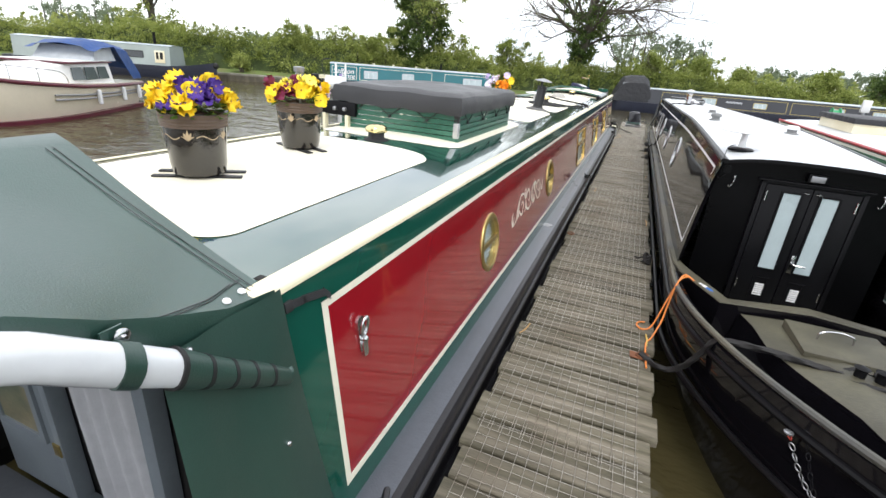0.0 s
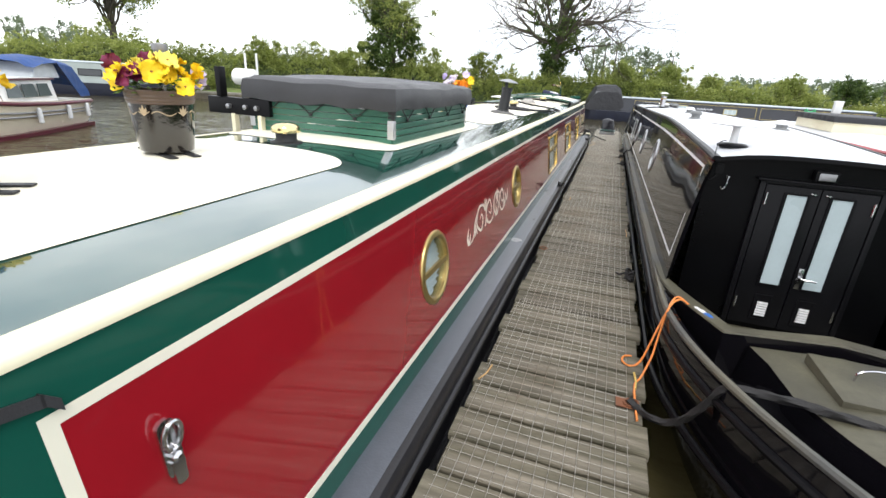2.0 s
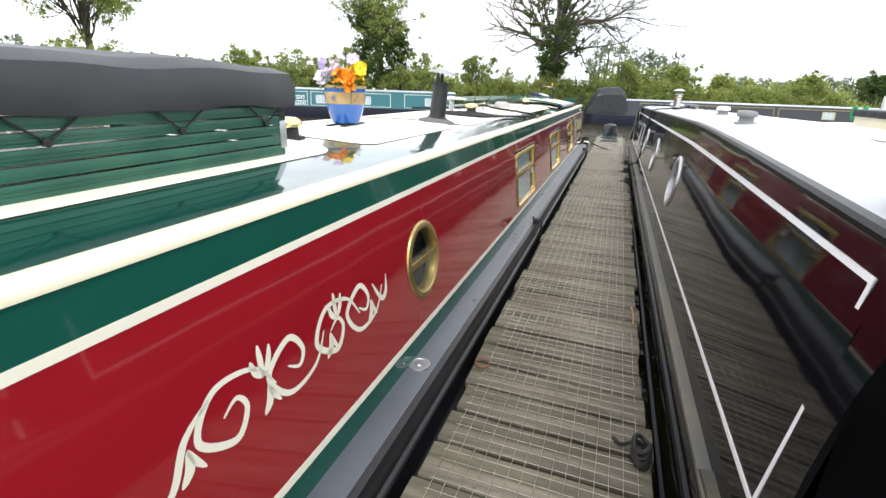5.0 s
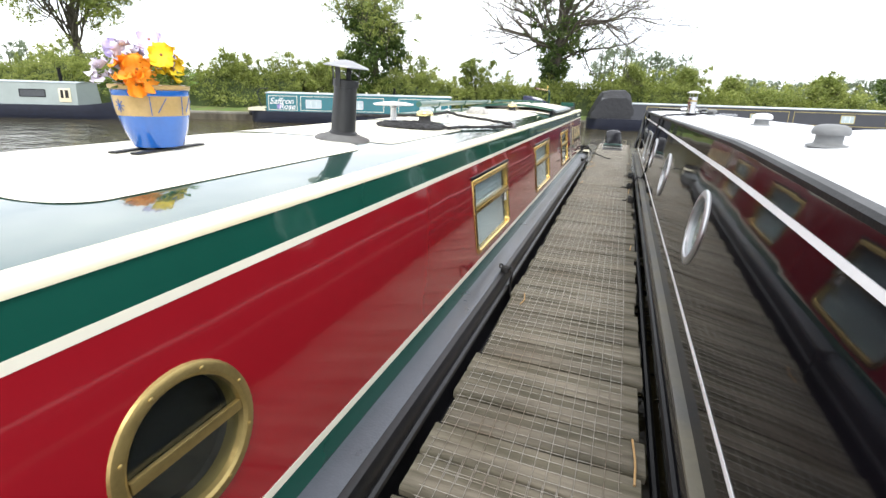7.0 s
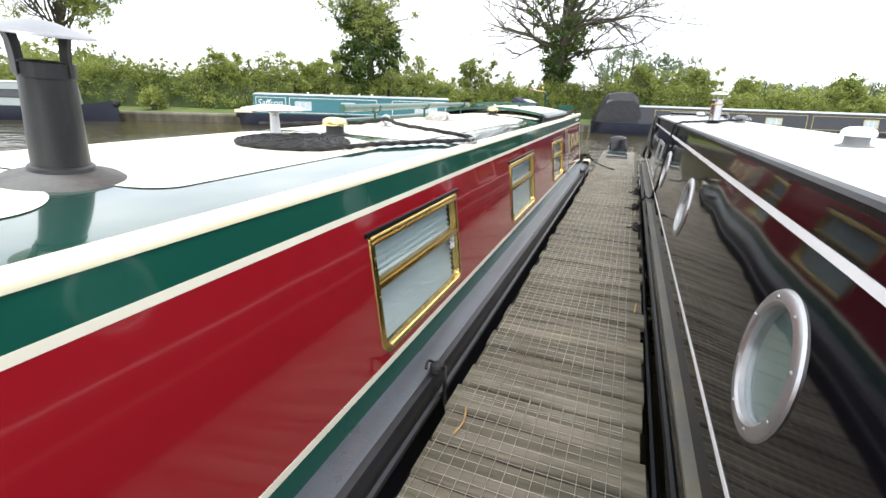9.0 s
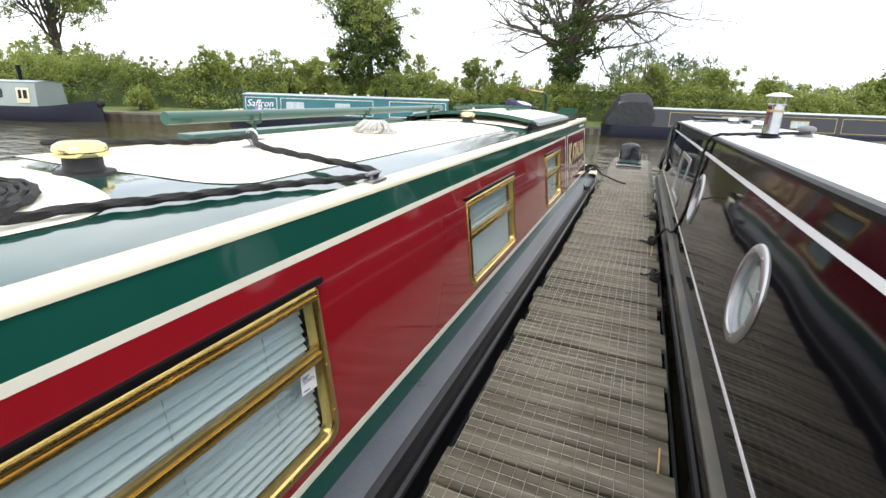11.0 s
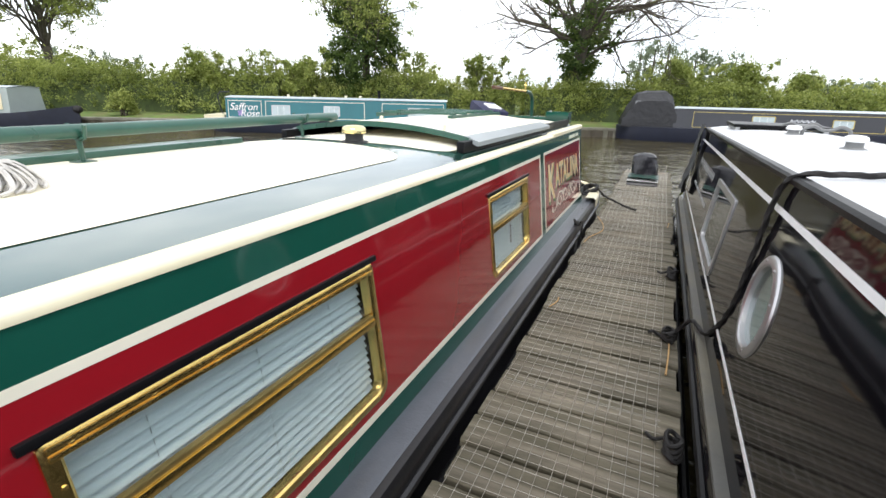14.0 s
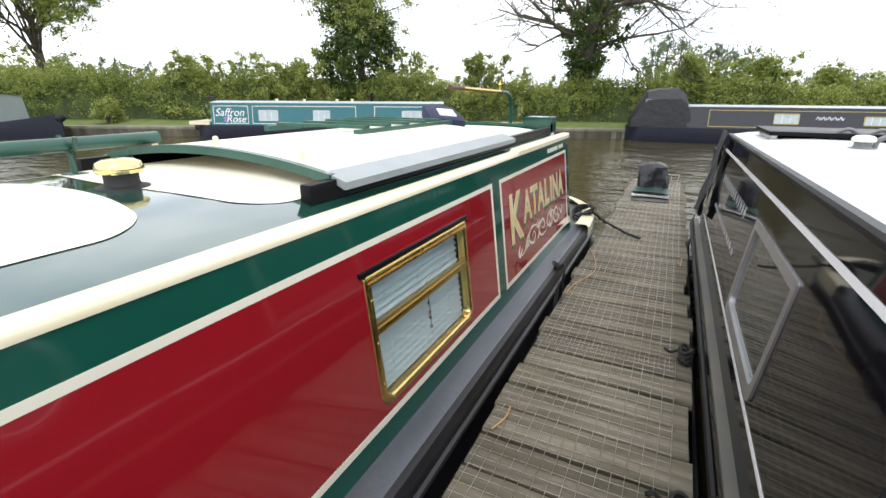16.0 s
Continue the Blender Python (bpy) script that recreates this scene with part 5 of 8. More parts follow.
def flower_pot(at, label, kind, seed, plan, R=0.125, spin=0):
    rng = np.random.default_rng(seed)
    ob = thing("flower_pot", label, "flower pot", at, 0, 0, spin)
    if kind == "black":
        ob.scale = (0.92, 0.92, 0.92)
        bm = fresh()
        lathe(bm, [(0.090, 0.012), (0.100, 0.018), (0.108, 0.06), (0.114, 0.15), (0.118, 0.205)], 40)
        part("pot", bm, GLAZE, ob, "glossy black glazed body")
        bm = fresh()
        lathe(bm, [(0.118, 0.205), (0.124, 0.208), (0.122, 0.214), (0.126, 0.220), (0.123, 0.227), (0.127, 0.234), (0.124, 0.241), (0.128, 0.250), (0.126, 0.258), (0.116, 0.258), (0.112, 0.235)], 40, close=False)
        part("rim", bm, TERRA, ob, "ribbed brown rim")
        top_z = 0.25
        for k in range(5):
            bm = fresh()
            a0 = k * 2 * math.pi / 5
            fm = lambda p: Vector(((0.1165 + 0.0025 * (p[1] / 0.03)) * math.cos(a0 + p[0] / 0.117), (0.1165 + 0.0025 * (p[1] / 0.03)) * math.sin(a0 + p[0] / 0.117), 0.172 + p[1]))
            for dx, hh, ww in ((-0.026, 0.008, 0.005), (-0.014, 0.022, 0.006), (0, 0.032, 0.006), (0.014, 0.022, 0.006), (0.026, 0.008, 0.005)):
                vs = [bm.verts.new(fm(q)) for q in ((0, -0.012), (dx * 0.6 - ww, hh * 0.4), (dx, hh), (dx * 0.6 + ww, hh * 0.4))]
                bm.faces.new(vs)
            prev = None
            for s in np.linspace(0.03, 0.118, 14):
                y = 0.008 * math.sin((s - 0.03) * 75)
                pair = [bm.verts.new(fm((s, y - 0.002))), bm.verts.new(fm((s, y + 0.002)))]
                if prev:
                    bm.faces.new((prev[0], pair[0], pair[1], prev[1]))
                prev = pair
            part("pattern", bm, BUFF, ob, "buff flower motif", normals=False)
    else:
        bm = fresh()
        lathe(bm, [(0.072, 0.012), (0.082, 0.016), (0.104, 0.075), (0.116, 0.128)], 40)
        part("pot", bm, BLUEGLAZE, ob, "blue glazed tapering body")
        bm = fresh()
        lathe(bm, [(0.1165, 0.128), (0.121, 0.16), (0.123, 0.196)], 40, close=False)
        part("band", bm, SANDGLAZE, ob, "sand-coloured band with blue motifs")
        bm = fresh()
        lathe(bm, [(0.1235, 0.196), (0.125, 0.200), (0.125, 0.214), (0.122, 0.217)], 40, close=False)
        part("blue_ring", bm, BLUEGLAZE, ob)
        bm = fresh()
        lathe(bm, [(0.120, 0.215), (0.130, 0.220), (0.131, 0.232), (0.124, 0.234), (0.114, 0.226)], 40, close=False)
        part("rim", bm, SANDGLAZE, ob)
        top_z = 0.225
        for k in range(7):
            bm = fresh()
            a0 = k * 2 * math.pi / 7
            fm = lambda x, z: Vector(((0.1225 + (z - 0.162) * 0.09) * math.cos(a0 + x / 0.12), (0.1225 + (z - 0.162) * 0.09) * math.sin(a0 + x / 0.12), z))
            if k % 2:
                for d in (0, 45, 90, 135):
                    p, q = (0.022 * math.cos(radians(d)), 0.022 * math.sin(radians(d))), (-0.022 * math.cos(radians(d)), -0.022 * math.sin(radians(d)))
                    tube(bm, [fm(p[0], 0.162 + p[1]), fm(0, 0.162), fm(q[0], 0.162 + q[1])], 0.0014, 4)
            else:
                tube(bm, [fm(0, 0.13), fm(0, 0.195)], 0.0016, 4)
                tube(bm, [fm(0.02, 0.14), fm(0.035, 0.165), fm(0.05, 0.19)], 0.0012, 4)
            part("pattern", bm, BLUEGLAZE, ob, "blue painted motif")
    bm = fresh()
    lathe(bm, [(0.113, top_z - 0.02), (0.06, top_z - 0.008), (0.01, top_z - 0.005)], 24)
    part("soil", bm, SOIL, ob)
    pot_leaves(ob, top_z - 0.005, 0.12, 130, seed)
    for key, n, ax, spread, z0, z1 in plan:
        for k in range(n):
            a = radians(ax + rng.uniform(-spread, spread))
            rr = R * math.sqrt(rng.uniform(0.1, 1.35))
            h = top_z + rng.uniform(z0, z1) + 0.05 * (1 - rr / R)
            bloom(ob, key, rr * math.cos(a), rr * math.sin(a), h, rng.uniform(10, 95), math.degrees(a) + 90 + rng.uniform(-60, 60), rng.uniform(1.0, 1.45))
    bm = fresh()
    for s in (-0.045, 0.045):
        box(bm, s - 0.016, s + 0.016, -0.17, 0.17, 0.0035, 0.009)
    part("base_strip", bm, RUBBER, ob, "flat dark metal strips under the pot", smooth=False)
    return ob


flower_pot((-1.51, 1.26, roof_z(-1.51)), "black glazed flower pot with yellow and purple pansies", "black", 71,
           (("y", 26, 225, 150, 0.02, 0.10), ("p", 3, 200, 160, 0.05, 0.12), ("v", 10, 20, 60, 0.03, 0.11), ("y", 4, 330, 40, -0.01, 0.04)), spin=-55)
flower_pot((-1.59, 1.96, roof_z(-1.59)), "black glazed flower pot with yellow and wine-red pansies", "black", 72,
           (("y", 24, 260, 110, 0.02, 0.09), ("p", 4, 250, 110, 0.05, 0.10), ("w", 5, 190, 40, 0.04, 0.10), ("l", 6, 20, 50, 0.02, 0.09)), spin=70)
flower_pot((-1.49, 5.31, roof_z(-1.49)), "blue and sand glazed flower pot with lilac, orange and yellow pansies", "blue", 73,
           (("s", 15, 200, 60, 0.02, 0.11), ("l", 5, 60, 120, 0.07, 0.14), ("o", 9, 285, 40, 0.00, 0.07), ("y", 10, 20, 50, 0.0, 0.12)), spin=10)


def mushroom_vent(at, label, cap, s=1.0, base=None):
    ob = thing("mushroom_vent", label, "roof vent", at)
    bm = fresh()
    lathe(bm, [(0.088 * s, 0.0), (0.086 * s, 0.006), (0.060 * s, 0.012), (0.056 * s, 0.02), (0.056 * s, 0.06 * s), (0.05 * s, 0.062 * s)], 32)
    part("neck", bm, base or RUBBER, ob, "dark vent neck and flange")
    bm = fresh()
    prof = [(0.05 * s, 0.060 * s), (0.074 * s, 0.058 * s), (0.078 * s, 0.066 * s), (0.077 * s, 0.080 * s), (0.070 * s, 0.094 * s), (0.05 * s, 0.104 * s), (0.02 * s, 0.108 * s), (0.004, 0.1085 * s)]
    lathe(bm, prof, 36)
    part("cap", bm, cap, ob)
    return ob


BRASSCAP = material("polished_brass_cap", (0.80, 0.66, 0.34), 0.16, metal=1.0, vary=0.12, grain=8)
for y, x in ((2.50, -1.45), (4.54, -1.33), (7.58, -1.36), (10.92, -1.40)):
    mushroom_vent((x, y, roof_z(x) - 0.002), "brass mushroom vent on a black rubber flange", BRASSCAP, 0.88)

# skylight box with a black vinyl cover
pb = thing("roof_box", "green slatted roof box with laced black vinyl cover", "roof box", (0, 0, 0))
PX0, PX1, PY0, PY1, PZ = -1.98, -1.055, 2.87, 4.18, 1.285
GREENSLAT = material("worn_green_slats", (0.022, 0.11, 0.07), 0.4, vary=0.15, grain=6, second=(0.05, 0.15, 0.10), blend=(0.3, 0.5))
nslat = 6
for k in range(nslat):
    z0 = 1.080 + k * 0.0345
    bm = fresh()
    box(bm, PX1 - 0.012, PX1, PY0 + 0.01, PY1 - 0.01, z0 + (0.004 if k else -0.01), z0 + 0.0335, bevel=0.003)
    for g in range(3 if k % 3 != 1 else 1):
        box(bm, PX1, PX1 + 0.0022, PY0 + 0.012, PY1 - 0.012, z0 + 0.006 + g * 0.008, z0 + 0.0095 + g * 0.008)
    part("slat", bm, GREENSLAT, pb, "ribbed green side slat")
    for y, sg in ((PY0, 1), (PY1, -1)):
        bm = fresh()
        xs2 = [x for x in np.linspace(PX0 + 0.01, PX1 - 0.01, 9)]
        rows = []
        for x in xs2:
            lo = max(z0, roof_z(x) + 0.002) if k < 2 else z0
            hi = max(z0 + 0.029, lo + 0.002)
            rows.append([(x, y + 0.012 * sg, lo), (x, y, lo), (x, y, hi), (x, y + 0.012 * sg, hi)])
        loft(bm, rows)
        for g in range(3 if k % 3 != 1 else 1):
            if k > 1:
                box(bm, PX0 + 0.012, PX1 - 0.012, y - (0.0022 if sg > 0 else 0), y + (0 if sg > 0 else 0.0022), z0 + 0.006 + g * 0.008, z0 + 0.0095 + g * 0.008)
        part("slat", bm, GREENSLAT, pb, "ribbed green end slat")
for x, y in ((PX1, PY0), (PX1, PY1), (PX0, PY0), (PX0, PY1)):
    bm = fresh()
    sx, sy = (1 if x == PX1 else -1), (1 if y == PY1 else -1)
    box(bm, min(x, x - sx * 0.03) - 0.003, max(x, x - sx * 0.03) + 0.003, min(y, y - sy * 0.03) - 0.003, max(y, y - sy * 0.03) + 0.003, 1.102, 1.20, bevel=0.003)
    part("corner_plate", bm, ALU, pb, "bare aluminium corner plate")
    bm = fresh()
    box(bm, min(x, x - sx * 0.029) - 0.002, max(x, x - sx * 0.029) + 0.002, min(y, y - sy * 0.029) - 0.002, max(y, y - sy * 0.029) + 0.002, 1.20, 1.285, bevel=0.003)
    part("corner_tape", bm, RUBBER, pb)
bm = fresh()
N = 28
us, vs2 = np.linspace(0, 1, N), np.linspace(0, 1, N)
def cover_pt(u, v):
    x, y = PX0 - 0.02 + (PX1 - PX0 + 0.04) * u, PY0 - 0.02 + (PY1 - PY0 + 0.04) * v
    e = min(u, 1 - u, v, 1 - v)
    z = 1.375 + 0.035 * (math.sin(math.pi * u) * math.sin(math.pi * v)) ** 0.5 - 0.012 * math.sin(math.pi * v * 3) ** 2 * math.sin(math.pi * u) + 0.010 * noise.noise(Vector((x * 4, y * 4, 3)))
    return (x, y, z - (0.014 if e < 0.01 else 0))
sheet(bm, us, vs2, cover_pt)
rim = [(u, 0) for u in us] + [(1, v) for v in vs2[1:]] + [(u, 1) for u in us[::-1][1:]] + [(0, v) for v in vs2[::-1][1:]]
rows = []
for u, v in rim:
    p = Vector(cover_pt(u, v))
    w = 0.007 * noise.noise(Vector((p.x * 9, p.y * 9, 0)))
    cx, cy = (u - 0.5), (v - 0.5)
    o = Vector((0.012 * (1 if u == 1 else -1 if u == 0 else 0), 0.012 * (1 if v == 1 else -1 if v == 0 else 0), 0))
    rows.append([p, p + o + Vector((w, w, -0.045)), p + o * 0.6 + Vector((-w, w, -0.108 + 0.006 * math.sin(25 * (u + v))))])
loft(bm, rows, cap=False)
part("cover", bm, BLACKVINYL, pb, "slack black vinyl cover")
for y in np.linspace(PY0 + 0.06, PY1 - 0.22, 4):
    bm = fresh()
    tube(bm, [(PX1 + 0.012, y, 1.275), (PX1 + 0.010, y + 0.11, 1.195), (PX1 + 0.012, y + 0.22, 1.275)], 0.0035, 6)
    part("lacing", bm, ROPE, pb, "black elastic cord")
    bm = fresh()
    lathe(bm, [(0.010, 0), (0.010, 0.012), (0.006, 0.016)], 10, Matrix.Translation((PX1, y + 0.11, 1.195)) @ pose(0, 0, 0, 0, 90, 0))
    part("peg", bm, RUBBER, pb)
for x in (PX0 + 0.14, PX0 + 0.42, PX0 + 0.70):
    bm = fresh()
    tube(bm, [(x - 0.11, PY0 - 0.012, 1.275), (x, PY0 - 0.010, 1.195), (x + 0.11, PY0 - 0.012, 1.275)], 0.0035, 6)
    part("lacing", bm, ROPE, pb, "black elastic cord")
    bm = fresh()
    lathe(bm, [(0.010, 0), (0.010, 0.012), (0.006, 0.016)], 10, Matrix.Translation((x, PY0, 1.195)) @ pose(0, 0, 0, 90, 0, 0))
    part("peg", bm, RUBBER, pb)

# bracket beside the box
br = thing("mast_bracket", "black steel bracket with upright and white roller", "bracket", (-1.98, 2.86, roof_z(-1.9)))
bm = fresh()
box(bm, -0.28, 0.16, -0.02, 0.02, 0.08, 0.175, bevel=0.006)
part("arm", bm, BLACKSATIN, br)
bm = fresh()
box(bm, -0.20, -0.165, -0.03, 0.02, 0.175, 0.34, bevel=0.004)
part("upright", bm, BLACKSATIN, br)
for x in (-0.12, 0.0, 0.08):
    bm = fresh()
    lathe(bm, [(0.014, 0), (0.014, 0.02), (0.008, 0.024)], 12, Matrix.Translation((x, -0.02, 0.125)) @ pose(0, 0, 0, 90, 0, 0))
    part("bolt", bm, STEEL, br)
for x in (-0.1, 0.09):
    bm = fresh()
    box(bm, x - 0.012, x + 0.012, -0.024, 0.012, -0.035, 0.085)
    part("foot", bm, CREAM, br)
bm = fresh()
lathe(bm, [(0.03, 0), (0.045, 0.01), (0.045, 0.13), (0.03, 0.14)], 20, Matrix.Translation((-0.12, 0.05, 0.29)) @ pose(0, 0, 0, 0, 90, 0))
part("roller", bm, WHITE, br, "white plastic roller")
for x in (-0.05, 0.03):
    bm = fresh()
    tube(bm, [(x, 0.06, 0.26), (x, 0.06, 0.42)], 0.006, 6)
    part("rod", bm, WHITE, br)

# solar garden light behind the pots
gl = thing("garden_light", "small solar stake light in the flower pot", "light", (-1.63, 2.02, roof_z(-1.63) + 0.17))
bm = fresh()
lathe(bm, [(0.012, 0), (0.010, 0.008), (0.006, 0.012), (0.006, 0.15), (0.021, 0.155), (0.022, 0.205)], 18)
part("lens", bm, material("dull_clear_plastic", (0.28, 0.29, 0.27), 0.2, vary=0.1), gl)
bm = fresh()
lathe(bm, [(0.026, 0.205), (0.027, 0.21), (0.027, 0.228), (0.008, 0.231)], 18)
part("cap", bm, STEEL, gl)

# flue
fl = thing("chimney_flue", "black stove chimney with a steel cowl on the roof", "chimney", (-1.185, 6.10, roof_z(-1.185) - 0.004), 0, 6, 0)
FLUE = material("sooty_black_steel", (0.03, 0.031, 0.033), 0.38, metal=0.4, vary=0.35, grain=5, stretch=(1, 1, 0.25), second=(0.07, 0.07, 0.07), blend=(0.3, 0.5), bump=0.3, bump_scale=60)
SEAL = material("weathered_grey_sealant", (0.13, 0.13, 0.125), 0.6, vary=0.3, grain=9, second=(0.06, 0.05, 0.045), bump=0.5, bump_scale=60)
bm = fresh()
lathe(bm, [(0.140, 0.0), (0.138, 0.008), (0.128, 0.015), (0.098, 0.022), (0.084, 0.030), (0.066, 0.034)], 40)
part("flange", bm, SEAL, fl, "grey sealed roof flange")
bm = fresh()
lathe(bm, [(0.073, 0.028), (0.070, 0.042), (0.062, 0.048)], 36)
part("collar", bm, FLUE, fl)
bm = fresh()
lathe(bm, [(0.062, 0.03), (0.059, 0.15), (0.0555, 0.262), (0.0555, 0.285), (0.050, 0.285), (0.050, 0.18)], 40, close=False)
part("pipe", bm, FLUE, fl, "soot-streaked black tapering pipe")
bm = fresh()
lathe(bm, [(0.058, 0.256), (0.060, 0.257), (0.060, 0.290), (0.058, 0.291), (0.054, 0.288)], 36, close=False)
part("cowl_ring", bm, FLUE, fl, "steel clamp band")
for a, w in ((200, 0.012), (265, 0.014), (20, 0.005), (110, 0.012)):
    bm = fresh()
    m = pose(0, 0, 0, 0, 0, a)
    rows = []
    for r, z in ((0.0605, 0.262), (0.0605, 0.296), (0.063, 0.33), (0.070, 0.358)):
        rows.append([m @ Vector((r + dr, w * sd2, z)) for dr, sd2 in ((0, -1), (0.003, -1), (0.003, 1), (0, 1), (0, -1))])
    loft(bm, rows)
    part("cowl_strap", bm, FLUE, fl, "flat steel strap")
bm = fresh()
lathe(bm, [(0.110, 0.350), (0.108, 0.355), (0.072, 0.367), (0.030, 0.380), (0.006, 0.383), (0.004, 0.378), (0.072, 0.362), (0.106, 0.349)], 40)
part("cowl_cap", bm, STEEL, fl, "shallow conical steel cowl cap")


def tv_dish(at, label, R=0.15, h=0.135):
    """A flat round aerial on a stalk."""
    ob = thing("roof_aerial", label, "aerial", at)
    bm = fresh()
    lathe(bm, [(0.085, 0), (0.085, 0.014), (0.07, 0.022), (0.03, 0.026)], 28)
    part("base", bm, BLACKSATIN, ob, "dark round base plate")
    bm = fresh()
    lathe(bm, [(0.028, 0.022), (0.024, 0.04), (0.021, h - 0.01), (0.03, h)], 20)
    part("stalk", bm, WHITE, ob)
    bm = fresh()
    lathe(bm, [(0.02, h), (R * 0.9, h + 0.006), (R, h + 0.012), (R * 0.98, h + 0.018), (R * 0.5, h + 0.030), (0.01, h + 0.034)], 40)
    part("disc", bm, WHITE, ob, "white plastic disc")
    return ob


tv_dish((-1.46, 7.22, roof_z(-1.46)), "white flat round television aerial on the cream roof", 0.15, 0.125)

# coiled rope, its tail to the cleat, and the line across the roof
coil = thing("mooring_rope", "black mooring rope coiled flat with its tail across the roof", "rope")
pts = []
cx, cy = -1.26, 7.12
for k in range(0, 13 * 40):
    a = 2 * math.pi * k / 40
    r = 0.018 + 0.0172 * a / (2 * math.pi)
    x, y = cx + r * math.cos(-a + 2.2), cy + 1.15 * r * math.sin(-a + 2.2)
    pts.append((x, y, roof_z(x) + 0.013))
bm = fresh()
q = resample([Vector(p) for p in pts], 0.010)
tube(bm, q, 0.0092, 8, twist=0.7)
part("coil", bm, ROPE, coil)
bm = fresh()
tail = [pts[-1], (-1.03, 7.12, roof_z(-1.03) + 0.018), (-0.98, 7.35, roof_z(-0.98) + 0.016), (-0.92, 7.6, roof_z(-0.92) + 0.016), (-0.87, 7.85, roof_z(-0.87) + 0.016), (-0.79, 8.08, 1.055), (-0.752, 8.21, 1.052)]
rope_mesh(bm, tail, 0.0105)
part("tail", bm, ROPE, coil)
bm = fresh()
rope_mesh(bm, [(-0.752, 8.21, 1.058), (-0.82, 8.20, 1.075), (-1.0, 8.16, roof_z(-1.0) + 0.03), (-1.25, 8.16, roof_z(-1.25) + 0.035), (-1.42, 8.28, roof_z(-1.42) + 0.05), (-1.62, 8.22, roof_z(-1.6) + 0.02), (-1.9, 8.1, roof_z(-1.9) + 0.02), (-2.2, 7.9, 1.09)], 0.0115)
part("cross_line", bm, ROPE, coil)
cl = thing("cleat", "cream steel cleat welded on the roof rail", "cleat", (-0.752, 8.19, 1.032))
bm = fresh()
box(bm, -0.02, 0.02, -0.05, 0.05, 0, 0.01, bevel=0.003)
tube(bm, [(0, -0.03, 0.005), (0, -0.03, 0.03)], 0.008, 8)
tube(bm, [(0, -0.06, 0.032), (0, 0.0, 0.032), (0, 0.03, 0.030)], 0.008, 8)
part("horn", bm, STEEL, cl)
rg = thing("roof_ring", "steel roof ring holding the black line", "ring", (-1.43, 8.30, roof_z(-1.43)))
bm = fresh()
lathe(bm, [(0.045, 0), (0.043, 0.006), (0.012, 0.012), (0.010, 0.03)], 20)
part("base", bm, STEEL, rg)
bm = fresh()
tube(bm, [(0.028 * math.cos(a), 0, 0.05 + 0.028 * math.sin(a)) for a in np.linspace(0, 6.283, 17)[:-1]], 0.006, 8, closed=True)
part("ring", bm, CHROME, rg)

# boat pole, boards, mop
POLEGREEN = material("green_pole_paint", (0.02, 0.085, 0.06), 0.3, vary=0.15, grain=6, coat=0.3)
pole = thing("boat_pole", "long dark green boat pole on roof rests", "pole")
bm = fresh()
tube(bm, [(-1.62, 8.05, 1.212), (-1.78, 9.8, 1.200), (-1.86, 11.35, 1.194)], 0.026, 14)
part("shaft", bm, POLEGREEN, pole)
for y, x in ((9.75, -1.78), (8.55, -1.66), (11.0, -1.84)):
    bm = fresh()
    tube(bm, [(x, y, roof_z(x)), (x, y, 1.175)], 0.010, 8)
    tube(bm, [(x + 0.055, y, 1.225), (x + 0.04, y, 1.18), (x, y, 1.168), (x - 0.04, y, 1.18), (x - 0.055, y, 1.225)], 0.008, 8)
    box(bm, x - 0.035, x + 0.035, y - 0.03, y + 0.03, roof_z(x) - 0.004, roof_z(x) + 0.006)
    part("rest", bm, POLEGREEN, pole, "green steel pole rest")
plank = thing("gang_plank", "narrow dark green plank lying along the roof", "plank")
bm = fresh()
box(bm, -2.02, -1.90, 8.4, 10.6, 1.079, 1.109, bevel=0.006)
part("board", bm, POLEGREEN, plank)
mop = thing("mop_head", "white string mop head on the roof", "mop", (-1.44, 9.32, roof_z(-1.44)))
rng = np.random.default_rng(77)
bm = fresh()
for k in range(150):
    a = rng.uniform(0, 6.28)
    r = rng.uniform(0.05, 0.135)
    z = 0.055 * (1 - (r / 0.15) ** 2)
    pts = [(0.02 * math.cos(a), 0.02 * math.sin(a), 0.06 + 0.01 * rng.random()), (0.6 * r * math.cos(a + 0.15), 0.6 * r * math.sin(a + 0.15), 0.055 + 0.02 * rng.random()), (r * math.cos(a), r * math.sin(a), 0.012 + z * rng.random()), (1.05 * r * math.cos(a - 0.25), 1.05 * r * math.sin(a - 0.25), 0.006)]
    tube(bm, smooth_path(pts, 3), 0.0042, 5)
part("strings", bm, material("grey_white_cotton", (0.55, 0.53, 0.50), 0.9, vary=0.2, grain=30), mop)

# sliding stern hatch with rails, its covers and the tiller
hatch = thing("sliding_hatch", "cream and grey sliding steel hatch over the stern doors", "hatch")
HY0, HY1 = 11.30, 13.95
hz = lambda x: 1.112 + 0.066 * (1 - ((x - XC) / 0.66) ** 2)
bm = fresh()
sheet(bm, np.linspace(HY0, 13.1, 8), np.linspace(XC - 0.62, XC + 0.62, 15), lambda y, x: (x, y, hz(x)))
part("lid", bm, material("rust_stained_cream_paint", (0.84, 0.80, 0.66), 0.5, vary=0.05, grain=1.3, second=(0.50, 0.31, 0.12), blend=(0.32, 0.46), bump=0.1, bump_scale=300), hatch, "cream hatch lid stained with rust")
bm = fresh()
rows = []
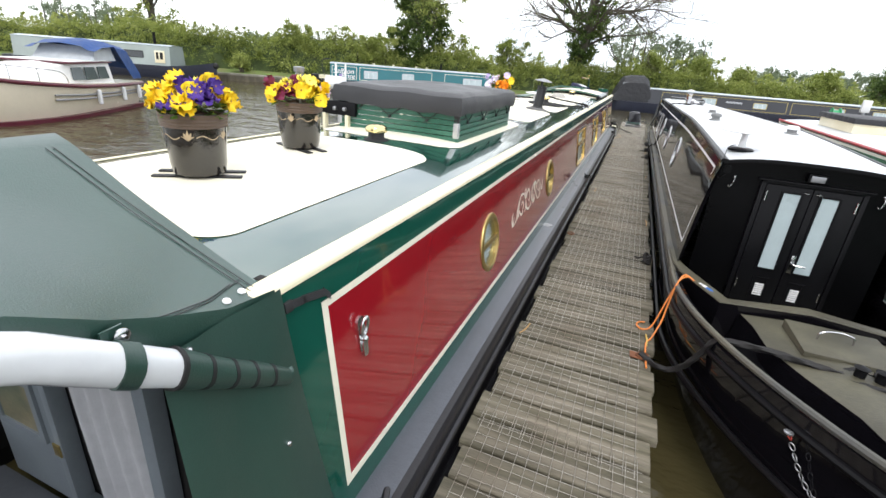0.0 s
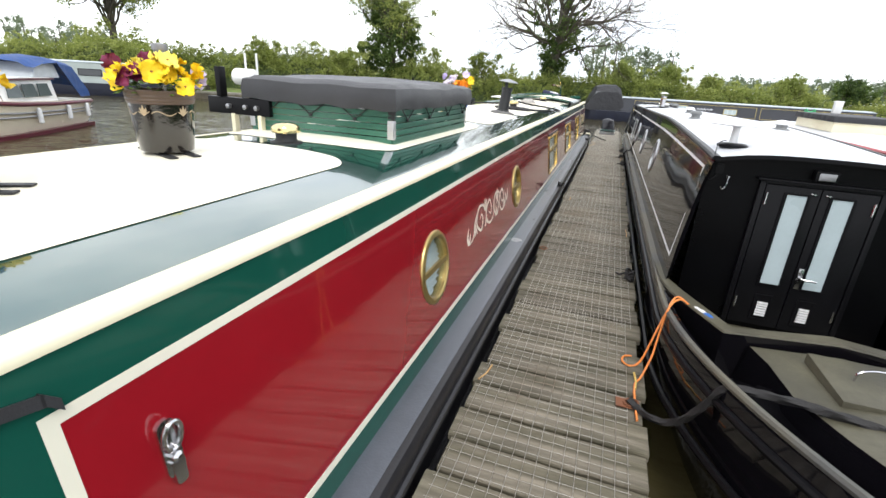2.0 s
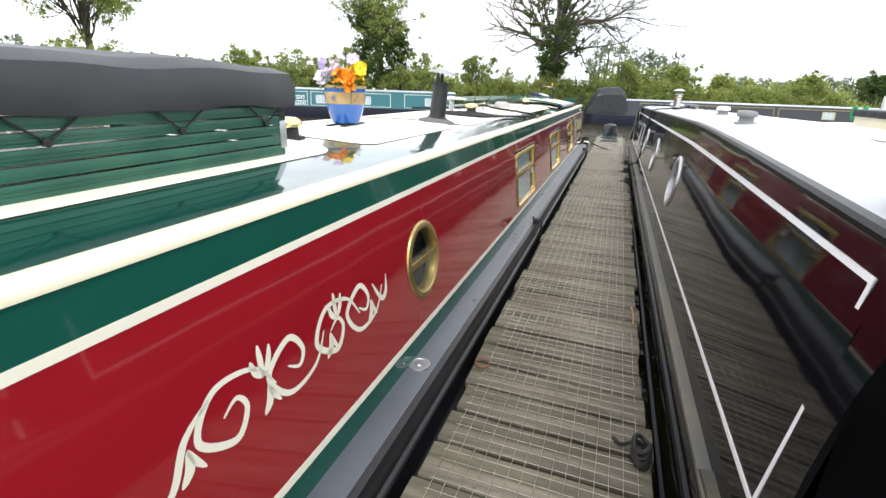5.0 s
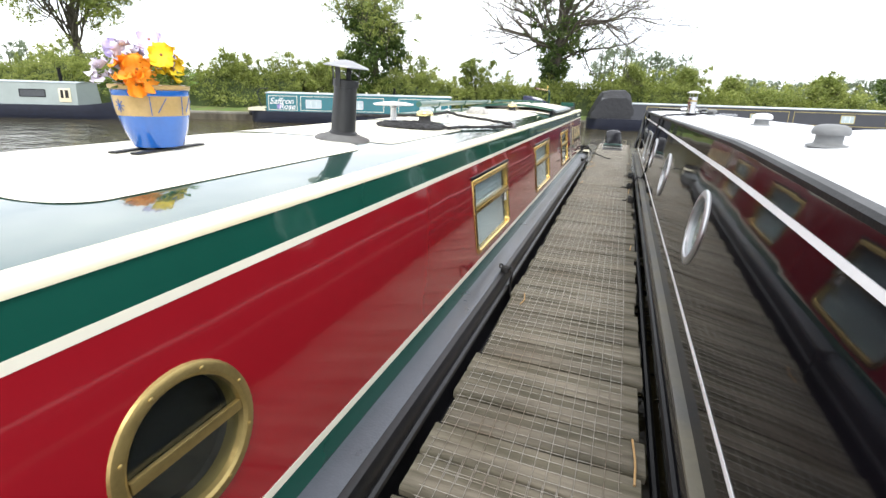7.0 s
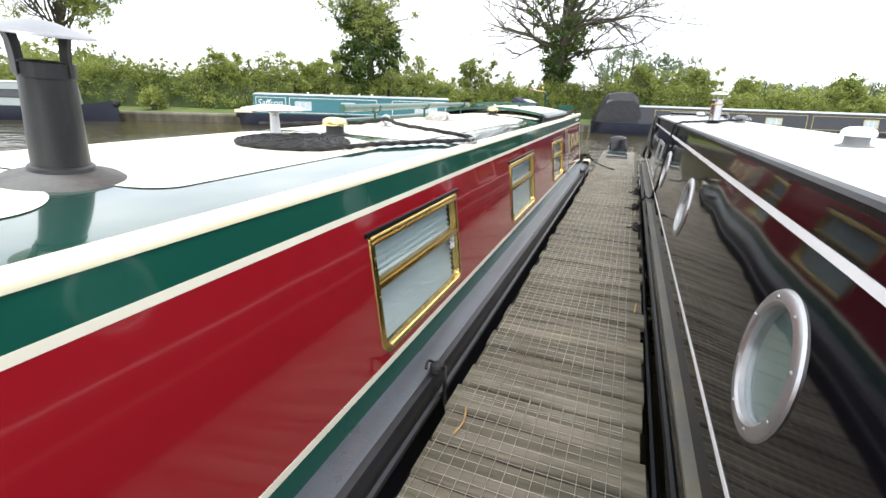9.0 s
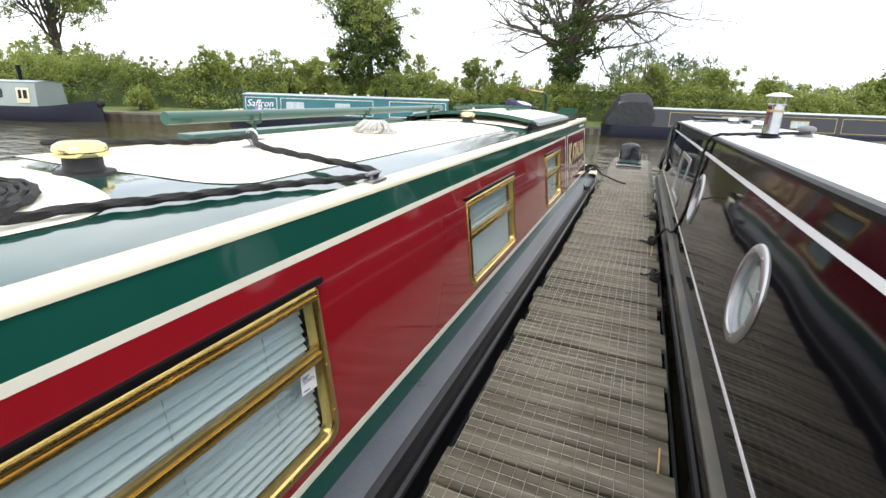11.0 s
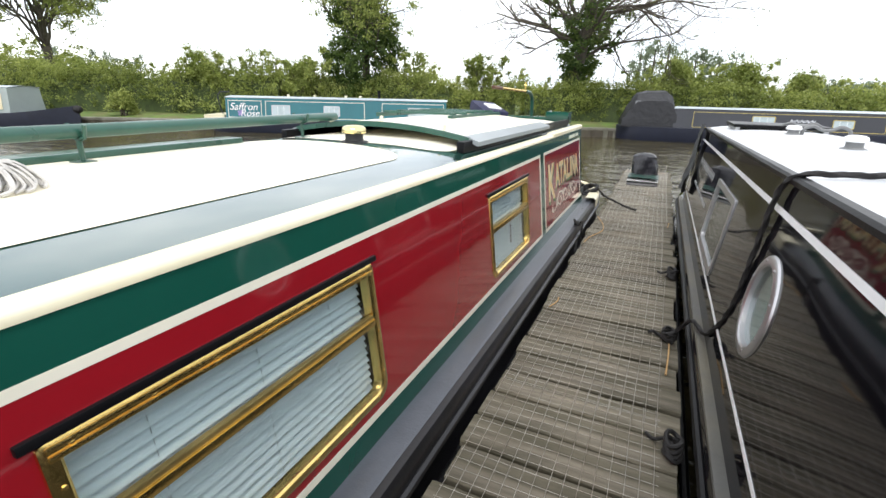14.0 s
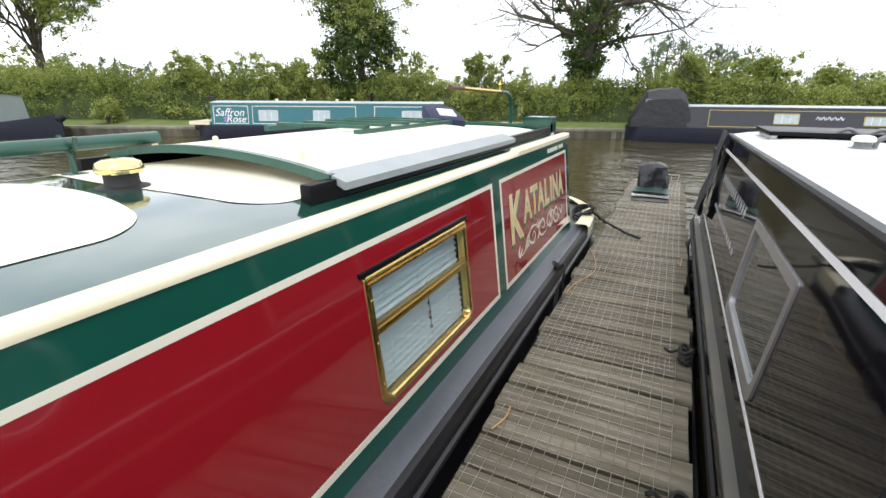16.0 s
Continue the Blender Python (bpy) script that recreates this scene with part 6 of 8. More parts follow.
for x in np.linspace(XC - 0.64, XC + 0.64, 17):
    rows.append([(x, HY0 - 0.02, hz(x) + 0.004), (x, HY0 - 0.02, hz(x) - 0.028), (x, HY0 + 0.01, hz(x) - 0.028), (x, HY0 + 0.01, hz(x) + 0.004), (x, HY0 - 0.02, hz(x) + 0.004)])
loft(bm, rows)
part("front_lip", bm, POLEGREEN, hatch, "green front edge of the hatch")
HGREY = material("grey_painted_steel", (0.30, 0.33, 0.34), 0.35, vary=0.1, grain=6)
for s in (1, -1):
    bm = fresh()
    rows = []
    for y in (HY0 - 0.01, 13.12):
        rows.append([(XC + s * dx, y, z) for dx, z in ((0.61, hz(XC + 0.61) + 0.006), (0.70, 1.098), (0.70, 1.072), (0.69, 1.072), (0.605, hz(XC + 0.61) - 0.01), (0.61, hz(XC + 0.61) + 0.006))])
    loft(bm, rows)
    part("side_flange", bm, HGREY, hatch, "grey sloping hatch flange")
    bm = fresh()
    box(bm, XC + s * 0.64 - 0.022, XC + s * 0.64 + 0.022, HY0 - 0.14, 14.25, 1.042, 1.105, bevel=0.004)
    part("runner", bm, BLACKSATIN, hatch, "dark hatch runner")
for x in (-1.9, -1.5, -1.05):
    bm = fresh()
    lathe(bm, [(0.012, 0), (0.012, 0.03), (0.006, 0.036)], 10, Matrix.Translation((x, HY0 + 0.06, hz(x))))
    part("knob", bm, CREAM, hatch, "cream turned knob")
# green grating and folded parasol lying on the hatch
gr = thing("roof_rack", "green steel rack lying on the stern hatch", "rack")
for k in range(5):
    bm = fresh()
    y = 12.2 + k * 0.22
    box(bm, -2.0, -1.35, y - 0.02, y + 0.02, 1.196, 1.212)
    part("slat", bm, POLEGREEN, gr, smooth=False)
for x in (-2.0, -1.35):
    bm = fresh()
    box(bm, x - 0.02, x + 0.02, 12.1, 13.25, 1.166, 1.196)
    part("rail", bm, POLEGREEN, gr, smooth=False)
pz = thing("folded_bag", "dark blue folded bag with a white patch", "bag", (-1.55, 13.5, 1.13))
bm = fresh()
box(bm, -0.14, 0.14, -0.3, 0.3, 0.0, 0.12, pose(0, 0, 0, 8, 5, 35), bevel=0.04)
part("bundle", bm, material("navy_fabric", (0.012, 0.014, 0.05), 0.8, vary=0.3, grain=12, wave=0.01, wave_scale=9), pz)
bm = fresh()
box(bm, -0.05, 0.08, -0.2, 0.05, 0.112, 0.132, pose(0, 0, 0, 8, 5, 35), bevel=0.005)
part("patch", bm, WHITE, pz)
st = thing("tiller", "swan-neck tiller with polished brass bar and wooden grip", "tiller")
bm = fresh()
tube(bm, smooth_path([(-1.5, 15.1, 0.2), (-1.5, 15.12, 1.0), (-1.5, 15.08, 1.30), (-1.5, 14.95, 1.385), (-1.5, 14.75, 1.40)], 6), 0.022, 10)
part("swan_neck", bm, POLEGREEN, st, "dark green swan neck")
bm = fresh()
tube(bm, [(-1.5, 14.78, 1.40), (-1.56, 13.95, 1.425)], 0.018, 10)
part("bar", bm, BRASS, st, "polished brass bar")
bm = fresh()
tube(bm, [(-1.56, 13.95, 1.425), (-1.58, 13.72, 1.432)], 0.020, 10)
part("grip", bm, material("turned_wood_grip", (0.11, 0.05, 0.025), 0.4, vary=0.2), st, "dark wooden grip")
bm = fresh()
lathe(bm, [(0.006, 0), (0.008, 0.05), (0.018, 0.06), (0.010, 0.075), (0.014, 0.09), (0.003, 0.10)], 12, Matrix.Translation((-1.5, 14.72, 1.41)))
part("pin", bm, BRASS, st, "brass tiller pin")
# stern rail, counter band, mooring lines
bm = fresh()
rows = []
for t in np.linspace(0, 1, 9):
    y = 14.5 + 1.42 * t
    h = hw_red(y)
    rows.append([(XC + h + 0.004, y, 0.02), (XC + h + 0.004, y, 0.17), (XC + h - 0.02, y, 0.19), (XC + h - 0.12, y, 0.19)])
loft(bm, rows, cap=False)
part("counter_band", bm, CREAM, red_boat, "cream band round the stern counter")
bm = fresh()
box(bm, XC - 0.55, XC + 0.62, 14.40, 14.48, 0.14, 1.12)
box(bm, XC + 0.36, XC + 0.62, 14.40, 14.62, 1.05, 1.18)
part("stern_doors", bm, GREEN, red_boat, smooth=False)
for s in range(3):
    bm = fresh()
    box(bm, XC + HB + 0.002, XC + HB + 0.008, 13.2 + s * 0.05, 13.225 + s * 0.05, -0.12, 0.02)
    part("vent_slot", bm, ALU, red_boat)
mr = thing("stern_line", "black stern mooring line running to the pontoon", "rope")
bm = fresh()
rope_mesh(bm, [(-0.62, 14.75, 0.20), (-0.50, 14.9, 0.22), (-0.42, 15.05, 0.12), (-0.30, 15.0, 0.08), (-0.12, 14.9, 0.035), (0.0, 14.85, 0.022)], 0.012)
for k in range(4):
    a0 = 0.5 * k
    rope_mesh(bm, [(-0.60 + 0.10 * math.cos(a), 14.95 + 0.13 * math.sin(a) + 0.02 * k, 0.20 + 0.05 * math.sin(a + a0)) for a in np.linspace(0, 6.0, 9)], 0.010)
part("line", bm, ROPE, mr)
for y in (7.02, 13.35):
    d = thing("dolly_line", "black knotted line on the gunwale", "rope", (XC + HB - 0.02, y, 0.13))
    bm = fresh()
    lathe(bm, [(0.02, 0), (0.02, 0.03), (0.028, 0.04), (0.012, 0.05)], 12)
    for k in range(3):
        tube(bm, [(0.024 * math.cos(a), 0.024 * math.sin(a), 0.012 + 0.01 * k + 0.004 * math.sin(a)) for a in np.linspace(0, 6.283, 15)[:-1]], 0.008, 6, closed=True)
    tube(bm, smooth_path([(0.02, 0, 0.02), (0.05, -0.02, 0.05), (0.06, -0.05, 0.0), (0.05, -0.03, -0.06), (0.055, -0.02, -0.16)], 5), 0.008, 7)
    tube(bm, smooth_path([(-0.01, 0.02, 0.03), (-0.03, -0.03, 0.07), (-0.02, -0.08, 0.06)], 5), 0.006, 6)
    part("knot", bm, ROPE, d)
# paper tag on the first window, cord charm on the last
tg = new("licence_card")
tg.parent = red_boat
tg.matrix_basis = WM @ pose(7.665, 0.555, -0.006, 0, 0, -4)
bm = fresh()
box(bm, -0.032, 0.032, -0.048, 0.048, 0, 0.0015)
part("card", bm, WHITE, tg, "white licence card", smooth=False)
PRINT = material("dark_print", (0.03, 0.03, 0.06), 0.6)
letters("number", "513435", 0.016, PRINT, Matrix.Translation((0.0, -0.012, 0.0022)), tg, 0.0001)
bm = fresh()
for k, w in enumerate((0.03, 0.022, 0.026)):
    box(bm, -0.026, -0.026 + w, 0.002 - 0.03 * (k > 1) - 0.006 * k, 0.005 - 0.03 * (k > 1) - 0.006 * k, 0.0015, 0.002)
part("print_line", bm, PRINT, tg, smooth=False)
bm = fresh()
lathe(bm, [(0.009, 0), (0.009, 0.0006), (0.006, 0.0007)], 16, Matrix.Translation((-0.018, 0.030, 0.0015)))
part("mark", bm, material("blue_red_mark", (0.06, 0.05, 0.25), 0.5, second=(0.4, 0.02, 0.05), grain=60), tg)
ch = new("blind_charm")
ch.parent = red_boat
ch.matrix_basis = WM @ Matrix.Translation((11.66, 0.47, -0.022))
bm = fresh()
tube(bm, [(0, 0.16, 0), (0.002, 0.05, 0.002), (0, -0.05, 0)], 0.002, 5)
for k, z in enumerate((0.06, 0.02, -0.01, -0.05)):
    lathe(bm, [(0.002, -0.008), (0.008, 0), (0.002, 0.008)], 8, Matrix.Translation((0, z, 0)) @ pose(0, 0, 0, -90, 0, 0))
part("beads", bm, material("dark_red_beads", (0.10, 0.012, 0.03), 0.3), ch, "string of dark red beads")

# the boat floats a little bow-high, with all that stands on it
TRIM = pose(0, 12.5, 0, -0.12, 0, 0) @ pose(0, -12.5, 0)
for ob in list(scene.collection.all_objects):
    if ob.parent is None and ob.name.split(".")[0] in ABOARD and ob != black_boat:
        ob.matrix_basis = TRIM @ ob.matrix_basis

# ---------------------------------------------------------------- fittings of the black boat
def front_drop(y):
    """How far the roof and its edge dip towards the fore end."""
    return 0.10 * min(1.3, max(0.0, (6.4 - y) / 2.7)) ** 1.3


def bzw(x, y):
    return bz(x) - 0.0166 * (y - 6) - front_drop(y)


DEEPBLACK = material("deep_black_paint", (0.0025, 0.0025, 0.003), 0.3, vary=0.3, grain=4, spec=0.10, bump=0.1, bump_scale=60)
NAVYDECK = material("dusty_black_deck", (0.022, 0.022, 0.026), 0.5, vary=0.35, grain=5, bump=0.3, bump_scale=80)
# bulkhead under the roof's front edge
bm = fresh()
xs3 = list(np.linspace(0.62, 2 * BC - 0.62, 17))
rows = [[(x, BY0, 0.0), (x, BY0, bz(x) - 0.004)] for x in xs3]
loft(bm, rows, cap=False)
part("fore_bulkhead", bm, DEEPBLACK, black_boat, "glossy black front bulkhead")
bm = fresh()
rows = []
for x in xs3:
    rows.append([(x, BY0 - 0.135, bz(x) + 0.002), (x, BY0 - 0.135, bz(x) - 0.02), (x, BY0 - 0.12, bz(x) - 0.02), (x, BY0, bz(x) - 0.012)])
loft(bm, rows, cap=False)
part("roof_lip", bm, BLACKSATIN, black_boat, "black front lip of the roof")
# raked cabin side return in front of the bulkhead
bm = fresh()
rows = []
for z in np.linspace(0.27, 1.172, 9):
    t = (z - 0.27) / 0.9
    rows.append([BM @ Vector((-BY0, z / 0.9938, 0.0)), BM @ Vector((-BY0 + 0.05 + 0.09 * (1 - math.sin(math.pi * min(1, t * 1.1))) * (0.3 if t > 0.5 else 1.0) + 0.06 * t, z / 0.9938, 0.0)), BM @ Vector((-BY0 + 0.05, z / 0.9938, -0.03))])
loft(bm, rows, cap=False)
part("side_return", bm, BLACK, black_boat, "shaped black end of the cabin side")
for k, (x0, x1) in enumerate(((0.935, 1.205), (1.21, 1.475))):
    dr = new("door")
    dr.parent = black_boat
    bm = fresh()
    box(bm, x0, x1, BY0 - 0.028, BY0 - 0.003, 0.06, 0.965, bevel=0.004)
    part("leaf", bm, BLACKSATIN, dr, "black panelled door leaf")
    a, b = (1.045, 1.145) if k == 0 else (1.265, 1.362)
    bm = fresh()
    box(bm, a, b, BY0 - 0.033, BY0 - 0.029, 0.345, 0.895)
    part("glazing", bm, FROST, dr, "tall frosted white glass strip", smooth=False)
    bm = fresh()
    Mx = Matrix(((1, 0, 0, 0), (0, 0, -1, BY0 - 0.028), (0, 1, 0, 0), (0, 0, 0, 1)))
    ring_plate(bm, [(a - 0.014, 0.331), (b + 0.014, 0.331), (b + 0.014, 0.909), (a - 0.014, 0.909)], [(a, 0.345), (b, 0.345), (b, 0.895), (a, 0.895)], 0, 0.010, Mx)
    part("bead", bm, BLACKSATIN, dr)
    bm = fresh()
    ring_plate(bm, [(a, 0.10), (b, 0.10), (b, 0.27), (a, 0.27)], [(a + 0.012, 0.112), (b - 0.012, 0.112), (b - 0.012, 0.258), (a + 0.012, 0.258)], 0, 0.007, Mx)
    part("panel_moulding", bm, BLACKSATIN, dr)
    for j in range(6):
        bm = fresh()
        box(bm, a + 0.022, b - 0.022, BY0 - 0.041, BY0 - 0.030, 0.130 + j * 0.016, 0.141 + j * 0.016, bevel=0.002)
        part("vent_slat", bm, WHITE, dr, "white louvre slat")
    hx = x0 + 0.012 if k == 0 else x1 - 0.012
    for z in (0.20, 0.86):
        bm = fresh()
        tube(bm, [(hx, BY0 - 0.032, z - 0.035), (hx, BY0 - 0.032, z + 0.035)], 0.007, 8)
        part("hinge", bm, CHROME, dr, "chrome hinge")
    bm = fresh()
    lathe(bm, [(0.016, 0), (0.016, 0.004), (0.008, 0.012)], 14, Matrix.Translation(((1.175 if k == 0 else 1.245), BY0 - 0.028, 0.915)) @ pose(0, 0, 0, 90, 0, 0))
    part("lock", bm, CHROME, dr)
    if k == 1:
        bm = fresh()
        box(bm, 1.222, 1.250, BY0 - 0.036, BY0 - 0.027, 0.34, 0.47, bevel=0.003)
        tube(bm, [(1.236, BY0 - 0.036, 0.415), (1.236, BY0 - 0.065, 0.415), (1.26, BY0 - 0.07, 0.413), (1.31, BY0 - 0.066, 0.41)], 0.007, 8)
        part("handle", bm, CHROME, dr, "chrome lever handle")
bm = fresh()
for q in ((0.90, 0.93, 0.04, 1.0), (1.48, 1.51, 0.04, 1.0), (0.90, 1.51, 0.968, 1.0)):
    box(bm, q[0], q[1], BY0 - 0.03, BY0 - 0.002, q[2], q[3], bevel=0.004)
box(bm, 0.88, 1.53, BY0 - 0.05, BY0 - 0.002, 1.0, 1.02, bevel=0.004)
part("door_frame", bm, BLACKSATIN, black_boat)
lp = new("bulkhead_lamp")
lp.parent = black_boat
lp.matrix_basis = pose(1.20, BY0, 1.075)
bm = fresh()
box(bm, -0.055, 0.055, -0.05, 0.0, -0.03, 0.03, bevel=0.008)
part("body", bm, BLACKSATIN, lp)
bm = fresh()
box(bm, -0.04, 0.04, -0.056, -0.05, -0.022, 0.018, bevel=0.002)
part("lens", bm, STEEL, lp, "square clear lamp lens")
for x, z in ((0.735, 0.955), (1.60, 0.95)):
    hk = new("hook")
    hk.parent = black_boat
    hk.matrix_basis = pose(x, BY0, z)
    bm = fresh()
    lathe(bm, [(0.012, 0), (0.012, 0.006), (0.005, 0.012)], 12, pose(0, 0, 0, 90, 0, 0))
    tube(bm, smooth_path([(0, -0.01, 0), (-0.002, -0.02, -0.03), (-0.008, -0.02, -0.06), (-0.02, -0.02, -0.075), (-0.03, -0.02, -0.06)], 5), 0.0035, 6)
    part("bent_hook", bm, CHROME, hk)
bm = fresh()
plate(bm, round_rect(-0.022, 0.022, -0.045, 0.045, 0.015), 0.012, Matrix(((1, 0, 0, 0.68), (0, 0, -1, BY0), (0, 1, 0, 1.055), (0, 0, 0, 1))))
part("sensor", bm, BLACKSATIN, black_boat)
bm = fresh()
tube(bm, smooth_path([(0.72, 3.92, 1.24), (0.66, 3.8, 1.235), (0.625, 3.66, 1.19), (0.62, 3.68, 1.0), (0.64, 3.70, 0.95), (0.67, 3.70, 1.0)], 6), 0.003, 5)
part("aerial_cable", bm, RUBBER, black_boat)

# fore well, coaming and foredeck
bm = fresh()
box(bm, 0.56, 1.78, 2.86, BY0, -0.02, 0.02)
part("well_deck", bm, OLIVEDECK, black_boat, "wet olive well deck with leaf litter", smooth=False)
bm = fresh()
cz = 0.335
path = [(0.505, 4.0, 0.274), (0.515, 3.62, 0.283), (0.56, 3.38, 0.30), (0.72, 2.90, cz), (1.17, 2.96, cz + 0.02), (1.62, 2.90, cz), (1.78, 3.38, 0.30)]
rows = []
for i, p in enumerate(path):
    a, b = Vector(path[max(0, i - 1)]), Vector(path[min(len(path) - 1, i + 1)])
    d = (b - a).normalized()
    n = Vector((d.y, -d.x, 0)).normalized() * -0.045
    p = Vector(p)
    if i < 2:
        n *= 0.6
    rows.append([p + n + Vector((0, 0, -0.33)), p + n, p + n * 0.9 + Vector((0, 0, 0.008)), p - n * 0.9 + Vector((0, 0, 0.008)), p - n, p - n + Vector((0, 0, -0.33))])
loft(bm, [r[1:5] for r in rows], cap=False)
part("coaming_top", bm, OLIVEDECK, black_boat, "olive painted coaming round the well")
bm = fresh()
loft(bm, [r[:2] for r in rows], cap=False)
loft(bm, [r[4:] for r in rows], cap=False)
part("coaming_side", bm, BLACK, black_boat, "glossy black coaming side")
bm = fresh()
top_y = [1.35, 1.5, 1.7, 1.95, 2.2, 2.45, 2.7, 2.86]
rows = []
for y in top_y:
    h = max(0.05, hw_blk(y) - 0.24 - 0.06 * (y > 2.6))
    z = 0.275 + sheer(y) * 0.9
    rows.append([(BC - h, y, z), (BC, y, z + 0.03), (BC + h, y, z)])
loft(bm, rows, cap=False)
part("foredeck", bm, OLIVEDECK, black_boat, "raised olive foredeck")
bm = fresh()
for k, s in ((0, -1), (2, 1)):
    loft(bm, [[r[k], (r[k][0] + 0.03 * s, r[k][1], r[k][2] - 0.22)] for r in rows], cap=False)
part("foredeck_side", bm, BLACK, black_boat, "glossy black foredeck side")
bm = fresh()
rows = [[(BC - hw_blk(y) + 0.03, y, 0.08 + sheer(y)), (BC + hw_blk(y) - 0.03, y, 0.08 + sheer(y))] for y in [1.3] + top_y[1:] + [2.9, 3.3]]
loft(bm, rows[:-1], cap=False)
part("side_gutter", bm, NAVYDECK, black_boat, "dusty black gutter beside the foredeck")
bm = fresh()
tube(bm, [(BC - hw_blk(y) + 0.012, y, 0.268 + sheer(y)) for y in np.linspace(1.18, 3.5, 24)], 0.018, 8)
part("bulwark_rail", bm, GREYDECK, black_boat, "worn grey rail along the bow")
bm = fresh()
box(bm, 1.0, 1.42, 2.42, 2.78, 0.30, 0.355, pose(0, 0, 0.005), bevel=0.008)
part("locker_lid", bm, OLIVEDECK, black_boat, "olive locker lid")
bm = fresh()
tube(bm, smooth_path([(1.10, 2.60, 0.36), (1.11, 2.60, 0.40), (1.18, 2.62, 0.41), (1.25, 2.62, 0.40), (1.26, 2.62, 0.36)], 5), 0.005, 6)
part("lifting_ring", bm, CHROME, black_boat)
tst = new("bow_dolly")
tst.parent = black_boat
tst.matrix_basis = pose(1.22, 2.30, 0.33)
bm = fresh()
for x in (-0.04, 0.04):
    lathe(bm, [(0.022, 0), (0.022, 0.06), (0.032, 0.07), (0.01, 0.08)], 14, Matrix.Translation((x, 0, 0)))
part("post", bm, BLACKSATIN, tst)
bl = thing("bow_line", "thick black bow mooring line tied to the pontoon ring", "rope")
bm = fresh()
rope_mesh(bm, [(0.33, 2.66, 0.035), (0.42, 2.60, 0.015), (0.50, 2.54, 0.05), (0.575, 2.48, 0.19), (0.63, 2.44, 0.345), (0.72, 2.40, 0.385), (0.85, 2.36, 0.405), (1.0, 2.33, 0.405), (1.26, 2.30, 0.39)], 0.0155)
for k in range(6):
    rope_mesh(bm, [(1.22 + (0.07 + 0.006 * k) * math.cos(a), 2.30 + (0.05 + 0.005 * k) * math.sin(a), 0.345 + 0.012 * k + 0.012 * math.sin(2 * a + k)) for a in np.linspace(0.3 * k, 6.0 + 0.3 * k, 12)], 0.012)
for k in range(4):
    rope_mesh(bm, [(1.25 + 0.05 * k, 2.22 + 0.02 * k, 0.36 + 0.03 * (k % 2)), (1.36, 2.25 + 0.03 * k, 0.38), (1.44, 2.31, 0.39), (1.36, 2.37 - 0.03 * k, 0.38), (1.24, 2.34, 0.38)], 0.012)
part("line", bm, ROPE, bl)
rp = thing("ring_plate", "rusty mooring ring bolted to the pontoon edge", "mooring ring", (0.335, 2.665, 0.006))
RUST = material("rusty_steel", (0.19, 0.075, 0.035), 0.75, metal=0.2, vary=0.3, grain=14, bump=0.4, bump_scale=90)
bm = fresh()
box(bm, -0.06, 0.05, -0.035, 0.035, 0, 0.006, bevel=0.002)
part("plate", bm, RUST, rp)
bm = fresh()
tube(bm, [(0.01 + 0.032 * math.cos(a), 0.028 * math.sin(a), 0.014 + 0.006 * math.cos(a)) for a in np.linspace(0, 6.283, 19)[:-1]], 0.006, 8, closed=True)
part("ring", bm, RUST, rp)
# chain and rope fender on the bow
chn = thing("fender_chain", "short galvanised chain with a red shackle", "chain")
for k in range(11):
    t = k / 10
    p = Vector((0.84 + 0.16 * t, 1.86 - 0.16 * t, 0.31 - 0.20 * t - 0.05 * math.sin(math.pi * t)))
    bm = fresh()
    M2 = Matrix.Translation(p) @ pose(0, 0, 0, 90 * (k % 2), 50, -40)
    ring = [M2 @ Vector((0.016 * math.cos(a), 0.009 * math.sin(a), 0)) for a in np.linspace(0, 6.283, 13)[:-1]]
    tube(bm, ring, 0.0028, 6, closed=True)
    part("link", bm, STEEL if k > 0 else material("red_shackle", (0.30, 0.03, 0.02), 0.5), chn)
bm = fresh()
lathe(bm, [(0.018, 0), (0.018, 0.006), (0.008, 0.01)], 12, Matrix.Translation((0.835, 1.865, 0.318)))
part("eye", bm, STEEL, chn)
fd = thing("bow_fender", "woven black rope bow fender hanging on the stem", "fender", (1.16, 1.50, 0.02))
bm = fresh()
rng = np.random.default_rng(9)
for k in range(16):
    z = -0.13 + 0.26 * k / 15
    r = 0.11 * math.sqrt(max(0.08, 1 - (z / 0.16) ** 2))
    tube(bm, [((r + 0.008 * math.sin(9 * a + 3.1 * k)) * math.cos(a), (r + 0.008 * math.sin(9 * a + 3.1 * k)) * math.sin(a), z + 0.012 * math.sin(6 * a + 2 * k)) for a in np.linspace(0, 6.283, 44)[:-1]], 0.015, 7, closed=True)
lathe(bm, [(0.02, -0.15), (0.09, -0.10), (0.10, 0.0), (0.09, 0.10), (0.02, 0.15)], 20)
part("weave", bm, ROPE, fd)
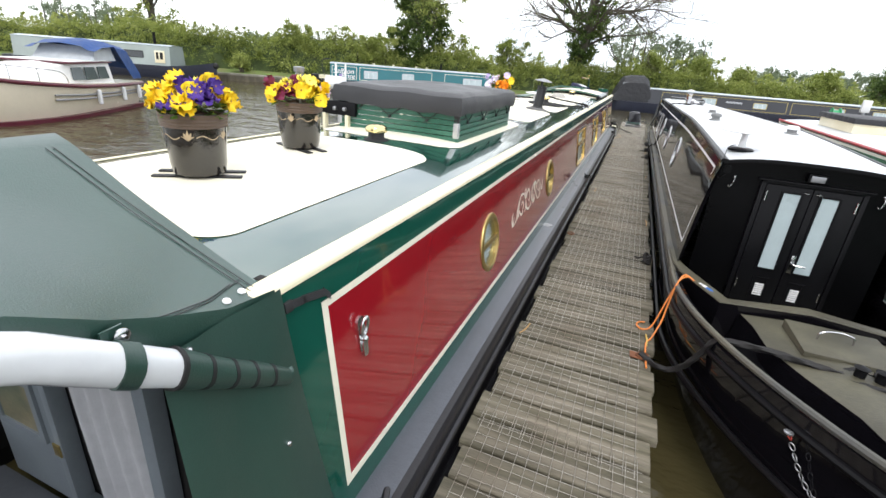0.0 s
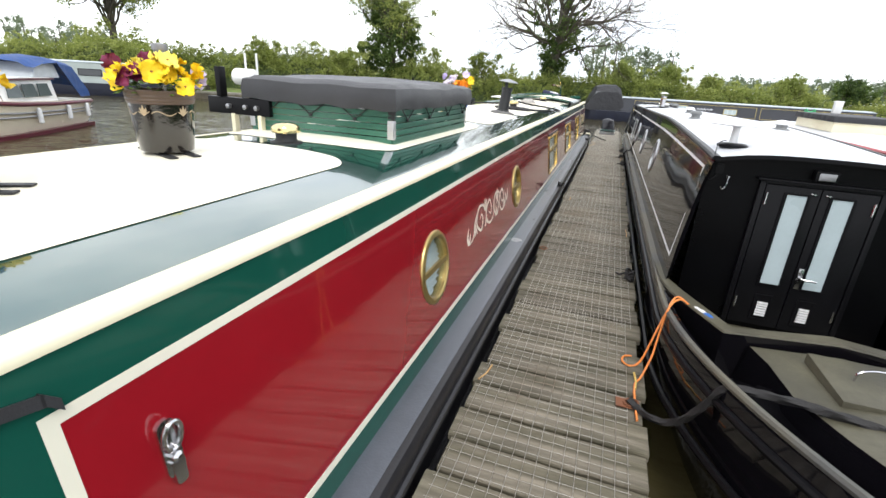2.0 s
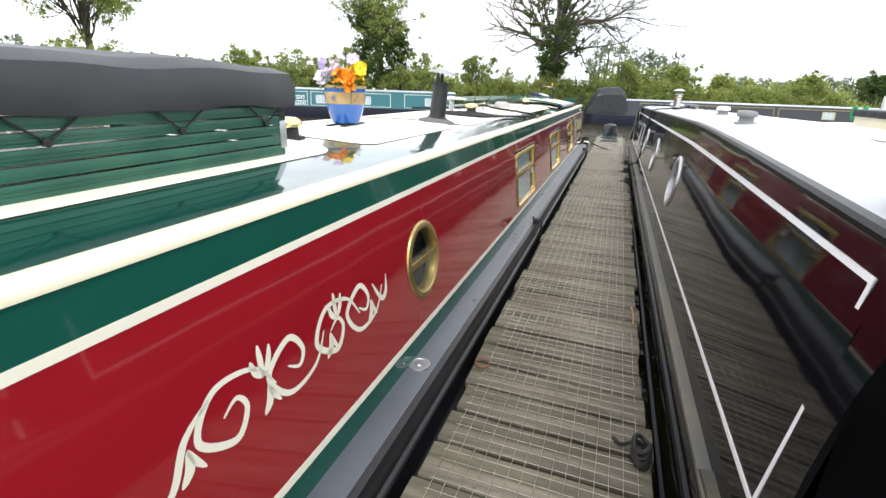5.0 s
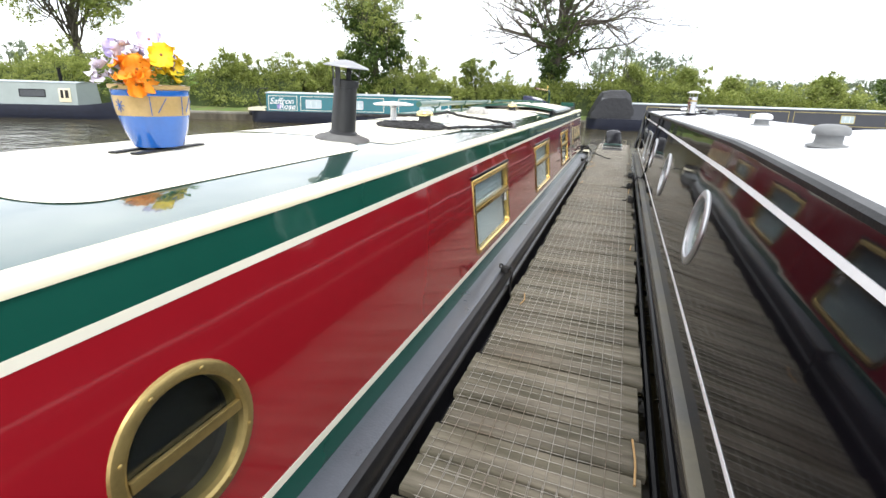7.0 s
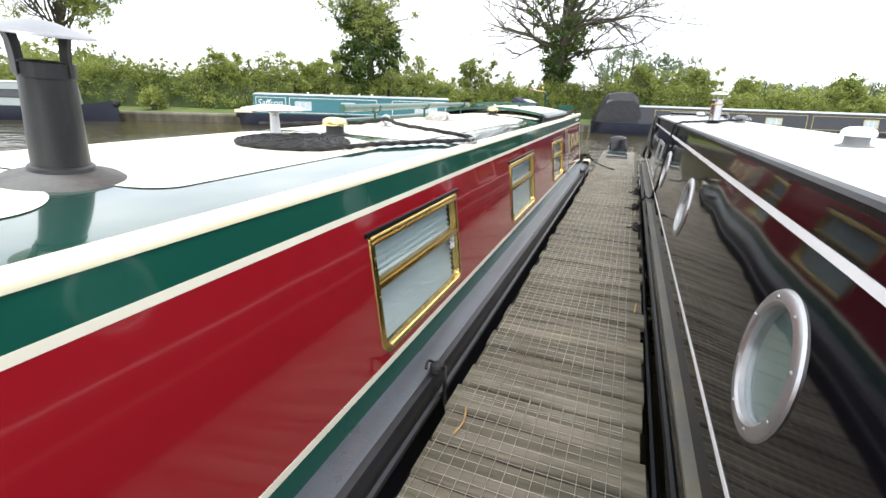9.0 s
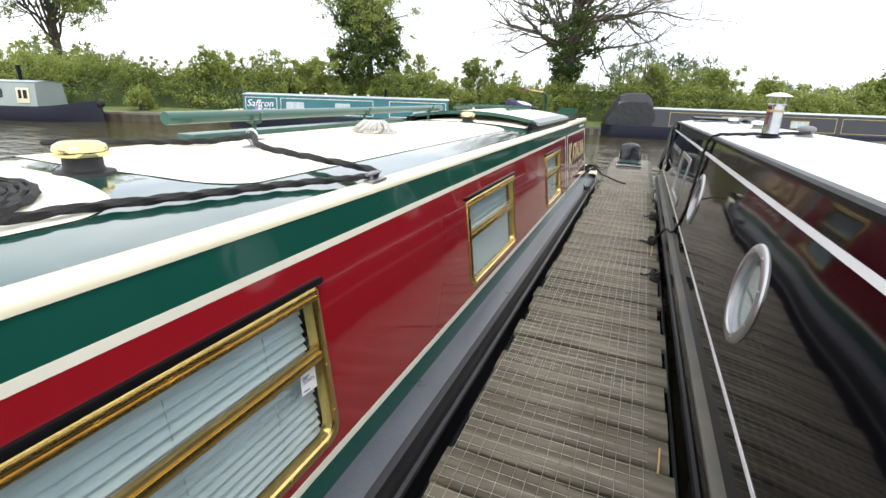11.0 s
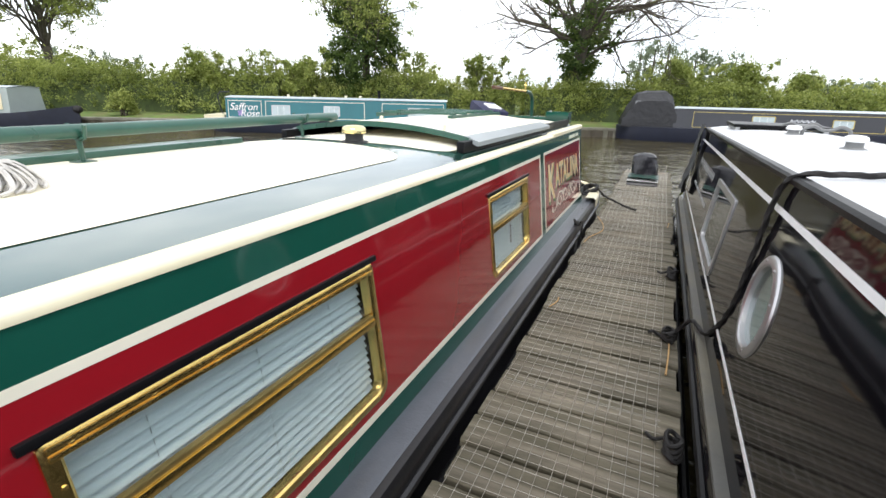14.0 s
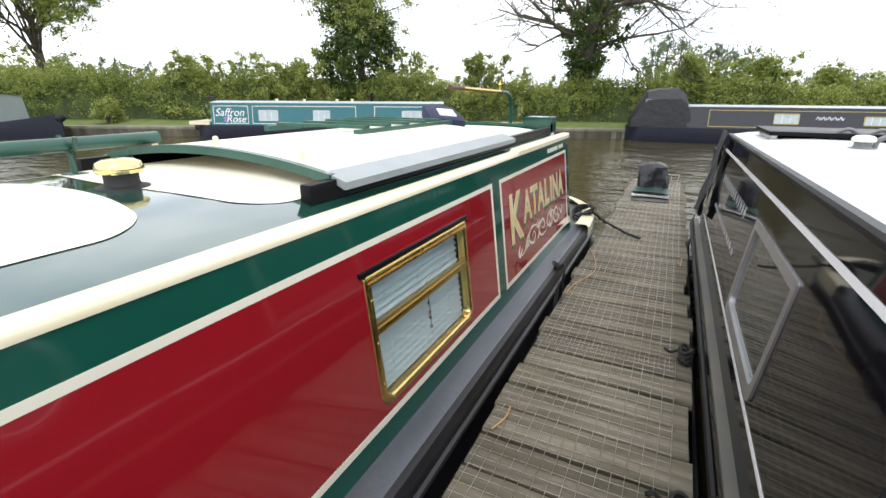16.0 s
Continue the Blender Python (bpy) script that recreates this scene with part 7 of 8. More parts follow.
# orange shore-power lead with its blue and white plug
ORANGE = material("orange_cable", (0.75, 0.24, 0.05), 0.5, vary=0.1, grain=10)
ld = thing("power_lead", "orange shore power lead with blue and white plug", "cable")
bm = fresh()
tube(bm, smooth_path([(0.62, 3.16, 0.345), (0.555, 3.20, 0.38), (0.49, 3.12, 0.36), (0.46, 3.05, 0.22), (0.44, 2.98, 0.12), (0.40, 2.90, 0.03), (0.37, 2.84, 0.014), (0.365, 2.70, 0.012), (0.37, 2.55, 0.012)], 8), 0.0058, 8)
part("lead", bm, ORANGE, ld)
bm = fresh()
tube(bm, smooth_path([(0.60, 3.22, 0.345), (0.53, 3.24, 0.37), (0.46, 3.10, 0.25), (0.40, 3.02, 0.06), (0.35, 3.0, 0.02), (0.31, 3.04, 0.016), (0.32, 3.10, 0.014), (0.36, 3.12, 0.014)], 8), 0.0058, 8)
tube(bm, smooth_path([(0.70, 2.98, 0.362), (0.73, 2.93, 0.365), (0.75, 2.90, 0.32), (0.76, 2.95, 0.2)], 6), 0.0075, 8)
part("lead_return", bm, ORANGE, ld)
pm = look((0.615, 3.17, 0.358), (0.70, 2.985, 0.362))
bm = fresh()
lathe(bm, [(0.010, 0.0), (0.017, -0.015), (0.019, -0.055), (0.022, -0.06), (0.022, -0.095)], 18, pm)
part("plug", bm, WHITE, ld, "white plug body")
bm = fresh()
lathe(bm, [(0.023, -0.095), (0.024, -0.10), (0.024, -0.15), (0.016, -0.165), (0.010, -0.20)], 18, pm)
part("socket", bm, material("blue_plastic", (0.01, 0.11, 0.42), 0.35), ld, "blue socket body")
bm = fresh()
tube(bm, [(0.37, 2.95, 0.012), (0.375, 2.86, 0.016), (0.37, 2.80, 0.012)], 0.006, 6)
part("tie", bm, material("yellow_cord", (0.60, 0.42, 0.12), 0.7), ld, "yellow cord tie")

# roof fittings of the black boat
GREYCAP = material("grey_plastic_cap", (0.17, 0.175, 0.175), 0.5, vary=0.1)
for x, y, cap, lab in ((0.83, 6.05, GREYCAP, "grey mushroom vent on the white roof"), (0.98, 7.62, WHITE, "white mushroom vent on the white roof"), (1.15, 10.72, GREYCAP, "grey mushroom vent on the white roof"), (1.10, 12.0, WHITE, "white mushroom vent on the white roof"), (1.12, 13.5, WHITE, "white mushroom vent on the white roof"), (1.38, 5.3, WHITE, "white mushroom vent on the white roof")):
    mushroom_vent((x, y, bzw(x, y) - 0.003), lab, cap, 0.72, GREYCAP)
tv_dish((0.76, 3.95, bzw(0.76, 3.95) - 0.002), "white flat round aerial on the white roof", 0.165, 0.125)
sc = thing("steel_chimney", "polished steel chimney with a conical rain cap", "chimney", (0.88, 10.42, bzw(0.88, 10.42)))
sc.scale = (0.82, 0.82, 0.95)
bm = fresh()
lathe(bm, [(0.085, 0), (0.085, 0.01), (0.066, 0.016), (0.064, 0.03)], 28)
part("collar", bm, BLACKSATIN, sc)
bm = fresh()
lathe(bm, [(0.058, 0.01), (0.058, 0.20), (0.061, 0.204), (0.061, 0.222), (0.056, 0.226), (0.05, 0.22)], 32, close=False)
part("pipe", bm, CHROME, sc, "polished steel pipe")
bm = fresh()
lathe(bm, [(0.0595, 0.170), (0.0605, 0.176), (0.0595, 0.184)], 32, close=False)
part("band", bm, DULLBRASS, sc)
for k in range(3):
    a = radians(120 * k + 20)
    bm = fresh()
    tube(bm, [(0.054 * math.cos(a), 0.054 * math.sin(a), 0.215), (0.056 * math.cos(a), 0.056 * math.sin(a), 0.275)], 0.005, 6)
    part("cap_leg", bm, STEEL, sc)
bm = fresh()
lathe(bm, [(0.088, 0.270), (0.087, 0.275), (0.04, 0.292), (0.004, 0.296)], 30)
part("rain_cap", bm, WHITE, sc, "pale conical cap")
# rope over the roof and down to the pontoon
rr = thing("centre_line", "black centre line over the roof down to the pontoon", "rope")
bm = fresh()
rope_mesh(bm, [(1.15, 10.62, bzw(1.15, 10.6) + 0.03), (0.95, 10.66, bzw(0.95, 10.6) + 0.014), (0.75, 10.72, bzw(0.75, 10.7) + 0.014), (0.62, 10.80, 1.112), (0.585, 10.88, 1.02), (0.565, 10.92, 0.75), (0.545, 10.98, 0.48), (0.51, 11.20, 0.24), (0.46, 11.42, 0.20), (0.41, 11.48, 0.10), (0.37, 11.50, 0.03)], 0.010)
for k in range(5):
    rope_mesh(bm, [(0.37 + 0.035 * math.cos(a), 11.50 + 0.04 * math.sin(a), 0.02 + 0.012 * k + 0.01 * math.sin(a * 2 + k)) for a in np.linspace(k, k + 5.5, 9)], 0.009)
rope_mesh(bm, [(0.37, 11.50, 0.03), (0.33, 11.52, 0.02), (0.29, 11.57, 0.014), (0.26, 11.55, 0.014)], 0.009)
part("line", bm, ROPE, rr)
for x, y in ((0.41, 4.33), (0.425, 12.6), (0.42, 10.5)):
    kn = thing("pontoon_knot", "black knotted rope at the pontoon edge", "rope", (x - 0.035, y, 0.0))
    bm = fresh()
    for k in range(4):
        tube(bm, [(0.03 * math.cos(a), 0.045 * math.sin(a) + 0.008 * k, 0.018 + 0.016 * k + 0.01 * math.sin(2 * a + k)) for a in np.linspace(0, 6.283, 17)[:-1]], 0.010, 7, closed=True)
    tube(bm, smooth_path([(0, 0, 0.05), (-0.03, 0.05, 0.04), (-0.07, 0.06, 0.015), (-0.10, 0.09, 0.012)], 5), 0.008, 7)
    part("knot", bm, ROPE, kn)
# aluminium window with rope-yellow reflections, and lettering
wv = new("window")
wv.parent = black_boat
wv.matrix_basis = BM
bm = fresh()
a = round_rect(-12.68, -11.75, 0.445, 0.925, 0.05, 6, 0.012)
b = round_rect(-12.635, -11.795, 0.49, 0.885, 0.04, 6, 0.008)
ring_plate(bm, a, b, -0.02, 0.008)
part("frame", bm, ALU, wv, "grey aluminium frame")
bm = fresh()
plate(bm, b, 0.003, Matrix.Translation((0, 0, -0.008)))
part("pane", bm, GLASS, wv, "dark reflecting glass").visible_shadow = False
# black backing plate that plays the unlit room behind this pane
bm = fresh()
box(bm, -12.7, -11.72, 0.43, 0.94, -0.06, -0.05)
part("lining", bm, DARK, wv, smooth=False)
# a cloth tied over the stern end and the stern rail
cvr = thing("stern_sheet", "black plastic sheet tied round the stern pillar", "sheet")
bm = fresh()
rows = []
for k in range(12):
    t = k / 11
    z = 1.06 - 0.80 * t
    x = 0.60 - 0.11 * t
    rows.append([(x - 0.015 - 0.02 * math.sin(7 * s + 9 * t) * (0.4 + t) - 0.01 * math.sin(19 * s), 15.05 + 0.42 * s + 0.1 * t * (s - 0.5), z) for s in np.linspace(0, 1, 12)])
loft(bm, rows, cap=False)
part("sheet", bm, BLACKVINYL, cvr, "creased black plastic")
sr = new("stern_rail")
sr.parent = black_boat
bm = fresh()
for x in (0.60, 1.74):
    tube(bm, [(x, 15.4, 0.27), (x, 15.4, 0.95), (x + 0.02, 16.5, 0.95), (x + 0.05, 16.6, 0.27)], 0.018, 8)
tube(bm, [(0.62, 16.5, 0.95), (1.17, 16.9, 0.95), (1.76, 16.5, 0.95)], 0.018, 8)
part("tubes", bm, BLACKSATIN, sr, "black tubular stern rail")
bm = fresh()
rows = [[(BC - hw_blk(y) + 0.03, y, 0.255), (BC + hw_blk(y) - 0.03, y, 0.255)] for y in (15.3, 15.7, 16.2, 16.6, 16.9)]
loft(bm, rows, cap=False)
part("stern_deck", bm, NAVYDECK, black_boat)
SILVER = material("silver_lettering", (0.55, 0.57, 0.60), 0.4, vary=0.1)
rng = np.random.default_rng(12)
bm = fresh()
for row, (v, h) in enumerate(((0.83, 0.10), (0.62, 0.05))):
    u = -14.55
    while u < -13.1:
        w = rng.uniform(0.05, 0.11)
        stroke(bm, [(u, v), (u + w * 0.3, v + h * 0.7), (u + w * 0.7, v + h * 0.2), (u + w, v + h * 0.8)], 0.003, 0.010, BM)
        u += w + 0.035
part("script_lettering", bm, SILVER, black_boat, "silver script lettering, unreadable", smooth=False, normals=False)
# solar panel, boat-hook brackets
sp = thing("solar_panel", "framed solar panel tilted on the stern roof", "solar panel", (1.18, 14.6, bzw(1.18, 14.6) + 0.02))
bm = fresh()
box(bm, -0.4, 0.4, -0.35, 0.35, 0, 0.03, bevel=0.003)
part("frame", bm, BLACKSATIN, sp)
for s in (-1, 1):
    bm = fresh()
    box(bm, 0.36 * s - 0.02, 0.36 * s + 0.02, -0.3, 0.3, -0.03, 0)
    part("foot", bm, ALU, sp)
for y in (13.55, 14.35):
    pk = thing("pole_bracket", "curved grey pole bracket on the roof", "bracket", (1.35, y, bzw(1.35, y) - 0.002))
    bm = fresh()
    for s in (-1, 1):
        tube(bm, smooth_path([(0.16 * s, 0, 0), (0.15 * s, 0, 0.05), (0.09 * s, 0, 0.075), (0.04 * s, 0, 0.05), (0, 0, 0.045)], 5), 0.014, 8)
    part("hoop", bm, GREYCAP, pk)
sl = thing("roof_seam", "raised weld seam across the white roof", "seam")
for y in (8.55, 12.42):
    bm = fresh()
    tube(bm, [(x, y + 0.02 * (x - 0.7), bzw(x, y)) for x in np.linspace(0.66, 1.68, 18)], 0.003, 5)
    part("bead", bm, WHITEROOF, sl)

for ob in list(black_boat.children_recursive):
    if ob.type == "MESH" and ob.matrix_basis == Matrix.Identity(4) and (ob.parent == black_boat or ob.parent.matrix_basis == Matrix.Identity(4)):
        bm = bmesh.new()
        bm.from_mesh(ob.data)
        ys_v = [v.co.y for v in bm.verts]
        if max(ys_v) > 7.0 and min(ys_v) < 5.0:
            for cut in (4.2, 4.8, 5.4, 5.9, 6.4):
                bmesh.ops.bisect_plane(bm, geom=bm.verts[:] + bm.edges[:] + bm.faces[:], plane_co=(0, cut, 0), plane_no=(0, 1, 0))
            bm.to_mesh(ob.data)
        bm.free()
        for v in ob.data.vertices:
            v.co.z -= front_drop(v.co.y) * min(1.0, max(0.0, (v.co.z - 0.9) / 0.27))
lp.matrix_basis = pose(1.20, BY0, 1.075 - 0.06)

# ---------------------------------------------------------------- bagged outboard at the pontoon's end
bg = thing("wrapped_bundle", "black plastic wrapped bundle with a folded white and green sheet", "bundle", (-0.04, 16.95, 0.0))
bm = fresh()
N = 18
rows = []
for i in range(N):
    t = i / (N - 1)
    z = 0.012 + 0.48 * t
    r = 0.21 * (1 - 0.18 * t) * (1 if t < 0.9 else 0.8 if t < 0.98 else 0.3)
    rows.append([(r * (1 + 0.10 * math.sin(3 * a + 5 * t) + 0.05 * math.sin(11 * a + 17 * t)) * math.cos(a), 0.8 * r * (1 + 0.08 * math.sin(4 * a - 6 * t)) * math.sin(a) + 0.12 + 0.05 * t, z) for a in np.linspace(0, 2 * math.pi, 33)])
loft(bm, rows)
part("wrapping", bm, material("shiny_black_polythene", (0.018, 0.018, 0.022), 0.25, vary=0.3, grain=8, bump=0.6, bump_scale=30, wave=0.02, wave_scale=9), bg, "crumpled shiny black polythene")
for k, (mat, w) in enumerate(((BLACKVINYL, 0.03), (WHITE, 0.02), (VINYL, 0.02))):
    bm = fresh()
    rows = []
    for s in np.linspace(-0.22, 0.24, 14):
        o = 0.02 * math.sin(9 * s + k)
        rows.append([(s, -0.22 + o + 0.03 * k, 0.012 + 0.05 * k), (s, -0.20 + o, 0.012 + 0.05 * k + w), (s, 0.02 + o, 0.03 + 0.055 * k + w), (s, 0.02 + o, 0.012 + 0.05 * k), (s, -0.22 + o + 0.03 * k, 0.012 + 0.05 * k)])
    loft(bm, rows)
    part("folded_sheet", bm, mat, bg, "folded sheet")
# loose cords on the boards
CORD = material("tan_cord", (0.45, 0.28, 0.12), 0.8, vary=0.2, grain=20)
for pts in ([(-0.395, 2.55, 0.012), (-0.37, 2.62, 0.012), (-0.36, 2.70, 0.012)], [(-0.36, 11.62, 0.012), (-0.33, 11.72, 0.014), (-0.335, 11.8, 0.012)], [(-0.33, 7.0, 0.012), (-0.31, 6.9, 0.016), (-0.325, 6.82, 0.012)],
            [(0.375, 5.5, 0.012), (0.378, 5.62, 0.016), (0.37, 5.75, 0.012)], [(0.36, 11.1, 0.012), (0.37, 11.3, 0.03), (0.375, 11.45, 0.012)], [(-0.39, 14.3, 0.012), (-0.3, 14.0, 0.012), (-0.27, 13.7, 0.014), (-0.36, 13.4, 0.012), (-0.38, 13.2, 0.012)], [(0.37, 8.35, 0.012), (0.38, 8.5, 0.014)], [(0.36, 14.2, 0.012), (0.372, 14.4, 0.014)]):
    cd = thing("cord_end", "short frayed tan cord tying the mesh", "cord", group="cords on the pontoon")
    bm = fresh()
    tube(bm, smooth_path(pts, 5), 0.0045, 6)
    part("cord", bm, CORD, cd)
for x, y, r in ((-0.37, 4.72, 0.035), (-0.34, 5.55, 0.0)):
    if r:
        cd = thing("iron_ring", "small rusty ring lying on the boards", "ring", (x, y, 0.012))
        bm = fresh()
        tube(bm, [(r * math.cos(a), r * math.sin(a), 0.004) for a in np.linspace(0, 6.283, 17)[:-1]], 0.005, 6, closed=True)
        part("ring", bm, RUST, cd)


# ---------------------------------------------------------------- other boats
def simple_hull(bm, L, beam, z0, z1, bow=2.0, stern=1.2, flare=0.12, n=15, rise=0.3):
    """Hull along +y from stern (y=0) to bow (y=L)."""
    rows = []
    for y in list(np.linspace(0, stern, 6)) + list(np.linspace(stern, L - bow, 4))[1:] + list(np.linspace(L - bow, L, n))[1:]:
        h = beam
        if y < stern:
            h = beam * math.sqrt(max(0.05, 1 - (1 - y / stern) ** 2.2))
        if y > L - bow:
            t = (y - L + bow) / bow
            h = max(0.03, beam * math.cos(t * math.pi / 2) ** 0.75)
        t = max(0, (y - L + bow) / bow)
        zt = z1 + rise * t ** 1.6
        rows.append([(-h * (1 - flare), y, z0), (-h, y, z0 + 0.45 * (z1 - z0)), (-h, y, zt), (h, y, zt), (h, y, z0 + 0.45 * (z1 - z0)), (h * (1 - flare), y, z0)])
    return loft(bm, rows)


def side_matrix(x, right=True):
    """(along, up, out) on a boat's vertical side at x."""
    return Matrix(((0, 0, 1, x), (1, 0, 0, 0), (0, 1, 0, 0), (0, 0, 0, 1))) if right else Matrix(((0, 0, -1, x), (-1, 0, 0, 0), (0, 1, 0, 0), (0, 0, 0, 1)))


def moored_boat(label, at, rz, L, cab, paint, roofmat, hullmat, z_gun, z_roof, wins, side=1, linemat=None, beam=1.03, frame_mat=None, curtain=True, panels=(), bow=1.9, name="narrowboat", stripe=None):
    ob = thing(name, label, "narrowboat", at, 0, 0, rz)
    bm = fresh()
    simple_hull(bm, L, beam, -0.6, z_gun, bow)
    part("hull", bm, hullmat, ob)
    bm = fresh()
    hw0, hw1 = beam - 0.13, beam - 0.24
    rows = []
    for y in cab:
        rows.append([(-hw0, y, z_gun), (-hw1, y, z_roof)] + [(hw1 * u, y, z_roof + 0.07 * (1 - u * u)) for u in np.linspace(-0.9, 0.9, 7)] + [(hw1, y, z_roof), (hw0, y, z_gun)])
    loft(bm, rows)
    part("cabin", bm, paint, ob)
    bm = fresh()
    sheet(bm, [cab[0] - 0.04, cab[1] + 0.04], np.linspace(-1, 1, 9), lambda y, u: ((hw1 + 0.015) * u, y, z_roof + 0.012 + 0.072 * (1 - u * u)))
    part("roof", bm, roofmat, ob)
    for s in (-1, 1):
        bm = fresh()
        tube(bm, [(s * (hw1 + 0.005), cab[0], z_roof + 0.02), (s * (hw1 + 0.005), cab[1], z_roof + 0.02)], 0.018, 6)
        part("handrail", bm, roofmat, ob)
    slope = math.atan2(hw0 - hw1, z_roof - z_gun)
    sm = side_matrix(side * hw0, side > 0) @ Matrix.Translation((0, z_gun, 0)) @ pose(0, 0, 0, -math.degrees(slope), 0, 0)
    H = (z_roof - z_gun) / math.cos(slope)
    sg = 1 if side > 0 else -1
    if linemat:
        for a, b in panels:
            a, b = (a, b) if sg > 0 else (-b, -a)
            bm = fresh()
            ring_plate(bm, [(a, 0.05), (b, 0.05), (b, H - 0.09), (a, H - 0.09)], [(a + 0.022, 0.072), (b - 0.022, 0.072), (b - 0.022, H - 0.112), (a + 0.022, H - 0.112)], 0.001, 0.004, sm)
            part("coach_line", bm, linemat, ob, smooth=False)
    if stripe:
        bm = fresh()
        box(bm, *((cab[0], cab[1]) if sg > 0 else (-cab[1], -cab[0])), H - 0.045, H - 0.01, 0.0, 0.006, sm)
        part("top_stripe", bm, stripe, ob, smooth=False)
    for y0, y1, v0, v1 in wins:
        a, b = (y0, y1) if sg > 0 else (-y1, -y0)
        w = new("window")
        w.parent = ob
        w.matrix_basis = sm
        bm = fresh()
        ring_plate(bm, round_rect(a, b, v0, v1, 0.04), round_rect(a + 0.03, b - 0.03, v0 + 0.03, v1 - 0.03, 0.03), 0.0, 0.015)
        part("frame", bm, frame_mat or ALU, w)
        bm = fresh()
        plate(bm, round_rect(a + 0.028, b - 0.028, v0 + 0.028, v1 - 0.028, 0.03), 0.004, Matrix.Translation((0, 0, 0.002)))
        part("pane", bm, FROST if curtain else material("dark_reflecting_pane", (0.05, 0.055, 0.06), 0.06, vary=0.1), w)
        if curtain:
            for f in (0.33, 0.66):
                bm = fresh()
                box(bm, a + f * (b - a) - 0.006, a + f * (b - a) + 0.006, v0 + 0.03, v1 - 0.03, 0.006, 0.010)
                part("mullion", bm, WHITE, w, smooth=False)
    return ob, sm, H


TEAL = material("teal_green_paint", (0.008, 0.13, 0.155), 0.25, vary=0.08, grain=2, coat=0.3)
NAVY = material("dark_navy_hull", (0.012, 0.015, 0.03), 0.4, vary=0.25, grain=3)
PALEROOF = material("pale_blue_grey_roof", (0.48, 0.54, 0.58), 0.4, vary=0.08, grain=3)
sd = math.degrees(math.atan2(26.27 - 22.48, -7.95 + 15.95))
# its seen side faces the water; bow to the left
sb, sm, H = moored_boat("teal narrowboat with white lettering moored at the far bank", (-15.95 - 1.20, 22.48 + 0.42, 0.0), sd - 90, 10.6, (0.9, 9.8), TEAL, PALEROOF, NAVY, 0.16, 0.96,
                        ((2.75, 3.5, 0.16, 0.56), (4.85, 5.5, 0.16, 0.56), (8.25, 9.3, 0.16, 0.56)), 1, LINE, panels=((1.0, 2.35), (2.5, 6.5), (7.2, 9.7)), bow=1.2)
letters("lettering", "Saffron", 0.40, WHITE, sm @ Matrix.Translation((1.62, 0.46, 0.006)), sb, 0.002, shear=0.3)
letters("lettering", "Rose", 0.38, WHITE, sm @ Matrix.Translation((1.86, 0.22, 0.006)), sb, 0.002, shear=0.3)
bm = fresh()
for a in range(5):
    stroke(bm, [(1.50, 0.22), (1.50 + 0.09 * math.cos(a * 1.26), 0.22 + 0.09 * math.sin(a * 1.26)), (1.50 + 0.11 * math.cos(a * 1.26 + 0.5), 0.22 + 0.11 * math.sin(a * 1.26 + 0.5))], 0.01, 0.03, sm, 0.004)
part("painted_flower", bm, material("mauve_paint", (0.30, 0.22, 0.50), 0.4), sb, "painted mauve flower", smooth=False, normals=False)
bm = fresh()
lathe(bm, [(0.06, 0), (0.06, 0.30), (0.075, 0.31), (0.075, 0.34)], 14, Matrix.Translation((0.1, 7.0, 1.02)))
part("chimney", bm, BLACKSATIN, sb)
for y in (3.2, 4.3, 5.6, 6.2):
    bm = fresh()
    lathe(bm, [(0.05, 0), (0.05, 0.05), (0.07, 0.055), (0.05, 0.09)], 12, Matrix.Translation((0.0, y, 1.03)))
    part("vent", bm, CREAM, sb)
bm = fresh()
box(bm, -0.9, 0.98, 0.06, 0.85, 0.17, 0.30)
part("bow_band", bm, CREAM, sb, "cream band at the bow")
bm = fresh()
tube(bm, smooth_path([(0.2, 0.5, 0.2), (0.2, 0.35, 0.9), (0.2, 0.45, 1.15), (0.2, 0.85, 1.18)], 6), 0.022, 8)
part("hoop", bm, NAVY, sb)
bm = fresh()
lathe(bm, [(0.02, -0.16), (0.12, -0.1), (0.14, 0), (0.12, 0.1), (0.02, 0.16)], 16, Matrix.Translation((0.1, -0.05, 0.02)) @ pose(0, 0, 0, 0, 90, 0))
part("fender", bm, ROPE, sb)

# grey boat further along the bank, bow towards the right
GREYB = material("pale_grey_green_paint", (0.34, 0.39, 0.37), 0.4, vary=0.08, grain=2)
gb_, gm, gH = moored_boat("pale grey narrowboat with a dark hull at the far bank", (-31.2, 15.4, 0.0), -63.0, 10.6, (1.0, 8.6), GREYB, PALEROOF, NAVY, 0.22, 1.15,
                          ((4.2, 5.3, 0.32, 0.66), (6.2, 7.3, 0.32, 0.66)), 1, None, curtain=False, frame_mat=BLACKSATIN, bow=2.2, panels=())
bm = fresh()
box(bm, 7.85, 8.35, 0.12, 0.72, 0.0, 0.03, gm, 0.01)
part("side_door", bm, CREAM, gb_, "white side doors")
# door panes coloured with the darkness of the cabin behind them
bm = fresh()
box(bm, 7.93, 8.05, 0.3, 0.64, 0.03, 0.035, gm)
box(bm, 8.12, 8.27, 0.3, 0.64, 0.03, 0.035, gm)
part("door_pane", bm, DARK, gb_, smooth=False)
bm = fresh()
lathe(bm, [(0.07, 0), (0.07, 0.55), (0.085, 0.56), (0.085, 0.62)], 14, Matrix.Translation((0.1, 7.6, 1.2)))
part("chimney", bm, BLACKSATIN, gb_)
bm = fresh()
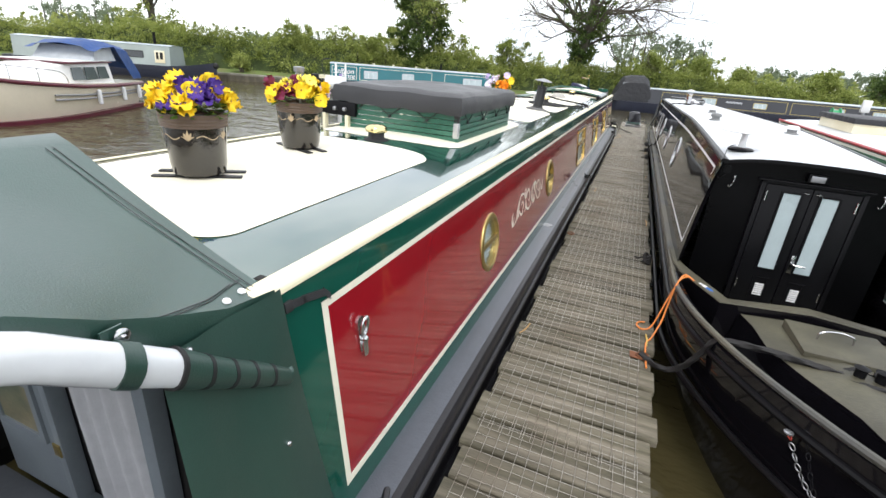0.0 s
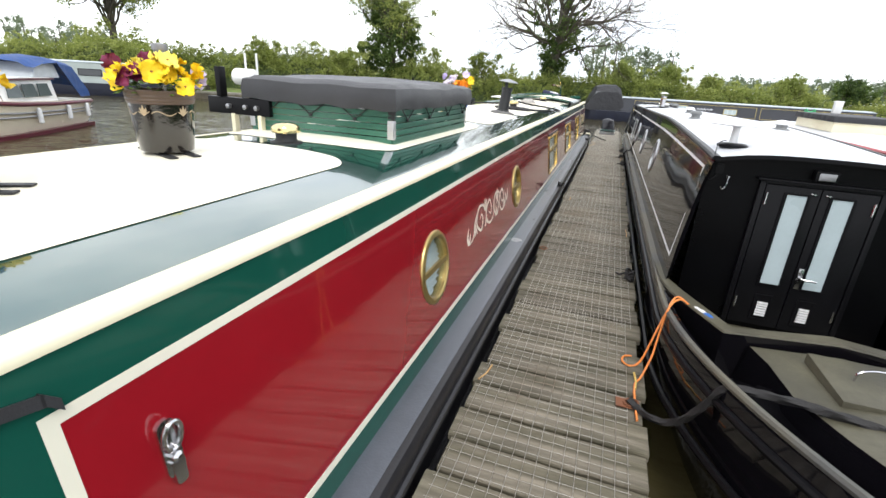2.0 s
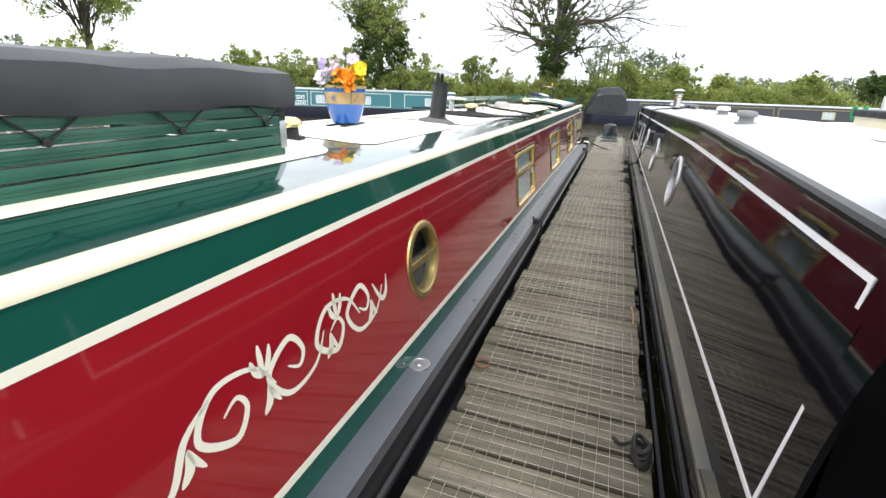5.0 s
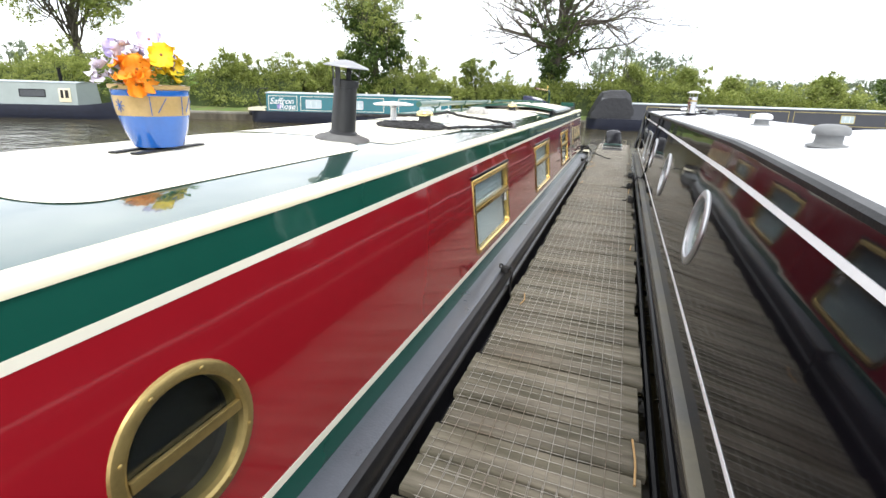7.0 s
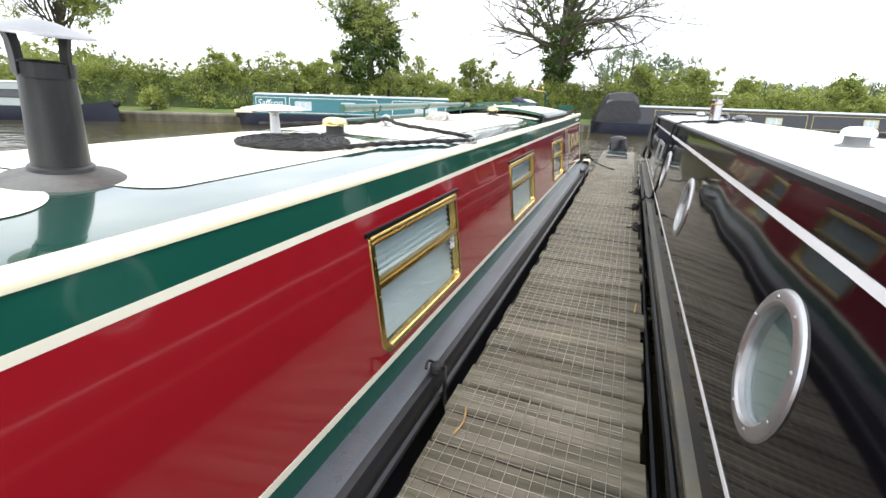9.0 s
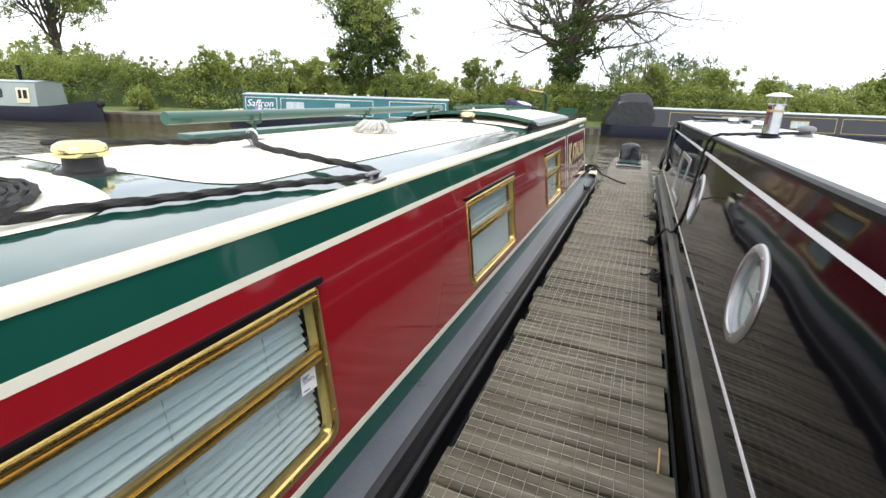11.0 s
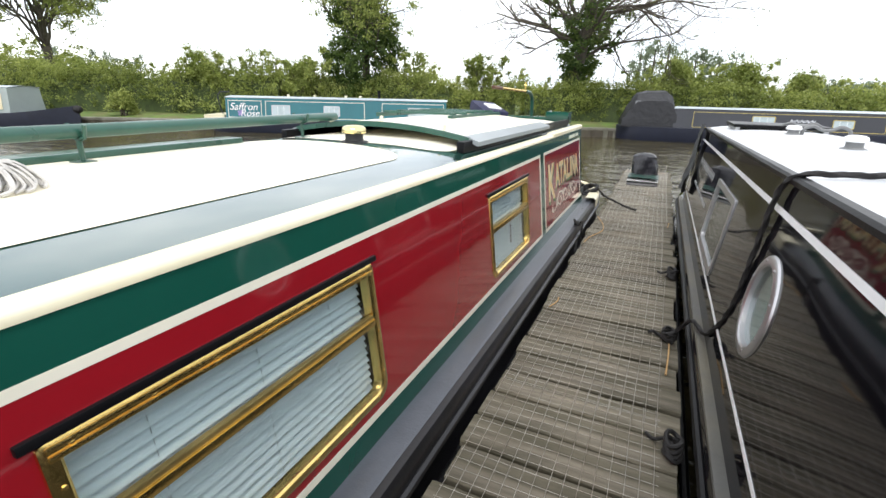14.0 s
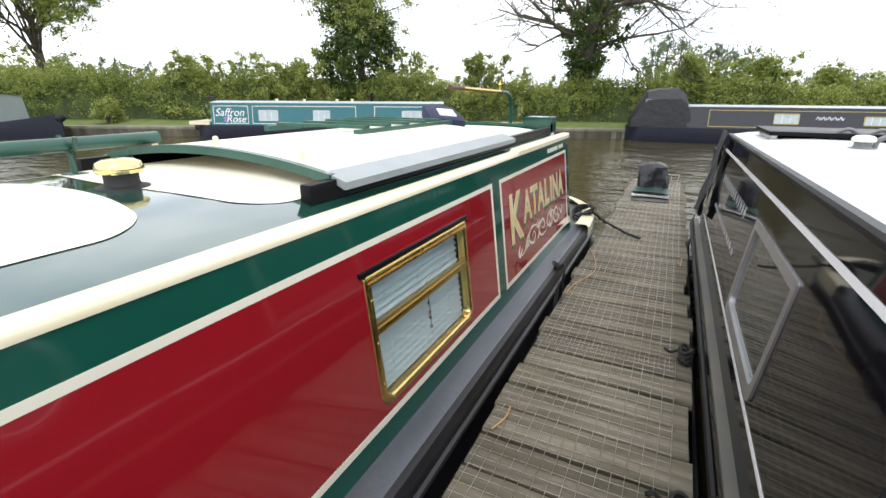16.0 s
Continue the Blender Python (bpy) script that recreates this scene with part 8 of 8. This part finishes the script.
lathe(bm, [(0.02, -0.2), (0.14, -0.12), (0.16, 0), (0.14, 0.12), (0.02, 0.2)], 16, Matrix.Translation((0, 10.55, 0.36)) @ pose(0, 0, 0, 0, 90, 0))
part("fender", bm, ROPE, gb_)

# long dark boat with a canopied stern, straight ahead
SLATE = material("dark_slate_paint", (0.035, 0.037, 0.045), 0.4, vary=0.12, grain=2)
GOLDLINE = material("dull_gold_line", (0.42, 0.34, 0.10), 0.4)
tbm, tm, tH = moored_boat("long dark grey narrowboat with gold lines and a canopied stern", (-1.75, 30.75, 0.0), -80.5, 17.0, (2.1, 15.2), SLATE, PALEROOF, NAVY, 0.18, 0.92,
                          ((4.9, 5.7, 0.18, 0.56), (7.6, 8.3, 0.18, 0.5), (11.5, 12.1, 0.18, 0.56), (13.4, 14.1, 0.18, 0.56)), 1, GOLDLINE, panels=((2.8, 9.3), (9.5, 15.0)), frame_mat=GOLDLINE)
TENT = material("black_canopy_cloth", (0.021, 0.0217, 0.0252), 0.6, vary=0.2, grain=4, wave=0.03, wave_scale=5)
bm = fresh()
rows = []
for y, top, hw in ((0.12, 0.42, 0.80), (0.34, 0.98, 0.86), (0.62, 1.46, 0.88), (1.0, 1.56, 0.88), (1.75, 1.58, 0.88), (1.98, 1.40, 0.88), (2.2, 0.82, 0.87)):
    rows.append([(hw, y, 0.16), (hw * 1.0, y, 0.5), (hw * 0.96, y, 0.16 + (top - 0.16) * 0.74), (hw * 0.62, y, top - 0.03), (0, y, top + 0.04), (-hw * 0.62, y, top - 0.03), (-hw * 0.96, y, 0.16 + (top - 0.16) * 0.74), (-hw, y, 0.16)])
loft(bm, rows)
part("canopy", bm, TENT, tbm, "black cloth stern canopy")
CLOUD = material("clouded_film", (0.22, 0.23, 0.24), 0.25)
for y0, y1 in ((0.55, 0.95), (1.30, 1.70)):
    bm = fresh()
    box(bm, 0.80, 0.84, y0, y1, 0.78, 1.14, pose(0.055, 0, 0, 0, -4, 0))
    part("canopy_window", bm, CLOUD, tbm, "clouded plastic window", smooth=False)
bm = fresh()
for k in range(5):
    stroke(bm, [(6.2 + 0.17 * k, 0.36), (6.25 + 0.17 * k, 0.46), (6.31 + 0.17 * k, 0.36), (6.35 + 0.17 * k, 0.45)], 0.01, 0.018, tm, 0.004)
part("script_lettering", bm, SILVER, tbm, "pale unreadable lettering", smooth=False, normals=False)

# cream cabin cruiser with a blue canopy
CREAMHULL = material("cream_fibreglass", (0.78, 0.70, 0.55), 0.25, vary=0.05, grain=2, coat=0.3)
WINE = material("maroon_band", (0.10, 0.012, 0.025), 0.3, vary=0.1)
cru = thing("cabin_cruiser", "cream cabin cruiser with a blue canopy and maroon bands", "cruiser", (-14.75, 9.75, -0.04), 0, 0, 209)
cru.scale = (0.84, 0.84, 0.90)
bm = fresh()
rows = []
for y, h, zt in ((0, 1.0, 0.42), (0.3, 1.08, 0.42), (2.0, 1.12, 0.44), (3.6, 1.10, 0.50), (4.6, 0.92, 0.58), (5.4, 0.62, 0.66), (5.95, 0.28, 0.74), (6.2, 0.04, 0.78)):
    rows.append([(-h * 0.62, y - 0.5 * (y > 4) * (y - 4) / 2.2, -0.6), (-h * 0.88, y, -0.05), (-h, y, zt), (h, y, zt), (h * 0.88, y, -0.05), (h * 0.62, y - 0.5 * (y > 4) * (y - 4) / 2.2, -0.6)])
loft(bm, rows)
part("hull", bm, CREAMHULL, cru, "cream fibreglass hull")
for zf, r, m2 in ((1.0, 0.05, WINE), (0.55, 0.025, STEEL), (0.35, 0.025, STEEL)):
    for s in (-1, 1):
        bm = fresh()
        tube(bm, [(s * (abs(rw[2][0]) + (0.012 if zf == 1 else -0.02)), rw[2][1], (rw[2][2] - 0.06) if zf == 1 else -0.05 + zf * (rw[2][2])) for rw in (rows[:-1] if zf == 1 else rows[:5])], r, 8)
        part("band" if zf == 1 else "rubbing_strip", bm, m2, cru)
bm = fresh()
rows2 = []
for y, h in ((0.0, 1.06), (2.0, 1.14), (3.6, 1.12), (4.6, 0.94), (5.4, 0.64), (6.1, 0.15)):
    rows2.append([(-h * 0.92, y, -0.40), (-h * 0.93, y, -0.28), (h * 0.93, y, -0.28), (h * 0.92, y, -0.40)])
loft(bm, rows2)
part("boot_top", bm, WINE, cru, "maroon waterline band")
WHITEGEL = material("white_gelcoat", (0.84, 0.84, 0.82), 0.25, vary=0.05, grain=2, coat=0.3)
bm = fresh()
rows = []
for y, h, z0, z1 in ((1.7, 0.95, 0.44, 0.98), (2.4, 0.93, 0.44, 1.0), (3.6, 0.84, 0.48, 0.98), (4.1, 0.76, 0.52, 0.92), (4.75, 0.55, 0.58, 0.72), (5.6, 0.25, 0.68, 0.72)):
    rows.append([(-h, y, z0), (-h * 0.9, y, z1), (0, y, z1 + 0.06), (h * 0.9, y, z1), (h, y, z0)])
loft(bm, rows)
part("cabin", bm, WHITEGEL, cru, "white cabin moulding")
bm = fresh()
box(bm, -0.92, 0.92, 1.6, 3.75, 0.99, 1.03, bevel=0.02)
part("cabin_band", bm, WINE, cru, smooth=True)
bm = fresh()
box(bm, -0.88, 0.88, 1.7, 3.7, 1.03, 1.06, bevel=0.02)
part("cabin_top", bm, WHITEGEL, cru)
PANE = material("tinted_pane", (0.10, 0.12, 0.12), 0.05, vary=0.1)
for s in (-1, 1):
    for y0, y1 in ((1.95, 2.5), (2.56, 3.15), (3.2, 3.6)):
        bm = fresh()
        vs = [bm.verts.new((s * (0.955 - 0.10 * (y > 3.3) - (0.055 if z > 0.7 else 0.0) + 0.012), y, z)) for y, z in ((y0, 0.58), (y1, 0.58), (y1 - 0.08, 0.90), (y0 + 0.04, 0.90))]
        vs2 = [bm.verts.new(v.co + Vector((-0.03 * s, 0, 0))) for v in vs]
        bm.faces.new(vs)
        bm.faces.new(vs2[::-1])
        for k in range(4):
            bm.faces.new((vs[k], vs[(k + 1) % 4], vs2[(k + 1) % 4], vs2[k]))
        part("side_window", bm, PANE, cru, smooth=False)
BLUEC = material("royal_blue_canvas", (0.012, 0.055, 0.20), 0.6, vary=0.15, grain=4, wave=0.02, wave_scale=5)
bm = fresh()
rows = []
for y, z1, h in ((-0.05, 0.75, 0.95), (0.5, 1.42, 0.88), (1.4, 1.56, 0.84), (2.1, 1.52, 0.80), (2.5, 1.42, 0.76)):
    rows.append([(-0.97, y, 0.5 if y < 1.3 else z1 - 0.12), (-h, y, z1 - 0.1), (-h * 0.8, y, z1), (0, y, z1 + 0.06), (h * 0.8, y, z1), (h, y, z1 - 0.1), (0.97, y, 0.5 if y < 1.3 else z1 - 0.12)])
loft(bm, rows, cap=False)
part("canopy", bm, BLUEC, cru, "royal blue canvas canopy")
bm = fresh()
rows = []
for y, z, h in ((1.7, 1.04, 0.90), (1.7, 1.42, 0.80)):
    rows.append([(-h, y - 0.4, z), (-h * 0.95, y + 0.75 - (z - 1.04), z), (h * 0.95, y + 0.75 - (z - 1.04), z), (h, y - 0.4, z)])
loft(bm, rows, cap=False)
part("windscreen", bm, material("pale_screen_film", (0.45, 0.48, 0.50), 0.15, vary=0.1), cru, "raked windscreen")
bm = fresh()
for s in (-1, 1):
    tube(bm, smooth_path([(s * 0.95, 4.0, 0.52), (s * 0.93, 4.2, 0.80), (s * 0.75, 5.0, 0.92), (s * 0.2, 6.0, 1.02), (0, 6.1, 1.03)], 6), 0.014, 6)
    for y, h, z in ((4.9, 0.80, 0.62), (5.5, 0.52, 0.68)):
        tube(bm, [(s * h, y, z), (s * h * 0.98, y, z + 0.32)], 0.010, 6)
part("pulpit_rail", bm, CHROME, cru, "chrome bow rail")
for s in (-1, 1):
    for y in (0.6, 1.6, 3.0):
        bm = fresh()
        lathe(bm, [(0.01, -0.2), (0.06, -0.17), (0.065, 0), (0.06, 0.17), (0.015, 0.21)], 14, Matrix.Translation((s * 1.14, y, 0.12)))
        part("fender", bm, WHITE, cru, "white hanging fender")

# bow of another white boat at the marina's near side
wb = thing("white_boat", "white boat bow with a dark outboard cover", "boat", (-9.6, 2.75, 0.0), 0, 0, 15)
bm = fresh()
rows = []
for y, h, zt in ((-2.5, 1.0, 0.42), (-0.8, 0.98, 0.45), (0.2, 0.75, 0.5), (0.9, 0.42, 0.56), (1.4, 0.05, 0.62)):
    rows.append([(-h * 0.6, y - 0.2, -0.6), (-h, y, 0.1), (-h, y, zt), (h, y, zt), (h, y, 0.1), (h * 0.6, y - 0.2, -0.6)])
loft(bm, rows)
part("hull", bm, WHITEGEL, wb)
bm = fresh()
box(bm, -0.4, 0.4, -0.9, -0.2, 0.44, 0.95, bevel=0.12)
part("cover", bm, BLACKVINYL, wb)

# boats on the other side
GREENB = material("mid_green_paint", (0.015, 0.13, 0.05), 0.2, vary=0.08, grain=2, coat=0.4)
REDTRIM = material("red_trim_paint", (0.42, 0.02, 0.025), 0.3, vary=0.1)
g2, g2m, g2H = moored_boat("green narrowboat with white roof and red edge trim", (3.65, -3.5, 0.0), 0, 16.6, (0.6, 15.6), GREENB, WHITEROOF, HULL, 0.12, 0.93,
                           tuple((y, y + 0.7, 0.2, 0.56) for y in (9.0, 10.9, 12.6, 14.2)), -1, LINE, beam=1.03, panels=((6.0, 15.4),), frame_mat=ALU, curtain=True, stripe=LINE, bow=0.7)
bm = fresh()
for s in (-1, 1):
    tube(bm, [(s * 0.80, 0.6, 0.955), (s * 0.80, 15.6, 0.955)], 0.022, 6)
part("edge_trim", bm, REDTRIM, g2, "red roof edge")
bx = thing("canvas_hatch", "cream canvas hatch cover with dark scalloped edge", "hatch cover", (3.72, 10.2, 0.995))
bm = fresh()
box(bm, -0.5, 0.5, -0.8, 0.8, 0, 0.2, bevel=0.02)
part("box", bm, CREAM, bx)
bm = fresh()
box(bm, -0.53, 0.53, -0.83, 0.83, 0.15, 0.24, bevel=0.02)
part("cover", bm, TENT, bx)
lb = thing("lifebuoy", "orange lifebuoy lying on the white roof", "lifebuoy", (3.6, 4.6, 1.0))
bm = fresh()
tube(bm, [(0.26 * math.cos(a), 0.26 * math.sin(a), 0.055) for a in np.linspace(0, 6.283, 29)[:-1]], 0.055, 12, closed=True)
part("ring", bm, material("orange_lifebuoy", (0.75, 0.12, 0.03), 0.5), lb)
for y, mm2 in ((3.2, WHITE), (6.2, GREYCAP), (11.3, WHITE)):
    mushroom_vent((3.5, y, 0.99), "small vent on the white roof", mm2, 0.9, GREYCAP)
hr = thing("hose_reel", "green plastic hose reel on the roof", "hose reel", (4.1, 13.2, 1.0))
bm = fresh()
lathe(bm, [(0.03, -0.08), (0.13, -0.08), (0.13, -0.065), (0.08, -0.06), (0.08, 0.06), (0.13, 0.065), (0.13, 0.08), (0.03, 0.08)], 24, Matrix.Translation((0, 0, 0.13)) @ pose(0, 0, 0, 0, 90, 0))
part("reel", bm, material("bright_green_plastic", (0.02, 0.32, 0.12), 0.4), hr)
BLUEB = material("dark_blue_paint", (0.02, 0.06, 0.13), 0.25, vary=0.08, coat=0.3)
b3, b3m, b3H = moored_boat("dark blue narrowboat with small white windows", (7.4, 2.0, 0.0), 0, 16, (1.0, 14.6), BLUEB, PALEROOF, HULL, 0.12, 0.95,
                           ((9.6, 10.3, 0.3, 0.6), (10.6, 11.3, 0.3, 0.6)), -1, None, bow=1.2, frame_mat=WHITE)
tp = thing("blue_canopy", "blue canvas tonneau over a boat stern", "boat cover", (7.4, 11.6, 1.0))
bm = fresh()
rows = []
for y, h in ((-0.9, 0.1), (-0.5, 0.42), (0.5, 0.46), (0.9, 0.1)):
    rows.append([(-0.7, y, 0), (-0.6, y, h * 0.8), (0, y, h), (0.6, y, h * 0.8), (0.7, y, 0)])
loft(bm, rows)
part("canvas", bm, BLUEC, tp)
lpost = thing("shore_post", "slim white shore-power post at the moorings", "post", (5.3, 15.2, -0.05))
bm = fresh()
tube(bm, [(0, 0, -0.4), (0, 0, 1.25)], 0.03, 10)
part("post", bm, STEEL, lpost)
bm = fresh()
box(bm, -0.09, 0.09, -0.06, 0.06, 1.2, 1.5, bevel=0.02)
part("head", bm, WHITE, lpost)

# ---------------------------------------------------------------- pontoon boards and wire mesh
rng = np.random.default_rng(21)
PITCH = 0.2014


def board_mesh(seed):
    r = np.random.default_rng(seed)
    bm = fresh()
    rows = []
    for k in range(9):
        x = -0.008 - DECK_X + 2 * DECK_X * k / 8
        w0, w1 = -0.0925 + r.normal() * 0.0022, 0.0925 + r.normal() * 0.0022
        z = r.normal() * 0.0008
        dish = -0.0015 + r.normal() * 0.0006
        rows.append([(x, w0, -0.036), (x, w0, -0.010 + z), (x, w0 + 0.004, -0.003 + z), (x, w0 + 0.012, z), (x, 0.0, z + dish), (x, w1 - 0.012, z), (x, w1 - 0.004, -0.003 + z), (x, w1, -0.010 + z), (x, w1, -0.036), (x, w0, -0.036)])
    loft(bm, rows)
    me = bpy.data.meshes.new("board")
    bmesh.ops.recalc_face_normals(bm, faces=bm.faces[:])
    bm.to_mesh(me)
    bm.free()
    me.materials.append(WOOD)
    return me


BOARDS = [board_mesh(100 + k) for k in range(8)]
START = 5.363 - 36 * PITCH
n = int((DECK_END - START) / PITCH)
for k in range(n):
    b = new("board", BOARDS[int(rng.integers(8))])
    b.parent = pontoon
    y = START + PITCH * (k + 0.5)
    b.matrix_basis = pose(rng.normal() * 0.007, y + rng.normal() * 0.003, rng.normal() * 0.002, rng.normal() * 0.35, rng.normal() * 0.15, rng.normal() * 0.3) @ Matrix.Diagonal((-1 if rng.random() < 0.5 else 1, 1, 1, 1))

# square mesh lying on the boards, in overlapping sheets
v, f = [], []


def bar(p, q, r):
    p, q = Vector(p), Vector(q)
    d = (q - p).normalized()
    s = Vector((-d.y, d.x, 0)) * r
    i = len(v)
    for e in (p, q):
        v.extend([e - s, e + Vector((0, 0, r * 1.4)), e + s])
    f.extend([(i, i + 1, i + 4, i + 3), (i + 1, i + 2, i + 5, i + 4)])


y0 = -1.9
while y0 < DECK_END - 0.1:
    y1 = min(y0 + 1.85, DECK_END - 0.02)
    skew, dx, lift = rng.normal() * 0.004, rng.normal() * 0.012, 0.0035 + 0.002 * rng.random()
    xs4 = np.arange(-0.375 + dx, 0.376 + dx, 0.0505)
    for x in xs4:
        ys4 = np.linspace(y0 - 0.03, y1 + 0.03, 9)
        pts = [(x + skew * (y - y0) + rng.normal() * 0.0012, y, lift + abs(rng.normal()) * 0.0015) for y in ys4]
        for a, b in zip(pts, pts[1:]):
            bar(a, b, 0.0013)
    for y in np.arange(y0, y1, 0.0252 * 2):
        a, b, c = (xs4[0] - 0.012, y + rng.normal() * 0.001, lift + 0.0012), (0.0, y + rng.normal() * 0.0015, lift + 0.0015 + abs(rng.normal()) * 0.001), (xs4[-1] + 0.012, y + rng.normal() * 0.001, lift + 0.0012)
        bar(a, b, 0.0012)
        bar(b, c, 0.0012)
    y0 += 1.80
me = bpy.data.meshes.new("wire_mesh")
me.from_pydata([tuple(p) for p in v], [], f)
me.materials.append(MESH)
wm_ob = new("wire_mesh", me)
wm_ob.parent = pontoon
tagged(wm_ob, label="square galvanised wire mesh tacked over the boards", kind="stuff")
# loose end of mesh curling up past the last board
bm = fresh()
for k in range(7):
    x = -0.30 + 0.1 * k
    tube(bm, smooth_path([(x, DECK_END - 0.35, 0.005), (x, DECK_END - 0.1, 0.03), (x + 0.01, DECK_END + 0.02, 0.12)], 4), 0.0022, 4)
for j in range(6):
    t = j / 5
    tube(bm, [(-0.32, DECK_END - 0.3 + 0.3 * t, 0.006 + 0.11 * t * t), (0.32, DECK_END - 0.3 + 0.3 * t, 0.006 + 0.11 * t * t)], 0.002, 4)
o = part("mesh_end", bm, MESH, pontoon, "curled loose end of wire mesh")
tagged(o, kind="stuff")
